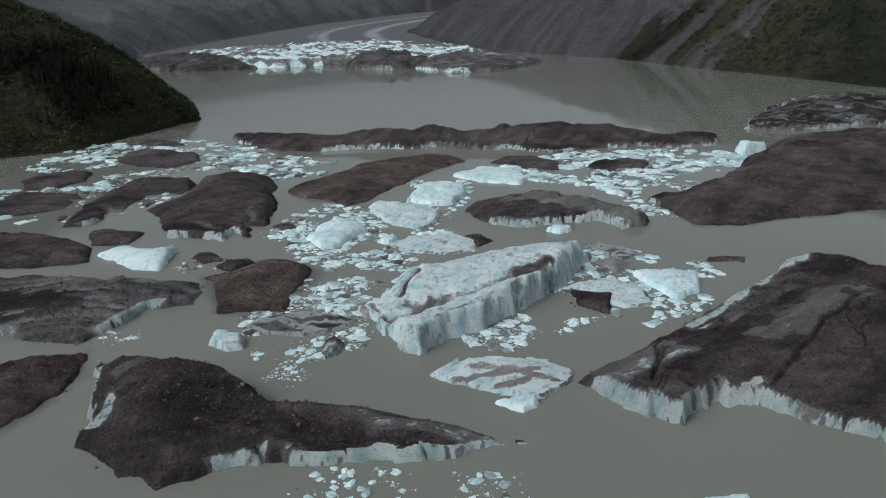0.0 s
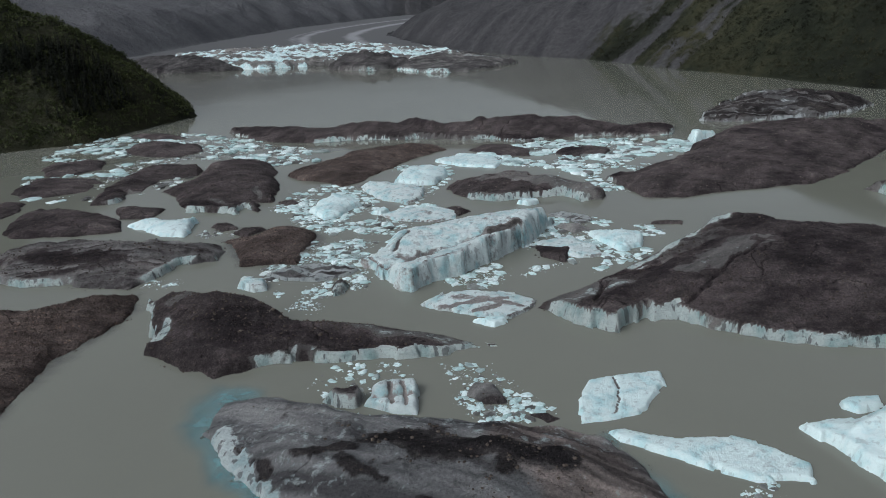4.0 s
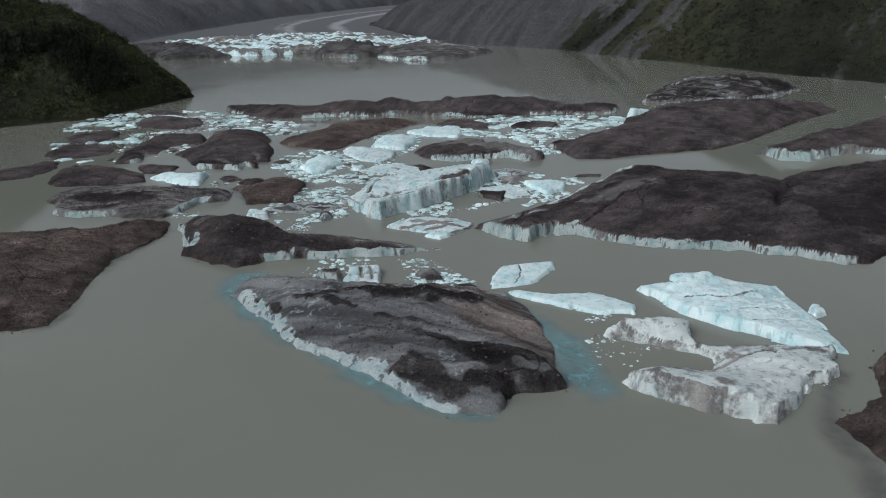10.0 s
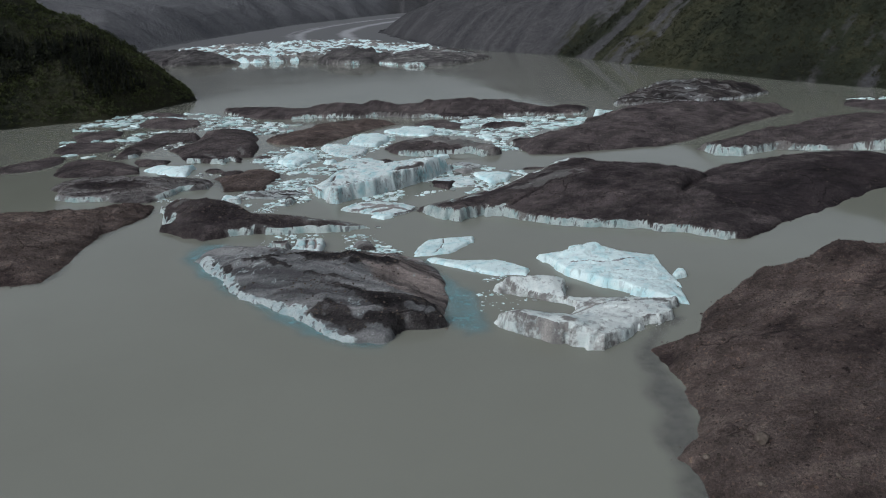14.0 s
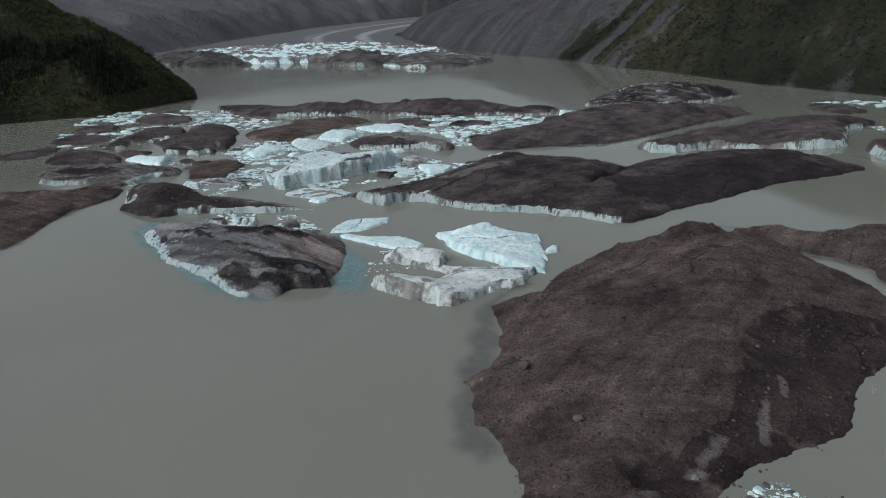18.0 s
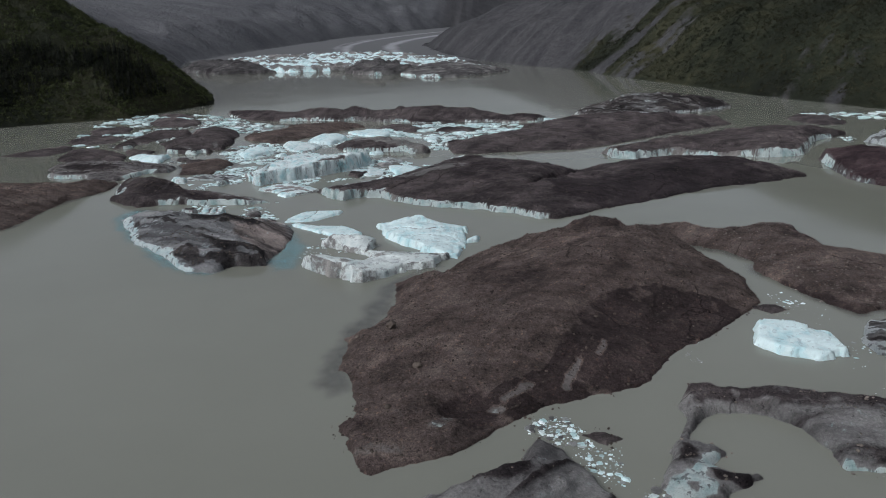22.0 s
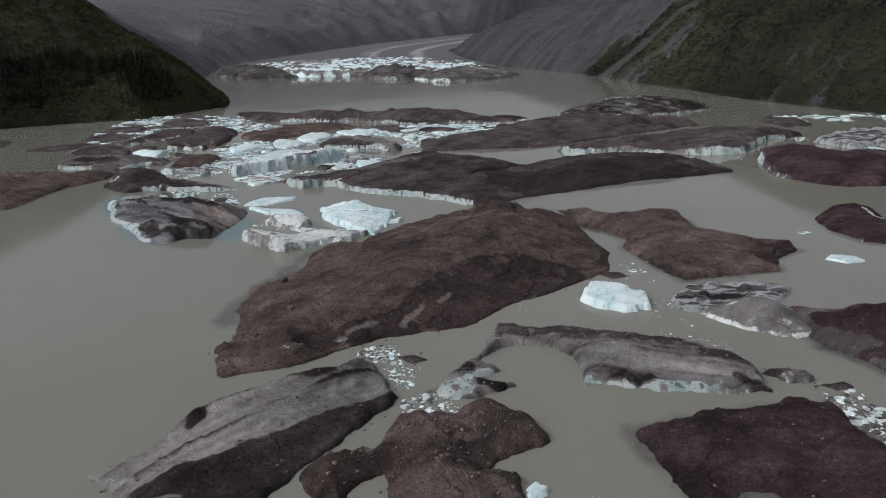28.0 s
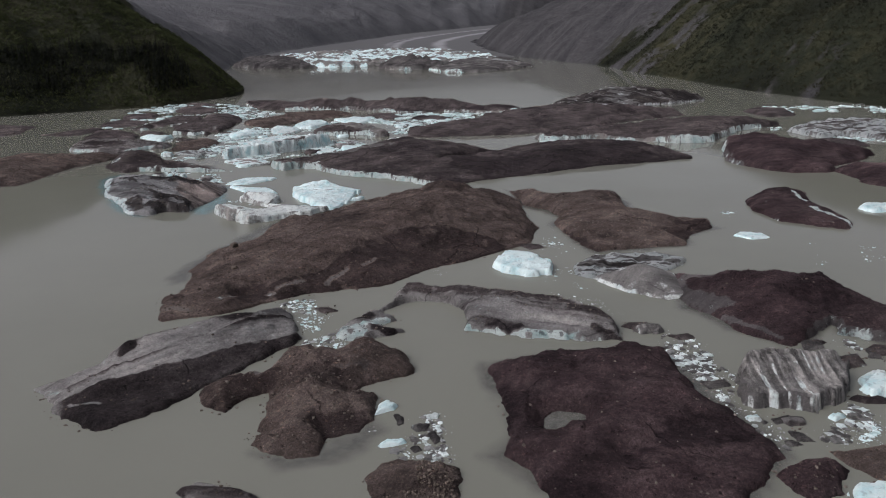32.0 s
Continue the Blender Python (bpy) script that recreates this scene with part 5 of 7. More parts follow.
iceberg('ice_floe', [(18.1, 51.6, 0.6, 1), (22.6, 52.3, 0.6, 1), (27, 53.3, 0.6, 1), (28.8, 56.7, 0.6, 1), (32.2, 60.3, 0.6, 1), (33.1, 64.4, 0.6, 1), (27.3, 64.2, 0.6, 1), (21.5, 62.7, 0.6, 1), (19.5, 57.6, 0.6, 1)],
        'clean', 0.6, 4, 0.32, 'flat clean white ice slab split by one crack', marks=[(25.4, 63.0, 25.2, 58.0, 0.17, -0.4, 1.1), (25.2, 58.0, 22.6, 52.3, 0.17, -0.4, 1.1)])
iceberg('ice_floe', [(20.9, 49.7, 0.6, 1), (22.1, 47.2, 0.6, 1), (28.2, 43.8, 0.6, 1), (31.2, 41.5, 0.6, 1), (35.4, 38.9, 0.6, 1), (41.7, 38.1, 0.6, 1), (43.1, 40.9, 0.6, 1), (40, 44.6, 0.6, 1), (36.3, 47.1, 0.6, 1), (29.3, 47.5, 0.6, 1), (22.9, 50.2, 0.6, 1)],
        'clean', 0.5, 4, 0.32, 'long low white ice floe with melted edges')
iceberg('iceberg', [(-16.2, 59.6, 2, 1), (-13.9, 58.2, 2, 1), (-10.9, 57.8, 2, 1), (-10.5, 61.9, 2, 1), (-11.5, 61.9, 2, 0), (-14.5, 62, 2.3, 0)],
        'grey', 0.8, 3, 0.25, 'small grey fluted ice pinnacle among brash')
iceberg('iceberg', [(-10.5, 58.3, 1, 1), (-6.1, 55.8, 1.5, 1), (-2.8, 55.5, 1, 1), (-2.6, 59, 1.3, 1), (-3.1, 63.1, 1.4, 1), (-7.1, 63, 1.4, 1), (-9, 61.2, 1.8, 1)],
        'white', 0.5, 3, 0.25, 'small white fluted ice pinnacle among brash', marks=[(-10.3, 59.2, -2.3, 59.3, 0.5, -1.3, 0.7), (-6.9, 62.5, -6.9, 54.4, 0.35, -0.9, 0.8), (-4.9, 62.4, -4.6, 54.2, 0.3, -0.7, 0.8)])
iceberg('ice_floe', [(-2.5, 92.4, 0.6, 1), (1, 89.6, 0.6, 1), (6.5, 87, 0.6, 1), (13.5, 85.4, 0.6, 1), (15.6, 87.5, 0.6, 1), (19.8, 92.5, 0.6, 1), (17.2, 94.7, 0.6, 1), (13.1, 96.3, 0.9, 1), (7.1, 96.5, 1.8, 1), (3.7, 96.3, 1.8, 1), (0.3, 94.8, 0.9, 1)],
        'white', 1.0, 8, 0.42, 'flat white ice raft speckled with dirt', marks=[(1.0, 90.3, 13.4, 91.7, 0.9, 0, 0.8), (5.3, 93.5, 15.8, 88.9, 0.8, 0, 0.75), (7.3, 88.1, 11.5, 89.8, 0.6, -0.2, 1.0), (3.6, 93.1, 6.9, 92.9, 0.8, 0, 0.6)])
iceberg('ice_floe', [(7, 84.6, 0.8, 1), (8.8, 82.6, 0.8, 1), (10.2, 81.9, 0.8, 1), (12.6, 83.2, 0.8, 1), (12.2, 85.6, 0.8, 1)],
        'clean', 0.6, 3, 0.25, 'bright white ice chunk floating among brash ice')
iceberg('ice_floe', [(-77.7, 151.3, 0.6, 1), (-70.3, 145.2, 0.6, 1), (-64.9, 141, 0.6, 1), (-59.5, 140, 0.6, 1), (-59.9, 152.8, 1.5, 1), (-63.7, 151.3, 1.8, 1), (-71.7, 152.3, 1.8, 1)],
        'clean', 2, 7, 0.6, 'bright white ice chunk floating among brash ice')
iceberg('ice_floe', [(-9.2, 191.1, 1.2, 1), (-3.2, 185.3, 1.2, 1), (3, 187.1, 1.2, 1), (7.6, 197.7, 1.2, 1), (6.7, 202.3, 1.8, 1), (0.1, 207.1, 2.8, 1), (-5.7, 202, 2.8, 1)],
        'clean', 2.5, 7, 0.6, 'bright white ice chunk floating among brash ice')
iceberg('ice_floe', [(-20.1, 186.2, 0.8, 1), (-16.2, 176.6, 0.8, 1), (-12.8, 168.8, 0.8, 1), (-5.7, 165, 0.8, 1), (-2.3, 168, 0.8, 1), (0.3, 180.5, 0.8, 1), (-3.1, 183.5, 1.4, 1), (-12.3, 185.6, 1.8, 1), (-17, 187.8, 1.8, 1)],
        'white', 1.5, 8, 0.6, 'bright white ice chunk floating among brash ice')
iceberg('ice_floe', [(-31.5, 158.9, 1, 1), (-26.9, 150.5, 1, 1), (-23.3, 152.2, 1, 1), (-22.1, 158.2, 1, 1), (-18.1, 164.5, 1, 1), (-21.2, 168.8, 1.8, 1), (-26.7, 168.8, 2.8, 1), (-30.3, 164.7, 1.8, 1)],
        'clean', 2.4, 7, 0.6, 'bright white ice chunk floating among brash ice')
iceberg('ice_floe', [(4.3, 221.7, 0.8, 1), (12.2, 212.5, 0.8, 1), (23.9, 208.4, 0.8, 1), (27.5, 217, 0.8, 1), (24.2, 228.1, 0.9, 1), (13.4, 231.9, 0.9, 1)],
        'clean', 0.8, 6, 0.6, 'bright white ice chunk floating among brash ice')
iceberg('ice_floe', [(-15.3, 155.6, 1, 1), (-11.9, 153.3, 1, 1), (-9.7, 157.3, 1, 1), (-11.6, 159.6, 1, 1)],
        'clean', 1.2, 3, 0.25, 'bright white ice chunk floating among brash ice')
iceberg('ice_floe', [(39, 127.4, 1, 1), (41.5, 121.6, 1, 1), (42.3, 119.1, 1, 1), (48, 121.2, 1, 1), (50.7, 129.7, 1, 1), (46.1, 133, 1, 1), (37.7, 131, 1, 1)],
        'clean', 1.6, 6, 0.42, 'bright white ice chunk floating among brash ice')
iceberg('ice_floe', [(-38.4, 104.3, 1.5, 1), (-34.7, 101.5, 1.5, 1), (-31.8, 102.4, 1.5, 1), (-33.1, 106.7, 1.5, 1), (-37.6, 107.3, 1.5, 1)],
        'white', 1.4, 4, 0.25, 'bright white ice chunk floating among brash ice')
iceberg('iceberg', [(-18.6, 98.8, 1.5, 0.5), (-16.5, 99.7, 1.5, 0.5), (-15.9, 103.2, 1.5, 0.5), (-18.1, 105.1, 1.5, 0), (-19.5, 103.3, 1.5, 0)],
        'dark', 1.5, 3, 0.25, 'dark gravel-covered iceberg floating low in silty water', marks=[(-20.2, 101.4, -18.6, 99.8, 1.2, 0, 0.1)])
iceberg('iceberg', [(24.2, 117.3, 1.1, 0), (28.5, 112.6, 1.1, 0), (31.4, 120.8, 1.1, 0), (24.1, 124.1, 1.1, 0)],
        'dark', 0.4, 3, 0.25, 'dark gravel-covered iceberg floating low in silty water')
iceberg('iceberg', [(51.1, -25.7, 0.2, 0), (53.8, -39.4, 0.2, 0), (58, -50.5, 0.2, 0), (56.6, -54.7, 0.8, 0), (59.8, -62.7, 0.8, 0), (62.5, -65.8, 0.8, 0), (64.4, -64, 0.6, 0), (68.7, -61.8, 0.6, 0), (74.7, -59.1, 0.6, 0), (77.6, -54.7, 0.6, 0), (86, -47.7, 0.4, 0), (95.1, -43.6, 0.4, 0), (100.8, -40.5, 0.4, 0), (106.9, -31.9, 0.4, 0), (111, -25.9, 0.4, 0), (118.3, -20.5, 0.4, 0), (124, -14.9, 0.4, 0), (131.7, -4, 0.4, 0), (133.2, 8.9, 0.4, 0), (129.7, 20.9, 0.8, 0), (125.6, 39.9, 0.8, 0), (117.9, 40.5, 3.7, 0), (110, 38.2, 6.4, 0), (102.5, 37.6, 7.4, 0), (94.8, 32.2, 6.4, 0), (84.6, 30.3, 3.7, 0), (77.5, 23, 2.8, 0), (70.9, 17.1, 1.4, 0), (66.3, 8.1, 0.4, 0), (57.1, 3.6, 0.4, 0), (58.4, -8.5, 0.4, 0), (57.4, -16.1, 0.4, 0), (54, -21.9, 0.4, 0)],
        'brown', 9, 30, 0.32, 'enormous reddish-brown gravel iceberg with boulders and a dark steep flank', rocks=[(60.2, -27.5, 2.1), (66.0, -40.1, 1.7), (54.0, -27.1, 1.0), (57.7, -33.3, 0.9), (68.5, -33.2, 0.9), (62.7, -50.6, 1.1), (65.7, -34.2, 0.8)], stones=1.6, cuts=[(77.4, -46.7, 86.8, -38.1, 3.6, 0.30, 2.25), (86.8, -38.1, 94.7, -17.8, 4.8, 0.30, 2.25), (94.7, -17.8, 109.7, -8.4, 6.2, 0.32, 2.2), (109.7, -8.4, 125.2, -8.9, 5.8, 0.32, 2.2)], marks=[(80.0, -47.5, 83.5, -44.0, 0.9, 0, 0.85), (95.5, -35.0, 97.5, -30.0, 0.6, 0, 0.9), (60.5, -61.5, 66.0, -60.5, 1.4, 0.1, 1.0), (80.6, -30.2, 103.1, 4.7, 8, 1.2, 1.3), (72.8, -49.7, 74.8, -49.4, 3.6, -2.6, 2.3), (78.3, -49.4, 79.5, -49.4, 1.0, -0.3, 0.6), (70.7, -55.2, 71.7, -53.6, 1.1, -0.3, 0.55), (89.5, -43.0, 91.4, -36.8, 0.8, -0.3, 0.75), (99.7, 27.7, 105.0, 27.7, 6, 1.6, 1.7), (99.7, 16.2, 104.0, 16.2, 2, -1.8, 2.2), (105.9, -27.4, 108.9, -27.4, 1.2, -0.9, 2.2), (58.5, -48.7, 61.2, -19.1, 5, 0.2, 1.3)], sunken=[[(65.3, 15.1), (57.9, 4.2), (57.7, -15.0), (54.0, -27.1), (55.8, -43.0), (52.8, -46.3), (50.0, -42.3), (49.4, -32.3), (51.3, -14.9), (54.6, 2.8), (60.5, 13.5)]])
iceberg('iceberg', [(121, 54.7, 0.6, 0), (128.1, 33.8, 0.6, 0), (135.6, 29, 0.6, 0), (139.3, 20.9, 0.6, 0), (137.1, 14.6, 1.5, 0), (142.4, 1.9, 1.5, 0), (148.7, -10.5, 1.5, 0), (159, -6.2, 0.6, 0), (171.3, -2.5, 0.6, 0), (173.6, 6.5, 1.2, 0), (182, 15.5, 1.2, 0), (179.9, 21.5, 1.904, 0), (166.9, 21.5, 2.516, 0), (159.7, 28.3, 2.516, 0), (157.6, 49.5, 2.516, 0), (148.5, 44.7, 2.516, 0), (136.6, 41.2, 3.128, 0), (130.4, 47.9, 3.128, 0), (123.7, 50.4, 2.516, 0)],
        'brown', 3, 14, 0.42, 'ridged brown gravel iceberg with a steep dark end', stones=0.8, cuts=[(136.8, 12.1, 150.6, -12.9, 2.4, 0.9, 2.2), (166.1, 6.3, 177.5, 19.1, 3.4, 0.8, 2.2)], marks=[(137.5, 7.2, 148.0, -13.1, 3, -1.2, 2.1), (170.8, 14.5, 176.9, 7.8, 3.5, -0.6, 1.9), (148.4, 41.8, 157.2, 42.7, 3.5, 1.0, 1.1), (131.1, 33.5, 164.9, 13.3, 5, 0.6, 1.3)])
iceberg('iceberg', [(98.4, -66.2, 1, 0.2), (101.6, -68.3, 1, 0.2), (106, -67.4, 1, 0.2), (111.4, -62.9, 1, 0.2), (107.5, -62.3, 1, 0.2), (105.5, -61.1, 1, 0.2), (109.3, -57.9, 1, 0.2), (103.9, -55.4, 1, 0.2), (106.9, -51.8, 1.4, 0.5), (111.8, -47.5, 1.4, 0.5), (115.9, -47.4, 1.4, 0.5), (120.8, -51.6, 1.4, 0.5), (122.5, -57.7, 1.4, 0.3), (122.1, -62.1, 0.9, 0.3), (128.4, -62.4, 0.9, 0.3), (137.2, -62.5, 0.9, 0.3), (145.7, -62.8, 0.9, 0.3), (151.6, -61.2, 0.9, 0.3), (151.5, -57.5, 1.8, 0.3), (148.3, -51.6, 2.6, 0.3), (139.9, -46.7, 3, 0.3), (128.2, -44.4, 3, 0.3), (118.0, -42.4, 3, 0.3), (110.0, -41.0, 2.8, 0.3), (107.2, -42.5, 2.4, 0.3), (104.8, -51.6, 1.6, 0.3), (101.4, -58.4, 1.8, 0.3)],
        'ash', 1, 9, 0.32, 'grey curved iceberg hollowed round a small bay', bare=-0.03, flow=-12, marks=[(109.0, -44.5, 130.0, -47.5, 2.6, 0.1, 1.5), (130.0, -47.5, 149.0, -54.5, 2.6, 0.1, 1.5), (127.5, -62.1, 132.0, -61.1, 1.6, 0.6, 2.1), (123.0, -61.7, 124.6, -62.9, 1.1, 0, 0.1), (135.4, -61.5, 149.2, -62.9, 1.1, 0, 0.35), (99.4, -66.9, 103.3, -66.0, 2.0, 0.5, 0.1), (103.2, -63.9, 107.7, -59.9, 1.2, 0, 0.1), (122.8, -62.2, 150.1, -63.2, 0.9, 0, 0.05), (106.7, -65.1, 109.2, -64.8, 1.0, 0.3, 1.9), (102.3, -61.4, 103.8, -58.7, 1.0, 0.2, 1.8), (147.6, -60.3, 151.1, -62.1, 1.4, 0.2, 1.7), (118.2, -53.6, 128.8, -53.7, 2.4, 0, 0.72)], tops=[(126, -53, 2.6), (138, -55, 2.4), (146, -57, 2.2), (130, -58, 1.6), (118, -49.5, 2.4)], front=0.8)
iceberg('iceberg', [(55.7, -94.4, 0.4, 0), (59.2, -95.4, 0.4, 0), (68.4, -101.6, 0.8, 0), (74.2, -103.2, 0.8, 0), (78.8, -99, 0.8, 0), (81, -94.8, 0.8, 0), (83.1, -91.7, 1.2, 0.2), (85.6, -85, 1.2, 0.2), (89.6, -77.9, 1.2, 0.2), (93, -69.5, 1.2, 0.2), (89.2, -61.7, 1, 0), (84.3, -56.7, 0.9, 0), (80.6, -64.3, 3.7, 0), (76.8, -66.2, 3.7, 0), (68, -71.7, 2.8, 0), (63.4, -79, 2.8, 0), (62.1, -84.1, 0.9, 0), (59.5, -90.9, 0.5, 0)],
        'ash', 2.4, 11, 0.28, 'long ridge iceberg with ash-grey top and dark gravel flank', bare=0.10, flow=51, lean=(-0.5, 0.5), cuts=[(64.0, -96.3, 75.4, -87.7, 3.2, 0.8, 1.6), (75.4, -87.7, 91.8, -69.6, 3.7, 0.85, 1.6)], marks=[(76.4, -68.6, 81.9, -66.5, 2, 0.5, 1.7), (65.7, -82.2, 66.1, -81.1, 1.3, 0.4, 1.8), (66.5, -98.4, 70.4, -96.9, 0.5, 0, 0.62), (58.1, -94.4, 63.0, -95.5, 0.8, 0, 0.6), (70.0, -101.1, 74.1, -102.2, 2.2, 0.3, 1.8)], stones=0.25)
iceberg('iceberg', [(83.8, -89.6, 0.5, 0), (87.2, -94.8, 0.5, 0), (91.3, -96.7, 0.5, 0), (92.5, -91.3, 0.5, 0), (94.9, -89.1, 0.5, 0), (97.2, -95.6, 0.5, 0), (98.3, -103.9, 0.8, 0), (103.8, -105.2, 0.8, 0), (108.2, -103.9, 0.8, 0), (108.7, -100.6, 1.4, 0), (113, -98.3, 1.4, 0), (113.8, -93.4, 1.4, 0), (112.4, -88.2, 1.4, 0), (107.8, -86.6, 0.4, 0), (109.1, -84.5, 0.4, 0), (113.9, -80.9, 0.8, 0), (116.4, -78.4, 0.8, 0), (114.5, -73.1, 0.8, 0), (110.7, -71.9, 1.8, 0), (106.5, -71.7, 2.8, 0), (103.6, -72.7, 0.9, 0), (102.5, -75.9, 1.4, 0), (98.8, -76.7, 3.7, 0), (93.3, -78.6, 3.7, 0), (92.8, -84.7, 2.8, 0), (86.1, -85.8, 0.9, 0)],
        'brown', 3.6, 9, 0.32, 'forked brown stony iceberg with dark hollows', marks=[(99.3, -79.5, 105.3, -83.0, 1.6, -0.9, 2.2), (109.8, -99.9, 113.9, -96.7, 1.8, -0.8, 2.3), (89.7, -87.7, 92.7, -82.3, 1.4, -0.8, 2.2), (98.9, -94.6, 103.7, -90.4, 1.5, 0.8, 1.2), (106.8, -98.9, 111.6, -96.3, 2.2, -1.4, 2.3), (92.5, -87.1, 93.8, -85.1, 1.2, -0.4, 0.72), (107.5, -88.3, 110.1, -86.7, 0.5, -0.6, 2.3), (97.7, -81.0, 105.7, -76.1, 2.5, 0.6, 1.7), (97.6, -92.0, 104.5, -93.2, 3, 0.5, 1.3), (105.1, -82.7, 108.6, -81.4, 1.3, 0, 1.0)], sunken=[[(98.7, -104.9), (108.1, -103.5), (113.5, -93.9), (116.8, -96.5), (115.0, -102.5), (109.2, -106.6), (104.4, -108.6)]])
iceberg('iceberg', [(128.6, -75.4, 0.8, 0), (128.6, -78.8, 0.8, 0), (132.8, -88.2, 0.8, 0), (134.3, -95.7, 0.8, 0), (133.2, -100.7, 0.8, 0), (136.8, -103.4, 0.8, 0), (139.1, -106.6, 0.8, 0), (142, -109.3, 0.8, 0), (145.9, -112.8, 0.8, 0), (155, -111.4, 0.8, 0), (163.6, -106, 0.8, 0), (171, -95.7, 0.5, 0), (168.1, -89, 0.5, 0), (163.4, -80, 0.5, 0), (160.1, -72.4, 0.9, 0), (159.2, -67.9, 2.8, 0), (151.2, -66.6, 3.2, 0), (146.3, -68.7, 2.8, 0), (136.7, -72.2, 2.8, 0), (132.1, -74, 1.8, 0)],
        'maroon', 3.6, 16, 0.32, 'broad dark gravel iceberg with a melt pond in it', bare=-0.1, marks=[(142.6, -91.2, 143.0, -90.8, 3.0, -12, 1.2), (139.5, -93.3, 141.4, -92.4, 1.0, -2, 1.2), (151.1, -100.1, 163.4, -91.0, 3.4, -1.4, 2.2), (141.0, -100.0, 157.5, -78.6, 7, 0.8, 1.4)], stones=0.12)
iceberg('iceberg', [(164.9, -26.1, 1, 0), (165.4, -33.8, 1, 0), (166.3, -43.3, 1, 0), (173, -53.5, 0.6, 0), (181.2, -60.2, 0.6, 0), (185.2, -55.8, 2, 1), (191.4, -48.4, 2, 1), (190.8, -53.6, 2, 1), (198.2, -56.2, 2, 1), (206, -53.4, 1, 0), (211.7, -42.4, 1, 0), (203.1, -42.2, 2.8, 0), (198.4, -35.1, 3.7, 0), (194, -31, 5.5, 0), (186, -31.4, 6.4, 0), (176.8, -32, 5.5, 0), (171.5, -30.8, 2.8, 0)],
        'maroon', 5, 16, 0.42, 'dark domed gravel iceberg with a white melted notch', bare=-0.1, stones=0.15, front=0.72, marks=[(165.5, -35.0, 171.0, -46.0, 2.6, 0, 0.74), (166.5, -30.0, 174.0, -34.0, 1.8, 0, 0.7), (172.0, -50.0, 180.0, -57.5, 0.9, 0, 0.8), (189.4, -25.5, 196.7, -31.5, 8, 0.5, 1.9)])
iceberg('iceberg', [(143.7, -22.6, 0.7, 0.6), (143.7, -27.5, 0.7, 0.6), (147.3, -29.1, 0.7, 0.6), (153.4, -27.5, 0.7, 0.6), (159.9, -24.1, 0.7, 0.6), (166.4, -20.2, 0.7, 0.6), (169.9, -14.3, 0.7, 0.6), (165.0, -11.7, 0.7, 0.6), (155.9, -11.0, 0.7, 0.6), (147.7, -15.0, 0.7, 0.6)],
        'marble', 1.3, 6, 0.3, 'grey and white folded iceberg with black dirt bands', bare=-0.25, calm=1.3)
iceberg('iceberg', [(168.3, -77.9, 2.5, 1), (167.9, -82.4, 2.5, 1), (170, -83.7, 2.5, 1), (175.3, -82, 2.5, 1), (178.9, -82.9, 2.5, 1), (183.5, -78.5, 2.5, 1), (187.9, -67.4, 2.5, 1), (185.3, -69.4, 4, 1), (181.5, -69.9, 4.6, 1), (174, -71.8, 5.5, 1), (170.3, -72.9, 5.5, 1)],
        'stripes', 0.6, 9, 0.18, 'upright iceberg block striped with grey dirt layers')
iceberg('iceberg', [(169.3, -99.7, 0.8, 0), (170.2, -103.1, 0.8, 0), (172.3, -104.7, 0.8, 0), (175.7, -102.2, 0.8, 0), (177.7, -97.2, 0.8, 0), (175.6, -95.9, 1.4, 0), (171.1, -97.1, 1.4, 0)],
        'maroon', 2, 8, 0.25, 'dark gravel-covered iceberg floating low in silty water', bare=-0.1)
iceberg('iceberg', [(176.7, -93.3, 0.6, 0), (178.4, -96, 0.6, 0), (181.8, -99.4, 0.6, 0), (187, -98, 0.6, 0), (189, -90.1, 0.6, 0), (184.8, -91, 0.9, 0), (179.7, -92, 0.9, 0)],
        'brown', 1.6, 8, 0.42, 'low brown gravel-covered iceberg in silty water')
iceberg('ice_floe', [(175.5, -104.2, 1, 1), (177.3, -105, 1, 1), (181.9, -104.3, 1, 1), (183.3, -100.8, 1, 1), (181.3, -100.3, 1, 1), (177.5, -100.3, 1, 1)],
        'clean', 1.2, 6, 0.25, 'bright white ice chunk floating among brash ice')
iceberg('iceberg', [(116.4, -108, 0.2, 0), (117.7, -110.7, 0.2, 0), (118.9, -113.8, 0.2, 0), (124.2, -115.6, 0.2, 0), (130.5, -112.1, 0.2, 0), (128, -103.8, 0.9, 0), (122.5, -104.1, 1.4, 0), (117.5, -105.6, 0.9, 0)],
        'brown', 2, 8, 0.32, 'low mound of loose brown stones on sunken ice', stones=9)
iceberg('iceberg', [(196.9, 47.4, 1, 0), (195.8, 34.9, 1, 0), (201, 24.2, 1, 0), (208.9, 20.5, 1, 0), (216.6, 17.5, 1, 0), (220.6, 24.7, 1, 0), (218.4, 36.7, 1, 0), (215.2, 47.3, 1, 0), (217.8, 59.8, 1, 0), (209.3, 57.8, 2.8, 0), (201.6, 54.7, 2.8, 0)],
        'maroon', 2.4, 8, 0.6, 'dark gravel-covered iceberg floating low in silty water', bare=-0.1, marks=[(212.2, 36.1, 218.1, 21.0, 1.3, 0, 0.15), (212.6, 53.3, 213.1, 43.0, 1.0, 0, 0.3), (195.9, 32.4, 200.3, 24.8, 0.7, 0, 0.2)])
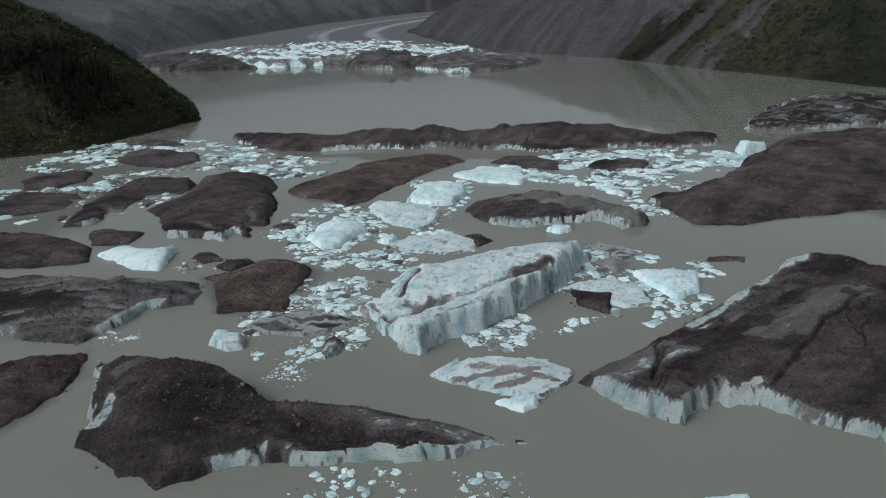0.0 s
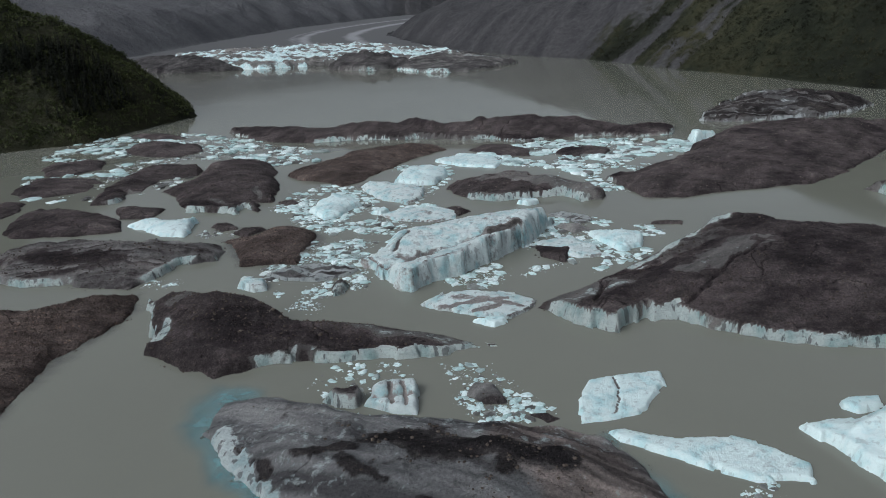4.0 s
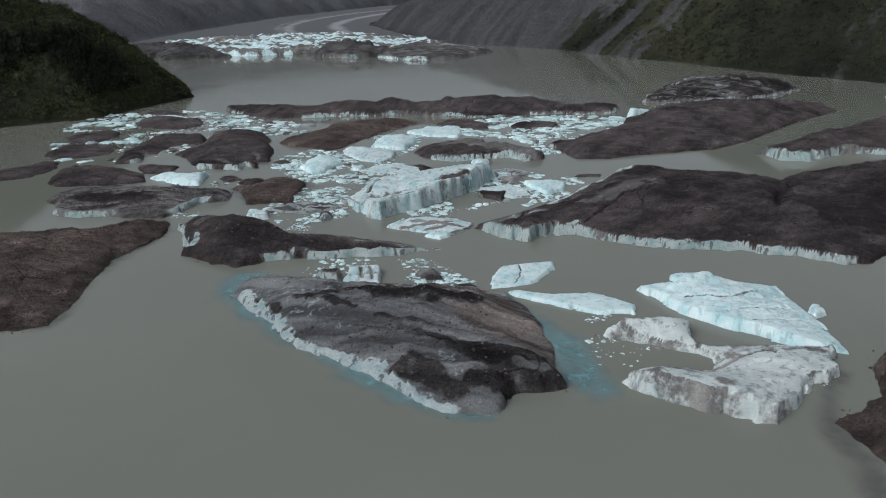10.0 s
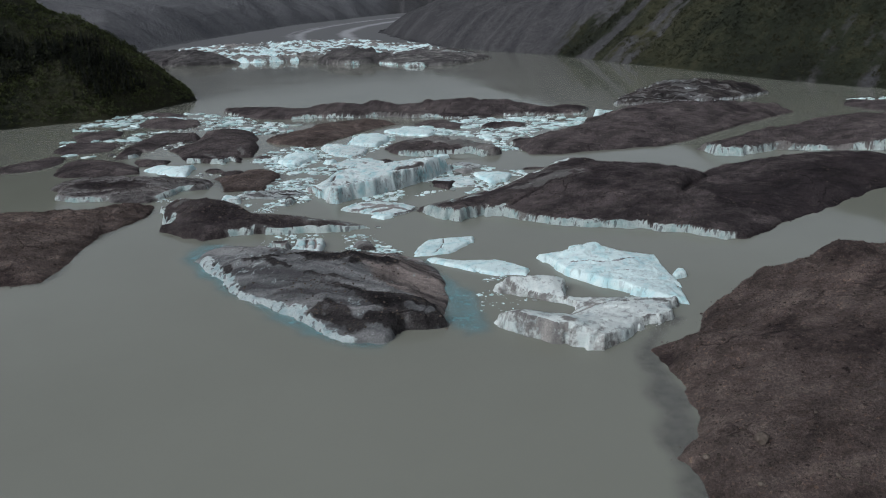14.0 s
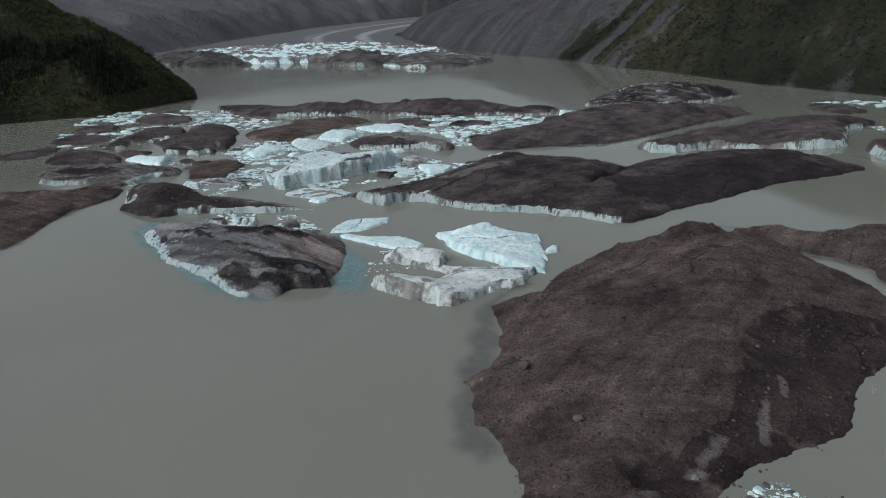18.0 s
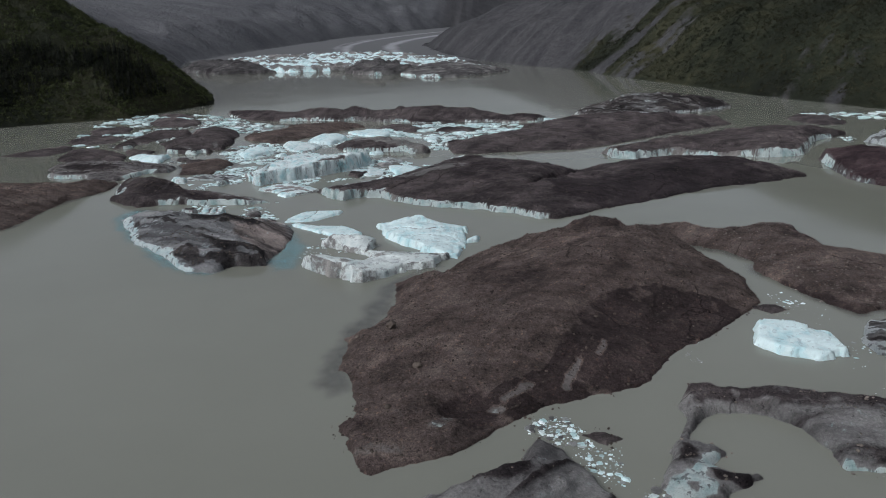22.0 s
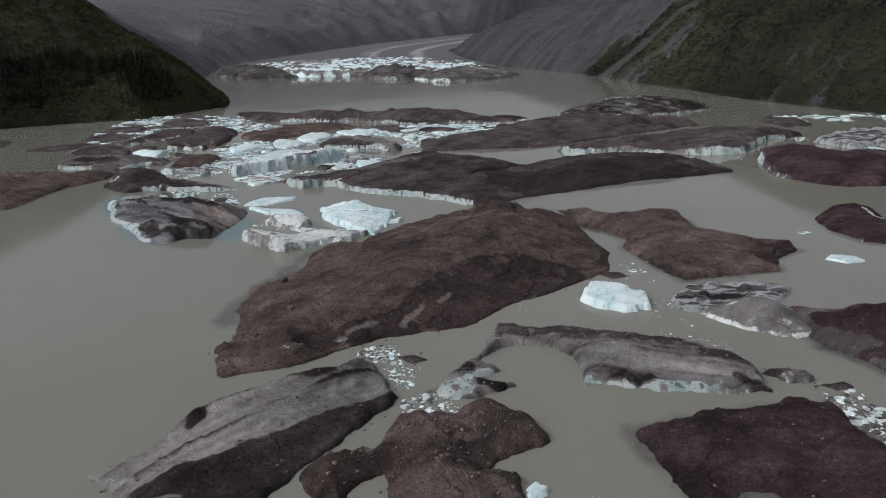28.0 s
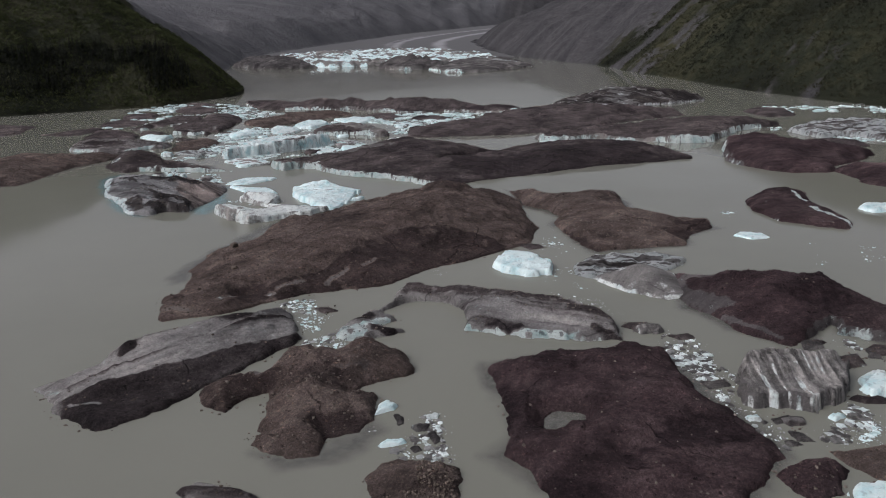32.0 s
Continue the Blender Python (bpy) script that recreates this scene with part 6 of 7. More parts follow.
iceberg('ice_floe', [(124.5, -24.3, 1.5, 1), (126.9, -28.3, 1.5, 1), (132.3, -30.3, 1.5, 1), (138.2, -28.4, 1.5, 1), (138.2, -22, 1.5, 1), (132.9, -18.3, 1.8, 1), (125.9, -17.7, 2.3, 1)],
        'clean', 0.7, 5, 0.3, 'bright white ice chunk floating among brash ice')
iceberg('ice_floe', [(185.5, 8, 0.5, 1), (189.2, 5.4, 0.5, 1), (194.6, 7.1, 0.5, 1), (193.3, 11, 0.5, 1), (187.5, 10.9, 0.5, 1)],
        'clean', 0.3, 3, 0.25, 'bright white ice chunk floating among brash ice')
iceberg('ice_floe', [(227.3, 41, 1, 1), (229.7, 36.1, 1, 1), (237.7, 38.9, 1, 1), (239.6, 47.8, 1, 1), (230.9, 46.2, 1, 1)],
        'clean', 0.8, 3, 0.9, 'bright white ice chunk floating among brash ice')
iceberg('iceberg', [(239.5, 98.6, 0.6, 0), (241.1, 79.5, 0.6, 0), (246.3, 70.6, 0.6, 0), (262.3, 79, 0.6, 0), (268.9, 103.4, 0.6, 0), (257.3, 100.5, 2.8, 0), (246.6, 107.5, 1.8, 0)],
        'maroon', 3, 12, 0.9, 'dark gravel-covered iceberg floating low in silty water')
iceberg('iceberg', [(-181.8, 152.1, 0.4, 0), (-158.9, 149.9, 0.4, 0), (-153.6, 158, 0.4, 0), (-165.4, 184.4, 0.4, 0), (-189.4, 185.6, 0.9, 0), (-203.5, 180.2, 0.9, 0)],
        'dark', 1.4, 6, 0.9, 'dark gravel-covered iceberg floating low in silty water')
iceberg('iceberg', [(17.3, 239.2, 0.6, 0), (28.1, 229.1, 0.6, 0), (38.8, 226.3, 0.6, 0), (39.6, 237.2, 0.9, 0), (32.1, 246.2, 1.8, 0), (22.1, 245.4, 1.8, 0)],
        'dark', 1.3, 7, 0.9, 'dark gravel-covered iceberg floating low in silty water')
iceberg('iceberg', [(48.6, 229.6, 0.6, 0), (54.8, 223.8, 0.6, 0), (66.5, 226.8, 0.6, 0), (69.9, 235.7, 0.9, 0), (61.6, 237, 1.8, 0), (52.6, 235.2, 1.8, 0)],
        'dark', 1.3, 7, 0.9, 'dark gravel-covered iceberg floating low in silty water')
iceberg('iceberg', [(-119.5, 259, 0.6, 0), (-107.1, 246, 0.6, 0), (-92.6, 244.5, 0.6, 0), (-87.8, 255.5, 0.6, 0), (-91.3, 262.5, 1.8, 0), (-107.1, 268.5, 2.8, 0), (-118.8, 267.9, 1.8, 0)],
        'dark', 1.7, 9, 0.9, 'dark gravel-covered iceberg floating low in silty water')
iceberg('iceberg', [(-131.1, 297, 0.6, 0), (-114, 286.1, 0.6, 0), (-102.9, 287.2, 0.6, 0), (-113.4, 297.6, 0.9, 0), (-126.4, 300.7, 0.9, 0)],
        'dark', 1.4, 7, 0.9, 'dark gravel-covered iceberg floating low in silty water')
iceberg('iceberg', [(55, 138.6, 0.5, 0), (62.8, 137.4, 0.5, 0), (64.1, 140.1, 0.5, 0), (56.5, 140.9, 0.5, 0)],
        'dark', 0.6, 3, 0.25, 'dark gravel-covered iceberg floating low in silty water')
iceberg('iceberg', [(151.9, -55.3, 0.5, 0), (155.1, -57.5, 0.5, 0), (158.5, -56.3, 0.5, 0), (157.5, -53.6, 0.5, 0), (153.8, -53.8, 0.5, 0)],
        'dark', 0.8, 3, 0.25, 'dark gravel-covered iceberg floating low in silty water')
iceberg('iceberg', [(183, -58.5, 0.6, 0), (184.9, -60.1, 0.6, 0), (187.8, -57.4, 0.6, 0), (185.9, -56.6, 0.6, 0)],
        'dark', 0.8, 3, 0.25, 'dark gravel-covered iceberg floating low in silty water')
iceberg('iceberg', [(186.6, -65.1, 0.7, 0), (188, -67.4, 0.7, 0), (191.3, -66.1, 0.7, 0), (191.2, -63.3, 0.7, 0), (188, -63.3, 0.7, 0)],
        'dark', 1, 3, 0.25, 'dark gravel-covered iceberg floating low in silty water')
iceberg('iceberg', [(193.5, -59.4, 0.7, 0), (194.4, -61.9, 0.7, 0), (198, -61.8, 0.7, 0), (198.9, -58.2, 0.7, 0), (194.9, -57.9, 0.7, 0)],
        'dark', 1, 3, 0.25, 'dark gravel-covered iceberg floating low in silty water')
iceberg('ice_floe', [(186.8, -74.8, 1.2, 1), (188.3, -77.2, 1.2, 1), (192.4, -76.2, 1.2, 1), (193.8, -71.2, 1.2, 1), (189.2, -71.2, 1.2, 1)],
        'clean', 1, 4, 0.25, 'bright white ice chunk floating among brash ice')
iceberg('iceberg', [(184.2, -78.4, 0.6, 0), (186.4, -79.4, 0.6, 0), (190.7, -78.4, 0.6, 0), (189.7, -76.7, 0.6, 0), (185.5, -77.1, 0.6, 0)],
        'dark', 0.8, 3, 0.25, 'dark gravel-covered iceberg floating low in silty water')
iceberg('iceberg', [(172.3, -85.6, 0.8, 0), (173.7, -87.7, 0.8, 0), (176.3, -86.6, 0.8, 0), (176.4, -84.7, 0.8, 0), (174.2, -84.4, 0.8, 0)],
        'ash', 0.8, 3, 0.25, 'low brown gravel-covered iceberg in silty water')
iceberg('iceberg', [(92.5, -114.8, 0.8, 0), (95.7, -116.3, 0.8, 0), (102.9, -115.7, 0.8, 0), (104, -113.9, 0.8, 0), (101.6, -112.8, 0.8, 0), (95.3, -112.5, 0.8, 0)],
        'ash', 1, 4, 0.25, 'low brown gravel-covered iceberg in silty water')
iceberg('iceberg', [(90.2, -54.7, 0.5, 0), (93.5, -57.7, 0.5, 0), (95.9, -55.3, 0.5, 0), (93.3, -53.5, 0.5, 0)],
        'dark', 0.8, 3, 0.25, 'dark gravel-covered iceberg floating low in silty water')
iceberg('iceberg', [(153.8, -57.5, 0.8, 1), (155.5, -58.9, 0.8, 1), (159.8, -57, 0.8, 1), (159.2, -54.9, 0.9, 1), (155.6, -55, 0.9, 1)],
        'stripes', 1, 3, 0.18, 'low brown gravel-covered iceberg in silty water')
iceberg('iceberg', [(160, -58.7, 0.5, 0), (162, -59.8, 0.5, 0), (165.1, -58.8, 0.5, 0), (163.9, -57, 0.5, 0)],
        'dark', 0.6, 3, 0.25, 'dark gravel-covered iceberg floating low in silty water')
iceberg('iceberg', [(129.2, -7, 0.4, 0), (132.4, -10.3, 0.4, 0), (136, -8.5, 0.4, 0), (134.1, -5.7, 0.4, 0)],
        'dark', 0.6, 3, 0.25, 'dark gravel-covered iceberg floating low in silty water')
iceberg('iceberg', [(-55.3, 147.5, 0.5, 0), (-51.4, 143.6, 0.5, 0), (-47.4, 145.5, 0.5, 0), (-51, 150.7, 0.6, 0), (-54.7, 150.6, 0.6, 0)],
        'dark', 0.8, 3, 0.25, 'dark gravel-covered iceberg floating low in silty water')
iceberg('iceberg', [(-47.9, 141.3, 0.6, 0), (-44, 139, 0.6, 0), (-40.2, 143.6, 0.6, 0), (-41.9, 145, 0.9, 0), (-46.8, 145, 0.9, 0)],
        'dark', 1.4, 4, 0.25, 'dark gravel-covered iceberg floating low in silty water')
iceberg('iceberg', [(4, 157.6, 0.6, 0), (8, 150.7, 0.6, 0), (11.7, 154.5, 0.6, 0), (9.1, 159.5, 0.7, 0), (5.8, 159.3, 0.7, 0)],
        'dark', 1, 4, 0.25, 'dark gravel-covered iceberg floating low in silty water')
iceberg('iceberg', [(31.6, 139.1, 0.7, 0), (34.8, 132.9, 0.7, 0), (39.1, 135.2, 0.7, 0), (37.5, 139.4, 0.7, 0), (33.5, 140, 0.7, 0)],
        'ash', 1, 4, 0.25, 'low brown gravel-covered iceberg in silty water')
iceberg('iceberg', [(-42.9, 170.2, 0.4, 0), (-39.2, 167.1, 0.4, 0), (-35.6, 168.7, 0.4, 0), (-38.9, 172.7, 0.4, 0)],
        'dark', 0.6, 3, 0.25, 'dark gravel-covered iceberg floating low in silty water')
iceberg('ice_floe', [(24.7, 161.3, 1, 1), (27.8, 159.3, 1, 1), (31.4, 160.8, 1, 1), (31.2, 163.6, 1, 1), (27.2, 164.4, 1, 1)],
        'clean', 1, 4, 0.25, 'bright white ice chunk floating among brash ice')
iceberg('iceberg', [(4.4, 60.3, 0.8, 0), (6.6, 57.2, 0.8, 0), (9.4, 57.7, 0.8, 0), (8.4, 62, 0.9, 0), (5.3, 62.7, 0.9, 0)],
        'ash', 1, 3, 0.25, 'low brown gravel-covered iceberg in silty water')
iceberg('iceberg', [(12, 54.4, 0.4, 0), (13.9, 52.2, 0.4, 0), (15.7, 53.1, 0.4, 0), (14.4, 55.1, 0.5, 0)],
        'dark', 0.6, 3, 0.25, 'dark gravel-covered iceberg floating low in silty water')
iceberg('ice_floe', [(71.6, 36.6, 0.8, 1), (71.7, 34.1, 0.8, 1), (74, 34.8, 0.8, 1), (75, 38.1, 0.8, 1), (73.4, 38.6, 0.8, 1)],
        'clean', 0.8, 3, 0.25, 'bright white ice chunk floating among brash ice')
iceberg('ice_floe', [(53.2, 53.5, 0.8, 1), (54.9, 51.8, 0.8, 1), (59.2, 52.6, 0.8, 1), (60.2, 55.3, 0.8, 1), (55.9, 55.3, 0.8, 1)],
        'clean', 0.8, 3, 0.25, 'bright white ice chunk floating among brash ice')
iceberg('iceberg', [(-61.4, 292.2, 0.6, 0), (-45.6, 280.2, 0.6, 0), (-40.9, 287, 0.6, 0), (-51, 293.1, 0.6, 0)],
        'dark', 1.2, 4, 0.9, 'dark gravel-covered iceberg floating low in silty water')
iceberg('iceberg', [(92.6, 205.4, 0.6, 0), (100.7, 201.1, 0.6, 0), (103.5, 205.4, 0.6, 0), (96.8, 207.5, 0.6, 0)],
        'dark', 1, 5, 0.25, 'dark gravel-covered iceberg floating low in silty water')
iceberg('iceberg', [(-131.2, 205.6, 0.6, 0), (-117.7, 199.3, 0.6, 0), (-104.9, 203.3, 0.6, 0), (-109.8, 207, 0.9, 0), (-127.4, 211.3, 0.9, 0)],
        'dark', 1.1, 6, 0.9, 'dark gravel-covered iceberg floating low in silty water')
iceberg('iceberg', [(-97.3, 145.2, 0.6, 0), (-87.8, 143.6, 0.6, 0), (-78.1, 147.6, 0.6, 0), (-81.5, 156.3, 0.6, 0), (-87.1, 157.8, 2.3, 0), (-100, 164.9, 2.8, 0), (-109.5, 166.9, 2.8, 0)],
        'dark', 2.1, 12, 0.6, 'dark gravel-covered iceberg floating low in silty water')
iceberg('glacier_front', [(-291.5, 700.2, 4, 0.3), (-232.5, 660.4, 4, 0.3), (-184.4, 671.7, 4, 0.3), (-168.5, 683, 3.7, 0.3), (-195.5, 698.1, 11, 0.3), (-238.6, 733.3, 12.9, 0.3), (-270.2, 742.9, 12, 0.3), (-296.7, 750.4, 7.4, 0.3)],
        'rubble', 14, 40, 1.5, 'low glacier snout covered with grey rubble')
iceberg('glacier_front', [(-191, 692.4, 5, 0.1), (-145.9, 686.5, 5, 0.1), (-115.9, 698, 5, 0.1), (-90.6, 711.6, 5, 0.1), (-72.4, 697.8, 4.6, 0.1), (-18.9, 713, 5.5, 0.1), (14.7, 746.7, 6.4, 0.1), (51.3, 778.8, 5.5, 0.1), (16.5, 831.1, 9.2, 0.1), (-50.5, 893.3, 12, 0.1), (-146.5, 895.5, 12, 0.1), (-214.9, 866.5, 11, 0.1), (-260.2, 861.9, 9.2, 0.1), (-290.2, 852.1, 7.4, 0.1), (-215.6, 749, 7.4, 0.1)],
        'serac', 5, 60, 1.5, 'shattered blue-white seracs of the glacier front', marks=[(-139.1, 709.4, -72.9, 703.6, 9, -2, 1.2), (-43.2, 756.7, 8.5, 710.5, 10, 0, 1.0), (-208.4, 788.1, -175.2, 748.8, 8, -1, 1.0), (-120.8, 667.1, -92.5, 686.6, 5, -1, 0.9)])
iceberg('glacier_front', [(-84.9, 657.3, 4, 0.4), (-46.4, 629.3, 4, 0.4), (-17.5, 645, 4, 0.4), (0.1, 634, 4, 0.4), (-10.1, 673.4, 9.2, 0.4), (-28.3, 683.9, 16.6, 0.4), (-59.1, 707.1, 16.6, 0.4), (-76.6, 690.6, 12, 0.4)],
        'rubble', 16, 40, 1.5, 'rubble-covered hump of the glacier front with icy base')
iceberg('glacier_front', [(-19.8, 639.6, 3, 0.5), (11.3, 587.4, 3, 0.5), (43.8, 594.7, 3, 0.5), (98, 683.9, 2, 0.5), (79.9, 712.5, 5.5, 0.5), (55.6, 755.5, 8.3, 0.5), (15.4, 774.5, 9.2, 0.5), (-8.3, 752.7, 5.5, 0.5)],
        'rubble', 7, 40, 1.5, 'dirty broken ice of the glacier front', bare=0.25, marks=[(6.9, 595.4, 34.2, 588.0, 5, 0.5, 0.5), (46.4, 703.2, 77.7, 692.6, 6, 0, 0.55), (-8.1, 721.6, 32.2, 751.3, 5, 1, 0.35)])
iceberg('iceberg', [(146.8, -29.5, 0.5, 0.4), (149.7, -33.1, 0.5, 0.4), (153.8, -36.3, 0.5, 0.4), (159.3, -39.8, 0.5, 0.4), (162.8, -40.5, 0.5, 0.4), (166.9, -38.4, 0.5, 0.4), (166.5, -30.9, 0.5, 0.4), (165.7, -24.5, 0.5, 0.4), (158.7, -24.2, 0.5, 0.4), (151.3, -26.0, 0.5, 0.4)],
        'white_grey', 2.5, 6, 0.3, 'smooth grey ice dome with a white foot at the waterline', bare=-0.42, calm=0.5, front=0.25, tops=[(156.7, -28.6, 3.6), (161.0, -30.0, 3.3), (152.5, -33.1, 1.6)])
iceberg('ice_floe', [(-34.4, 111.4, 0.5, 0.9), (-29.9, 108.1, 0.5, 0.9), (-23.0, 106.6, 0.5, 0.9), (-17.7, 108.9, 0.5, 0.9), (-15.0, 112.2, 0.5, 0.9), (-18.5, 114.8, 0.5, 0.9), (-24.9, 117.1, 0.5, 0.9), (-30.5, 114.9, 0.5, 0.9)],
        'marble', 0.6, 4, 0.3, 'flat slush raft banded black and white', bare=-0.1)
iceberg('ice_floe', [(23.9, 126.0, 0.5, 0.9), (27.0, 119.7, 0.5, 0.9), (32.0, 114.8, 0.5, 0.9), (37.8, 116.0, 0.5, 0.9), (37.3, 123.2, 0.5, 0.9), (33.9, 129.2, 0.5, 0.9), (28.3, 128.7, 0.5, 0.9)],
        'white', 0.6, 4, 0.3, 'low white slush raft beside a black ice block')
iceberg('ice_floe', [(-12.9, 153.8, 0.5, 0.9), (-7.8, 148.0, 0.5, 0.9), (2.1, 145.8, 0.5, 0.9), (7.5, 150.0, 0.5, 0.9), (8.9, 155.5, 0.5, 0.9), (2.4, 160.3, 0.5, 0.9), (-6.9, 159.2, 0.5, 0.9)],
        'white', 0.5, 4, 0.42, 'low dirty slush raft with scattered dark grit')
iceberg('ice_floe', [(31.2, 149.5, 0.5, 0.9), (36.1, 143.4, 0.5, 0.9), (37.6, 139.8, 0.5, 0.9), (41.8, 142.0, 0.5, 0.9), (40.8, 147.6, 0.5, 0.9), (35.4, 151.1, 0.5, 0.9)],
        'marble', 0.5, 4, 0.3, 'small grey slush raft speckled with black grit')
iceberg('ice_floe', [(113.4, -93.6, 0.6, 1), (113.4, -91.0, 0.6, 1), (114.5, -89.3, 0.6, 1), (116.7, -89.8, 0.6, 1), (116.4, -91.4, 0.6, 1), (114.9, -92.4, 0.6, 1)],
        'clean', 0.6, 3, 0.2, 'bright white ice chunk beside dirty rubble')
iceberg('ice_floe', [(115.8, -101.0, 0.5, 1), (117.1, -99.2, 0.5, 1), (119.4, -98.8, 0.5, 1), (120.1, -99.6, 0.5, 1), (118.6, -100.7, 0.5, 1), (116.8, -101.5, 0.5, 1)],
        'clean', 0.5, 3, 0.2, 'bright white ice chunk beside dirty rubble')
iceberg('ice_floe', [(116.3, -92.7, 0.4, 0.3), (117.3, -92.4, 0.4, 0.3), (118.6, -95.0, 0.4, 0.3), (117.9, -95.7, 0.4, 0.3)],
        'rubble', 0.5, 3, 0.2, 'low dark slab of dirty ice in silty water')
iceberg('ice_floe', [(119.2, -95.5, 0.4, 0.3), (120.3, -94.2, 0.4, 0.3), (122.0, -94.5, 0.4, 0.3), (121.9, -96.5, 0.4, 0.3), (120.4, -97.2, 0.4, 0.3)],
        'rubble', 0.5, 3, 0.2, 'low dark slab of dirty ice in silty water')
iceberg('ice_floe', [(122.7, -97.1, 0.4, 0.3), (123.4, -96.4, 0.4, 0.3), (124.6, -99.0, 0.4, 0.3), (123.7, -99.8, 0.4, 0.3)],
        'rubble', 0.5, 3, 0.2, 'low dark slab of dirty ice in silty water')
iceberg('ice_floe', [(120.5, -100.6, 0.4, 0.3), (122.0, -99.8, 0.4, 0.3), (122.7, -100.9, 0.4, 0.3), (121.6, -101.8, 0.4, 0.3)],
        'rubble', 0.5, 3, 0.2, 'low dark slab of dirty ice in silty water')
iceberg('ice_floe', [(171.3, -85.8, 0.4, 0.3), (174.3, -84.2, 0.4, 0.3), (175.5, -85.8, 0.4, 0.3), (171.9, -87.2, 0.4, 0.3)],
        'rubble', 0.5, 3, 0.2, 'low dark slab of dirty ice in silty water')
iceberg('ice_floe', [(173.0, -88.5, 0.4, 0.3), (174.8, -89.2, 0.4, 0.3), (176.4, -91.2, 0.4, 0.3), (173.9, -91.0, 0.4, 0.3)],
        'rubble', 0.5, 3, 0.2, 'low dark slab of dirty ice in silty water')
iceberg('ice_floe', [(171.8, -91.4, 0.4, 0.3), (173.2, -91.0, 0.4, 0.3), (174.2, -92.3, 0.4, 0.3), (172.2, -92.9, 0.4, 0.3)],
        'rubble', 0.5, 3, 0.2, 'low dark slab of dirty ice in silty water')
iceberg('ice_floe', [(183.2, -58.0, 0.4, 0.3), (186.8, -57.1, 0.4, 0.3), (186.7, -59.9, 0.4, 0.3), (183.1, -61.7, 0.4, 0.3)],
        'rubble', 0.5, 3, 0.2, 'low dark slab of dirty ice in silty water')
iceberg('ice_floe', [(186.9, -63.4, 0.4, 0.3), (191.5, -61.9, 0.4, 0.3), (191.5, -65.9, 0.4, 0.3), (187.4, -67.3, 0.4, 0.3)],
        'rubble', 0.5, 3, 0.2, 'low dark slab of dirty ice in silty water')
iceberg('ice_floe', [(193.7, -58.9, 0.4, 0.3), (195.6, -59.1, 0.4, 0.3), (195.1, -63.3, 0.4, 0.3), (192.8, -63.0, 0.4, 0.3)],
        'rubble', 0.5, 3, 0.2, 'low dark slab of dirty ice in silty water')
iceberg('ice_floe', [(163.3, -75.6, 0.4, 0.3), (167.4, -74.7, 0.4, 0.3), (167.6, -76.5, 0.4, 0.3), (164.2, -78.1, 0.4, 0.3)],
        'rubble', 0.5, 3, 0.2, 'low dark slab of dirty ice in silty water')
iceberg('ice_floe', [(169.9, -86.0, 0.4, 0.3), (171.1, -86.7, 0.4, 0.3), (170.1, -87.5, 0.4, 0.3)],
        'rubble', 0.5, 3, 0.2, 'low dark slab of dirty ice in silty water')
iceberg('ice_floe', [(167.6, -85.7, 0.5, 1), (170.0, -84.7, 0.5, 1), (170.3, -86.8, 0.5, 1), (168.1, -87.2, 0.5, 1)],
        'white', 0.5, 3, 0.2, 'small white ice chunk among dirty brash')
iceberg('ice_floe', [(188.1, -71.3, 0.8, 1), (191.1, -68.6, 0.8, 1), (193.2, -69.1, 0.8, 1), (190.7, -75.7, 0.8, 1), (188.5, -75.0, 0.8, 1)],
        'white', 1, 3, 0.2, 'heap of broken white ice floating beside gravel bergs')
iceberg('ice_floe', [(180.1, -84.2, 0.5, 1), (181.3, -82.7, 0.5, 1), (182.5, -83.5, 0.5, 1), (180.9, -85.3, 0.5, 1)],
        'clean', 0.5, 3, 0.2, 'small white ice chunk among dirty brash')


# ---- brash ice ----
def chunk(seed):
    """A broken flat piece of ice about one metre across, as arrays of triangles."""
    rng = np.random.default_rng(seed)
    n = int(rng.integers(6, 10))
    a = np.sort((np.arange(n) + rng.uniform(-0.35, 0.35, n)) / n * 2 * np.pi)
    r = 0.5 * rng.uniform(0.6, 1.1, n)
    squeeze = rng.uniform(0.5, 1.0)
    rings = []
    tall = rng.uniform(0.05, 0.20)
    for k, h in ((0.96, -0.15), (1.0, 0.03), (0.90, 0.7 * tall), (0.5, tall)):
        rings.append(np.stack([k * r * np.cos(a), squeeze * k * r * np.sin(a), h + rng.uniform(-0.035, 0.035, n) * (h > 0.07)], 1))
    v = np.concatenate([*rings, [(0, 0, tall * rng.uniform(0.9, 1.2))]])
    f = []
    for q in range(3):
        for i in range(n):
            j = (i + 1) % n
            f += [(q * n + i, q * n + j, (q + 1) * n + j), (q * n + i, (q + 1) * n + j, (q + 1) * n + i)]
    f += [(3 * n + i, 3 * n + (i + 1) % n, 4 * n) for i in range(n)]
    return v, np.array(f)


CHUNKS = [chunk(s) for s in range(14)]
FLOES = {m: [mesh_of("ice_floe", *c, m, False) for c in CHUNKS] for m in (FLOE, DIRTY_FLOE)}
single = 0


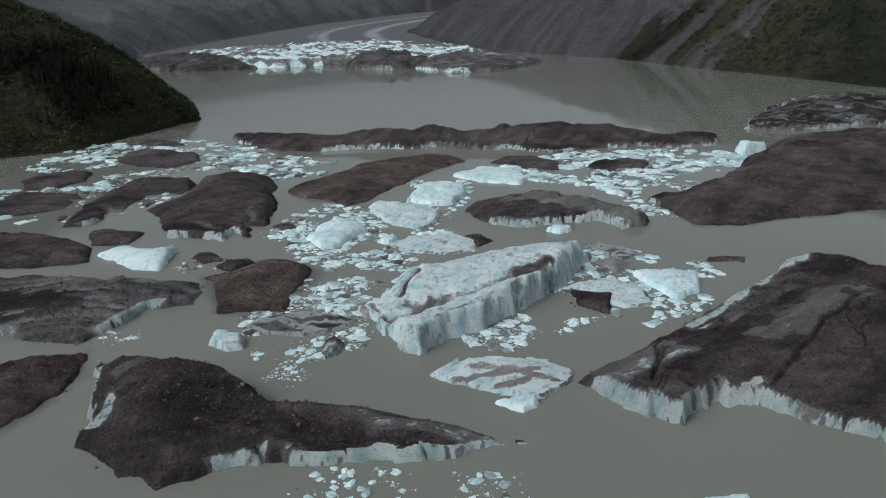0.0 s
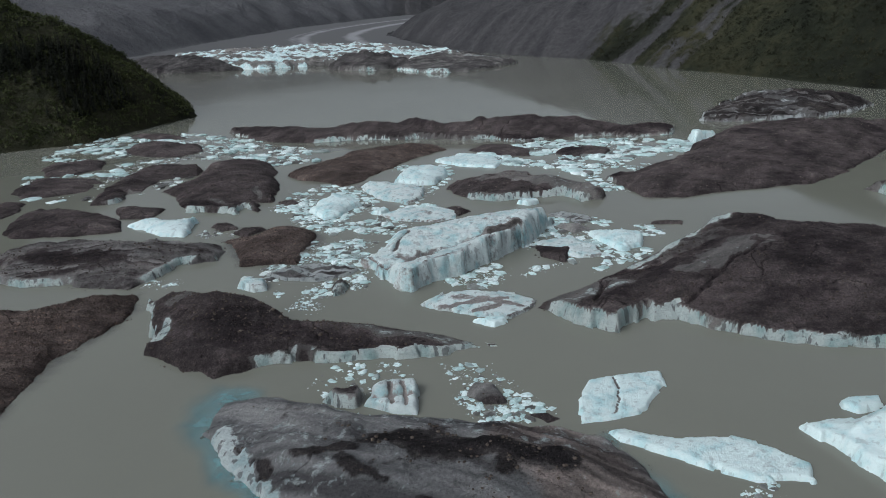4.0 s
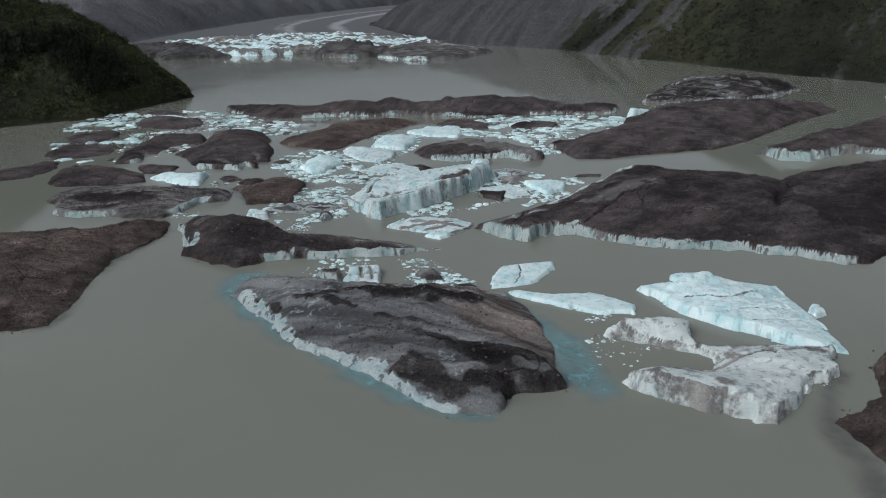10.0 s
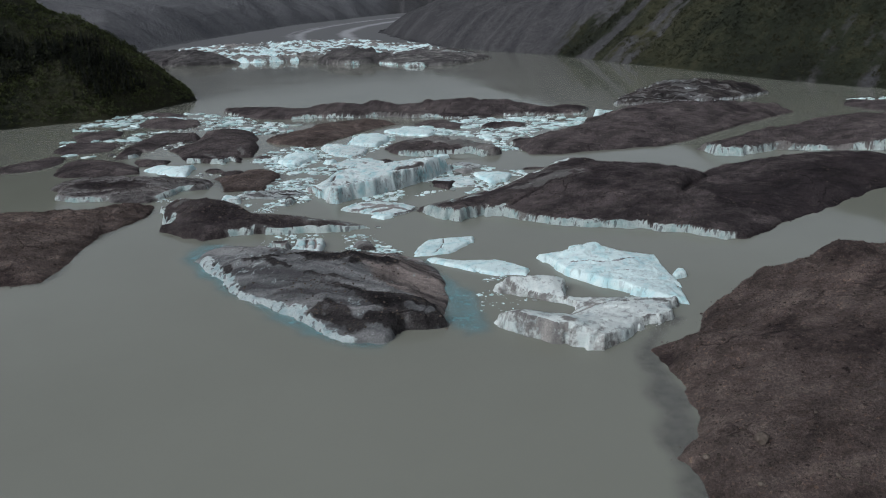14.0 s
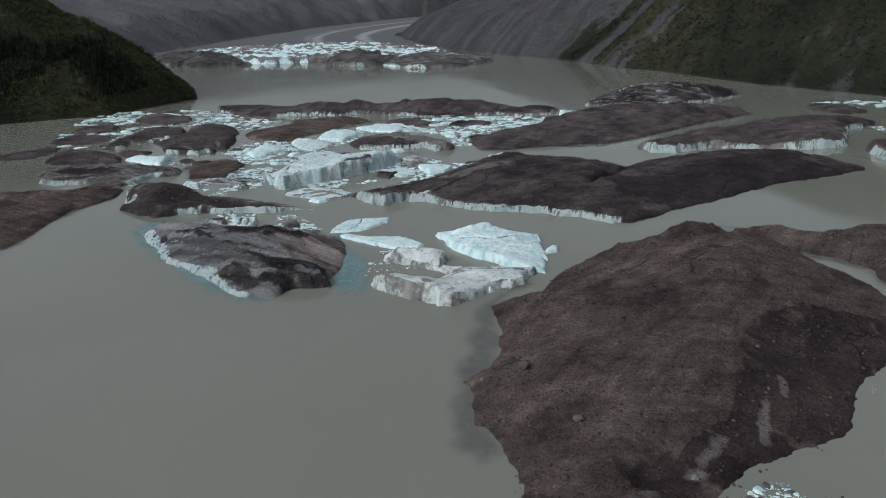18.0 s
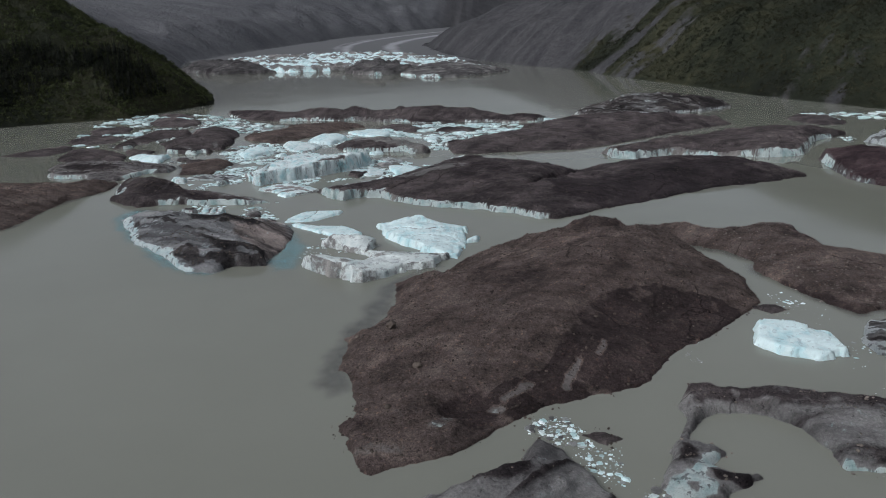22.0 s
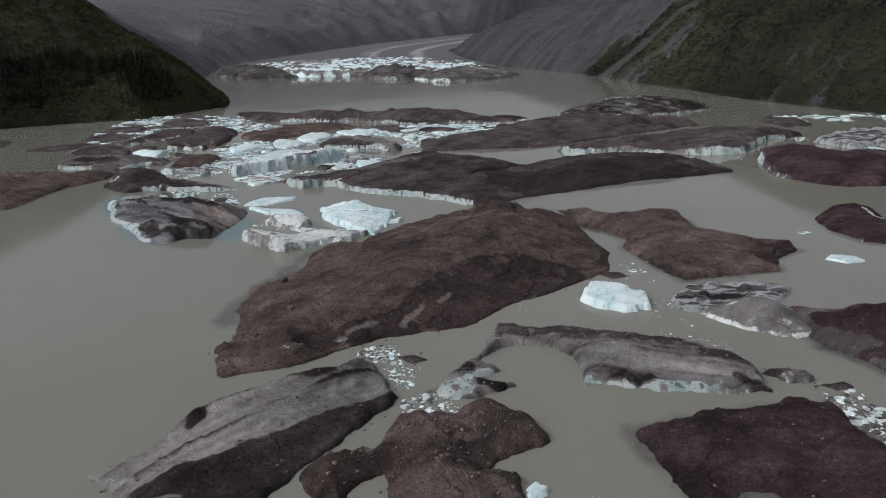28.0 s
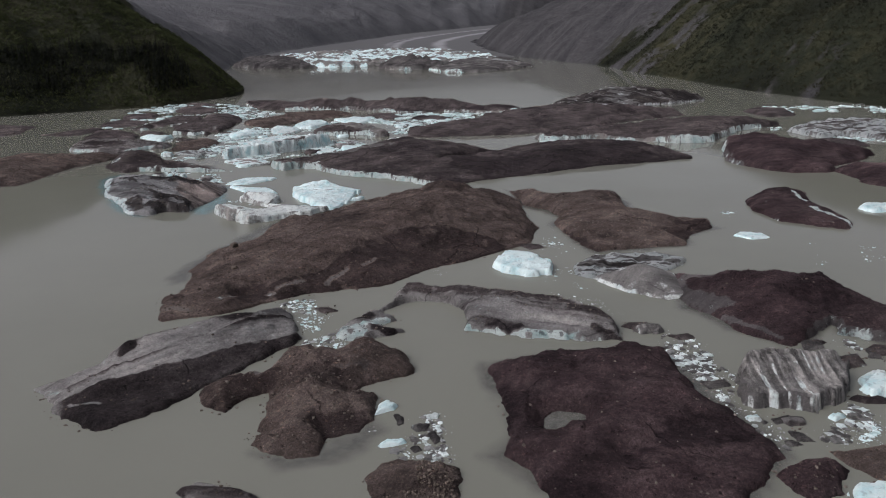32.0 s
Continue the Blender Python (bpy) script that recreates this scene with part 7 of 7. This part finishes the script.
def brash(patch, outline, count, small, large, coat=FLOE):
    """Loose broken ice in a stretch of water: the larger pieces singly, the rest together."""
    global single
    seed = sum(ord(c) for c in patch)
    rng = np.random.default_rng(seed)
    ring = np.array(outline, float)
    lo, hi = ring.min(0), ring.max(0)
    p = rng.uniform(lo, hi, (count * 30, 2))
    d, _, _ = inland(p[:, 0], p[:, 1], outline)
    clump = fbm(p[:, 0] / 9, p[:, 1] / 9, 3, seed)
    p = p[(d + 2.5 * clump > 0) & (clump > -0.05)]
    for other in TAKEN:
        o = np.array(other)
        near = ((p > o.min(0) - 1) & (p < o.max(0) + 1)).all(1)
        if near.any():
            inner, _, _ = inland(p[near, 0], p[near, 1], other)
            ok = np.ones(len(p), bool)
            ok[np.flatnonzero(near)[inner > -0.5]] = False
            p = p[ok]
    p = p[:count]
    if not len(p):
        return
    sizes = np.sort(small + (large - small) * rng.random(len(p)) ** 4)[::-1]
    alone = min(len(p), max(4, count // 18)) if single < 230 else 0
    for (x, y), s in zip(p[:alone], sizes[:alone]):
        ob = new("ice_floe", FLOES[coat][rng.integers(len(CHUNKS))])
        ob.location, ob.rotation_euler, ob.scale = (x, y, 0), (0, 0, rng.uniform(0, 6.3)), (s, s, s * rng.uniform(0.6, 1.0))
        tagged(ob, "small broken piece of pale floating ice", "ice floe", "loose ice floes")
        single += 1
    bits = np.repeat(p, 4, 0) + rng.normal(0, 0.6 + 1.0 * small, (4 * len(p), 2))
    free = np.ones(len(bits), bool)
    for other in TAKEN:
        o = np.array(other)
        near = ((bits > o.min(0)) & (bits < o.max(0))).all(1)
        if near.any():
            free[np.flatnonzero(near)[inland(bits[near, 0], bits[near, 1], other)[0] > -0.2]] = False
    bits = bits[free]
    spots = [(x, y, 0) for x, y in p[alone:]] + [(x, y, -0.02) for x, y in bits]
    v, f = strew(rng, spots, np.concatenate([sizes[alone:], rng.uniform(0.25, 0.9, len(bits)) * max(0.3, small)]), CHUNKS)
    tagged(new("brash_ice", mesh_of("brash_ice", v, f, coat, False)), "scattered small broken floating ice", "brash ice", "", "stuff")


brash('west', [(-149, 250), (-147, 294), (-103, 301), (-64, 269), (-35, 245), (-32, 231), (-54, 223), (-90, 233), (-102, 208), (-107, 179), (-116, 179), (-136, 214), (-120, 228),], 950, 0.6, 7)
brash('middle', [(-42, 181), (-34, 189), (-19, 197), (-7, 217), (9, 215), (8, 194), (-3, 163), (9, 160), (8, 148), (-11, 146), (-20, 169), (-21, 150), (-34, 149),], 520, 0.4, 4.5)
brash('fan', [(-31, 133), (-16, 134), (-13, 125), (-13, 103), (-22, 98), (-34, 109), (-35, 113),], 480, 0.45, 3)
brash('east_fan', [(32, 148), (49, 147), (62, 135), (57, 125), (44, 111), (34, 105), (32, 112), (24, 128),], 420, 0.3, 3.2)
brash('back', [(19, 230), (46, 256), (101, 255), (105, 234), (68, 209), (53, 190), (44, 204), (28, 213),], 1300, 0.6, 7)
brash('drift', [(-31, 102), (-23, 98), (-20, 89), (-25, 91),], 60, 0.4, 1.6)
brash('cove', [(-20, 71), (7, 69), (16, 54), (9, 53), (-6, 55), (-15, 58),], 190, 0.3, 2.2)
brash('slab_side', [(23, 39), (36, 48), (47, 47), (45, 44), (35, 36), (31, 34), (25, 35),], 40, 0.3, 1.8)
brash('bay', [(30, 31), (42, 28), (40, 23), (32, 19), (30, 27),], 45, 0.25, 1.6)
brash('strait', [(82, -53), (88, -50), (98, -66), (103, -73), (96, -76), (91, -65),], 300, 0.3, 1.8, DIRTY_FLOE)
brash('pool', [(137, 4), (143, -8), (143, -31), (146, -39), (134, -32), (131, -31),], 45, 0.2, 1.1)
brash('quay', [(155, -59), (166, -64), (168, -79), (173, -90), (180, -91), (189, -80), (194, -66), (192, -55), (183, -84), (174, -92), (168, -89), (163, -73),], 700, 0.25, 2.2, DIRTY_FLOE)
brash('shoal', [(113, -97), (123, -91), (126, -101), (129, -108), (119, -102),], 140, 0.3, 2, DIRTY_FLOE)
brash('far_east', [(254, 294), (339, 315), (349, 298), (335, 270), (270, 267),], 300, 1.0, 7)
brash('east_bits', [(175, 39), (193, 36), (189, 27), (177, 32),], 30, 0.3, 2.0)
brash('west_bits', [(-59, 110), (-52, 111), (-50, 105), (-58, 106),], 40, 0.3, 1.8)
brash('west_fan', [(-57, 143), (-46, 150), (-42, 137), (-53, 135),], 70, 0.3, 1.8, DIRTY_FLOE)
brash('east_specks', [(203, 4), (220, 1), (212, -20), (199, -16),], 40, 0.2, 1.3)
brash('specks', [(135, 1), (139, -4), (139, -22), (135, -9),], 16, 0.2, 1.0)
brash('fan_low', [(-35, 113), (-25, 116), (-14, 115), (-14, 106), (-21, 104), (-32, 108),], 200, 0.3, 2.2, DIRTY_FLOE)
brash('west_shore', [(-149, 288), (-125, 303), (-97, 282), (-66, 278), (-54, 262), (-94, 259), (-127, 265),], 260, 0.4, 3)
brash('mid_row', [(-12, 160), (-0, 164), (9, 154), (7, 148), (-10, 147),], 120, 0.4, 3)
brash('cluster', [(-37, 161), (-31, 170), (-20, 172), (-17, 164), (-23, 150), (-33, 149),], 200, 0.4, 2.4)
brash('right_row', [(243, 209), (277, 198), (290, 185), (280, 160), (257, 182), (241, 190),], 280, 0.4, 3)
brash('mid_fill', [(-43, 168), (-25, 176), (2, 136), (19, 140), (32, 137), (32, 115), (9, 100), (-18, 118),], 900, 0.4, 3.5)
brash('slush_row', [(53, 226), (110, 241), (108, 208), (76, 164), (53, 175), (38, 182),], 900, 0.4, 3.5)
brash('left_row', [(-133, 218), (-101, 243), (-68, 271), (-38, 228), (-73, 205), (-94, 175),], 620, 0.4, 4, DIRTY_FLOE)
brash('silt_row', [(105, -23), (116, -24), (131, -38), (153, -41), (154, -50), (130, -46), (112, -32),], 260, 0.15, 0.7, DIRTY_FLOE)
brash('strait_chain', [(83.6, -51.2), (88.3, -50.6), (94.0, -57.7), (97.7, -64.6), (102.3, -72.1), (98.3, -71.2), (93.8, -66.9), (87.8, -59.1)], 230, 0.25, 1.5)
brash('rubble_patch', [(113.3, -94.7), (116.5, -91.9), (122.0, -93.4), (125.8, -100.9), (121.5, -103.1), (115.2, -103.2)], 170, 0.2, 1.1, DIRTY_FLOE)
brash('shoal_chain', [(159.0, -57.0), (163.8, -58.8), (165.9, -68.0), (168.7, -72.7), (168.9, -80.1), (170.7, -85.9), (172.9, -92.8), (170.5, -94.2), (168.1, -87.2), (164.5, -79.8), (162.1, -72.7), (160.0, -64.9)], 420, 0.2, 1.4, DIRTY_FLOE)
brash('slab_fan', [(180.0, -83.4), (185.0, -81.1), (186.1, -86.3), (181.5, -91.3), (179.1, -87.4)], 150, 0.2, 1.3)
brash('cove_bits', [(-1.9, 67.0), (3.0, 67.8), (6.7, 62.6), (11.1, 58.8), (15.4, 55.2), (12.3, 53.0), (5.1, 54.0), (-1.8, 54.2)], 260, 0.3, 2.2)


# ---- scrub and trees ----
def scrub(name, label, box, count, tall, leaf, seed, keep):
    """Alder scrub on a slope: low bushes of many small leaf clumps."""
    rng = np.random.default_rng(seed)
    x, y = rng.uniform(box[0], box[1], count), rng.uniform(box[2], box[3], count)
    z, d = land_height(x, y)
    ok = (d > 2) & (z < 130) & keep(x, y)
    x, y, z = x[ok], y[ok], z[ok]
    n, leaves = len(x), 16
    h = rng.uniform(*tall, n)
    ball = rng.normal(size=(n, leaves, 3))
    ball /= np.linalg.norm(ball, axis=2, keepdims=True)
    ball *= rng.uniform(0.45, 1.0, (n, leaves, 1)) ** 0.5 * (0.62, 0.62, 0.5)
    ball[:, :, 2] += 0.42
    centre = np.stack([x, y, z - 0.2], 1)[:, None] + ball * h[:, None, None]
    arm = rng.normal(size=(n, leaves, 3, 3)) * (0.17 * h)[:, None, None, None]
    v = (centre[:, :, None] + arm).reshape(-1, 3)
    tagged(new(name, mesh_of(name, v, np.arange(len(v)).reshape(-1, 3), leaf, False)), label, "bushes", "", "stuff")


scrub("alder_scrub", "dense dark green alder scrub on the steep slope", (-430, -110, 170, 520), 30000, (1.0, 3.0), ALDER, 3, lambda x, y: y + 0.35 * (x + 116) < 505)
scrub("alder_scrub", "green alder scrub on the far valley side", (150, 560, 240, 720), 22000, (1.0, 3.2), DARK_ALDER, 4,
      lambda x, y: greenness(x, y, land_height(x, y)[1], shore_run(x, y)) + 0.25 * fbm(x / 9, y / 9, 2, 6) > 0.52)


def spruce(seed):
    """A spruce: tapered trunk and tiers of drooping ragged branches."""
    rng = np.random.default_rng(seed)
    thing = new("spruce")
    tall = 9.0
    n = 6
    a = np.arange(n) / n * 2 * np.pi
    v = np.concatenate([np.stack([r * np.cos(a), r * np.sin(a), np.full(n, h)], 1) for r, h in ((0.17, -0.5), (0.10, tall * 0.5), (0.02, tall))])
    f = [(q * n + i, q * n + (i + 1) % n, (q + 1) * n + (i + 1) % n, (q + 1) * n + i) for q in range(2) for i in range(n)]
    part_of("trunk", mesh_of("trunk", v, f, BARK), thing)
    vs = []
    for h in np.linspace(0.8, tall, 20):
        reach = 0.16 * tall * (1.05 - h / tall) + 0.12
        for b in range(9):
            t = rng.uniform(0, 6.3)
            k = reach * rng.uniform(0.6, 1.1)
            tip = np.array((k * math.cos(t), k * math.sin(t), h - 0.4 * k + rng.uniform(-0.2, 0.2)))
            side = np.array((-math.sin(t), math.cos(t), 0)) * 0.30 * k
            root = np.array((0, 0, h + 0.15))
            vs += [root, tip * 0.6 + root * 0.4 + side, tip, root, tip, tip * 0.6 + root * 0.4 - side]
    part_of("crown", mesh_of("crown", np.array(vs), np.arange(len(vs)).reshape(-1, 3), SPRUCE, False), thing)
    return tagged(thing, "dark green spruce among alder on the hillside", "tree", "spruces on the hillside")


def grow_spruces():
    rng = np.random.default_rng(21)
    models = [spruce(s) for s in range(4)]
    x, y = rng.uniform(-400, -120, 2600), rng.uniform(200, 420, 2600)
    z, d = land_height(x, y)
    stand = (d > 10) & (z < 42) & (z > 10) & (fbm(x / 60, y / 60, 3, 2) > -0.2) & (y + 0.6 * x < 235)
    spots = np.stack([x, y, z], 1)[stand][:260]
    for i, (px, py, pz) in enumerate(spots):
        s = rng.uniform(0.55, 1.15)
        m = Matrix.Translation((px, py, pz)) @ pose(0, 0, 0, 0, 0, rng.uniform(0, 360)) @ Matrix.Scale(s, 4)
        if i < 4:
            models[i].matrix_basis = m
        else:
            copy_thing(models[i % 4], m).scale = (s, s, s)


grow_spruces()


def spruce_wood():
    """The denser spruce stand higher on the hillside, joined."""
    rng = np.random.default_rng(33)
    shapes = []
    for s in range(5):
        v, k = [], np.random.default_rng(90 + s)
        for h in np.linspace(0.6, 8.6, 13):
            reach = 1.5 * (1.06 - h / 9) + 0.1
            for b in range(5):
                a, q = k.uniform(0, 6.3), reach * k.uniform(0.6, 1.15)
                c, e = math.cos(a), math.sin(a)
                v += [(0, 0, h + 0.5), (q * c - 0.35 * q * e, q * e + 0.35 * q * c, h - 0.3 * q), (q * c + 0.35 * q * e, q * e - 0.35 * q * c, h - 0.3 * q)]
        shapes.append((np.array(v), np.arange(len(v)).reshape(-1, 3)))
    x, y = rng.uniform(-430, -120, 16000), rng.uniform(190, 440, 16000)
    z, d = land_height(x, y)
    stand = (d > 10) & (z < 38) & (z > 9) & (fbm(x / 55, y / 55, 4, 2) > -0.12) & (y + 0.6 * x < 245)
    spots = np.stack([x, y, z], 1)[stand][:1900]
    v, f = strew(rng, spots, rng.uniform(0.4, 1.05, len(spots)), shapes)
    tagged(new("spruce_wood", mesh_of("spruce_wood", v, f, SPRUCE, False)), "dark spruce wood on the steep hillside", "woods", "", "stuff")


spruce_wood()
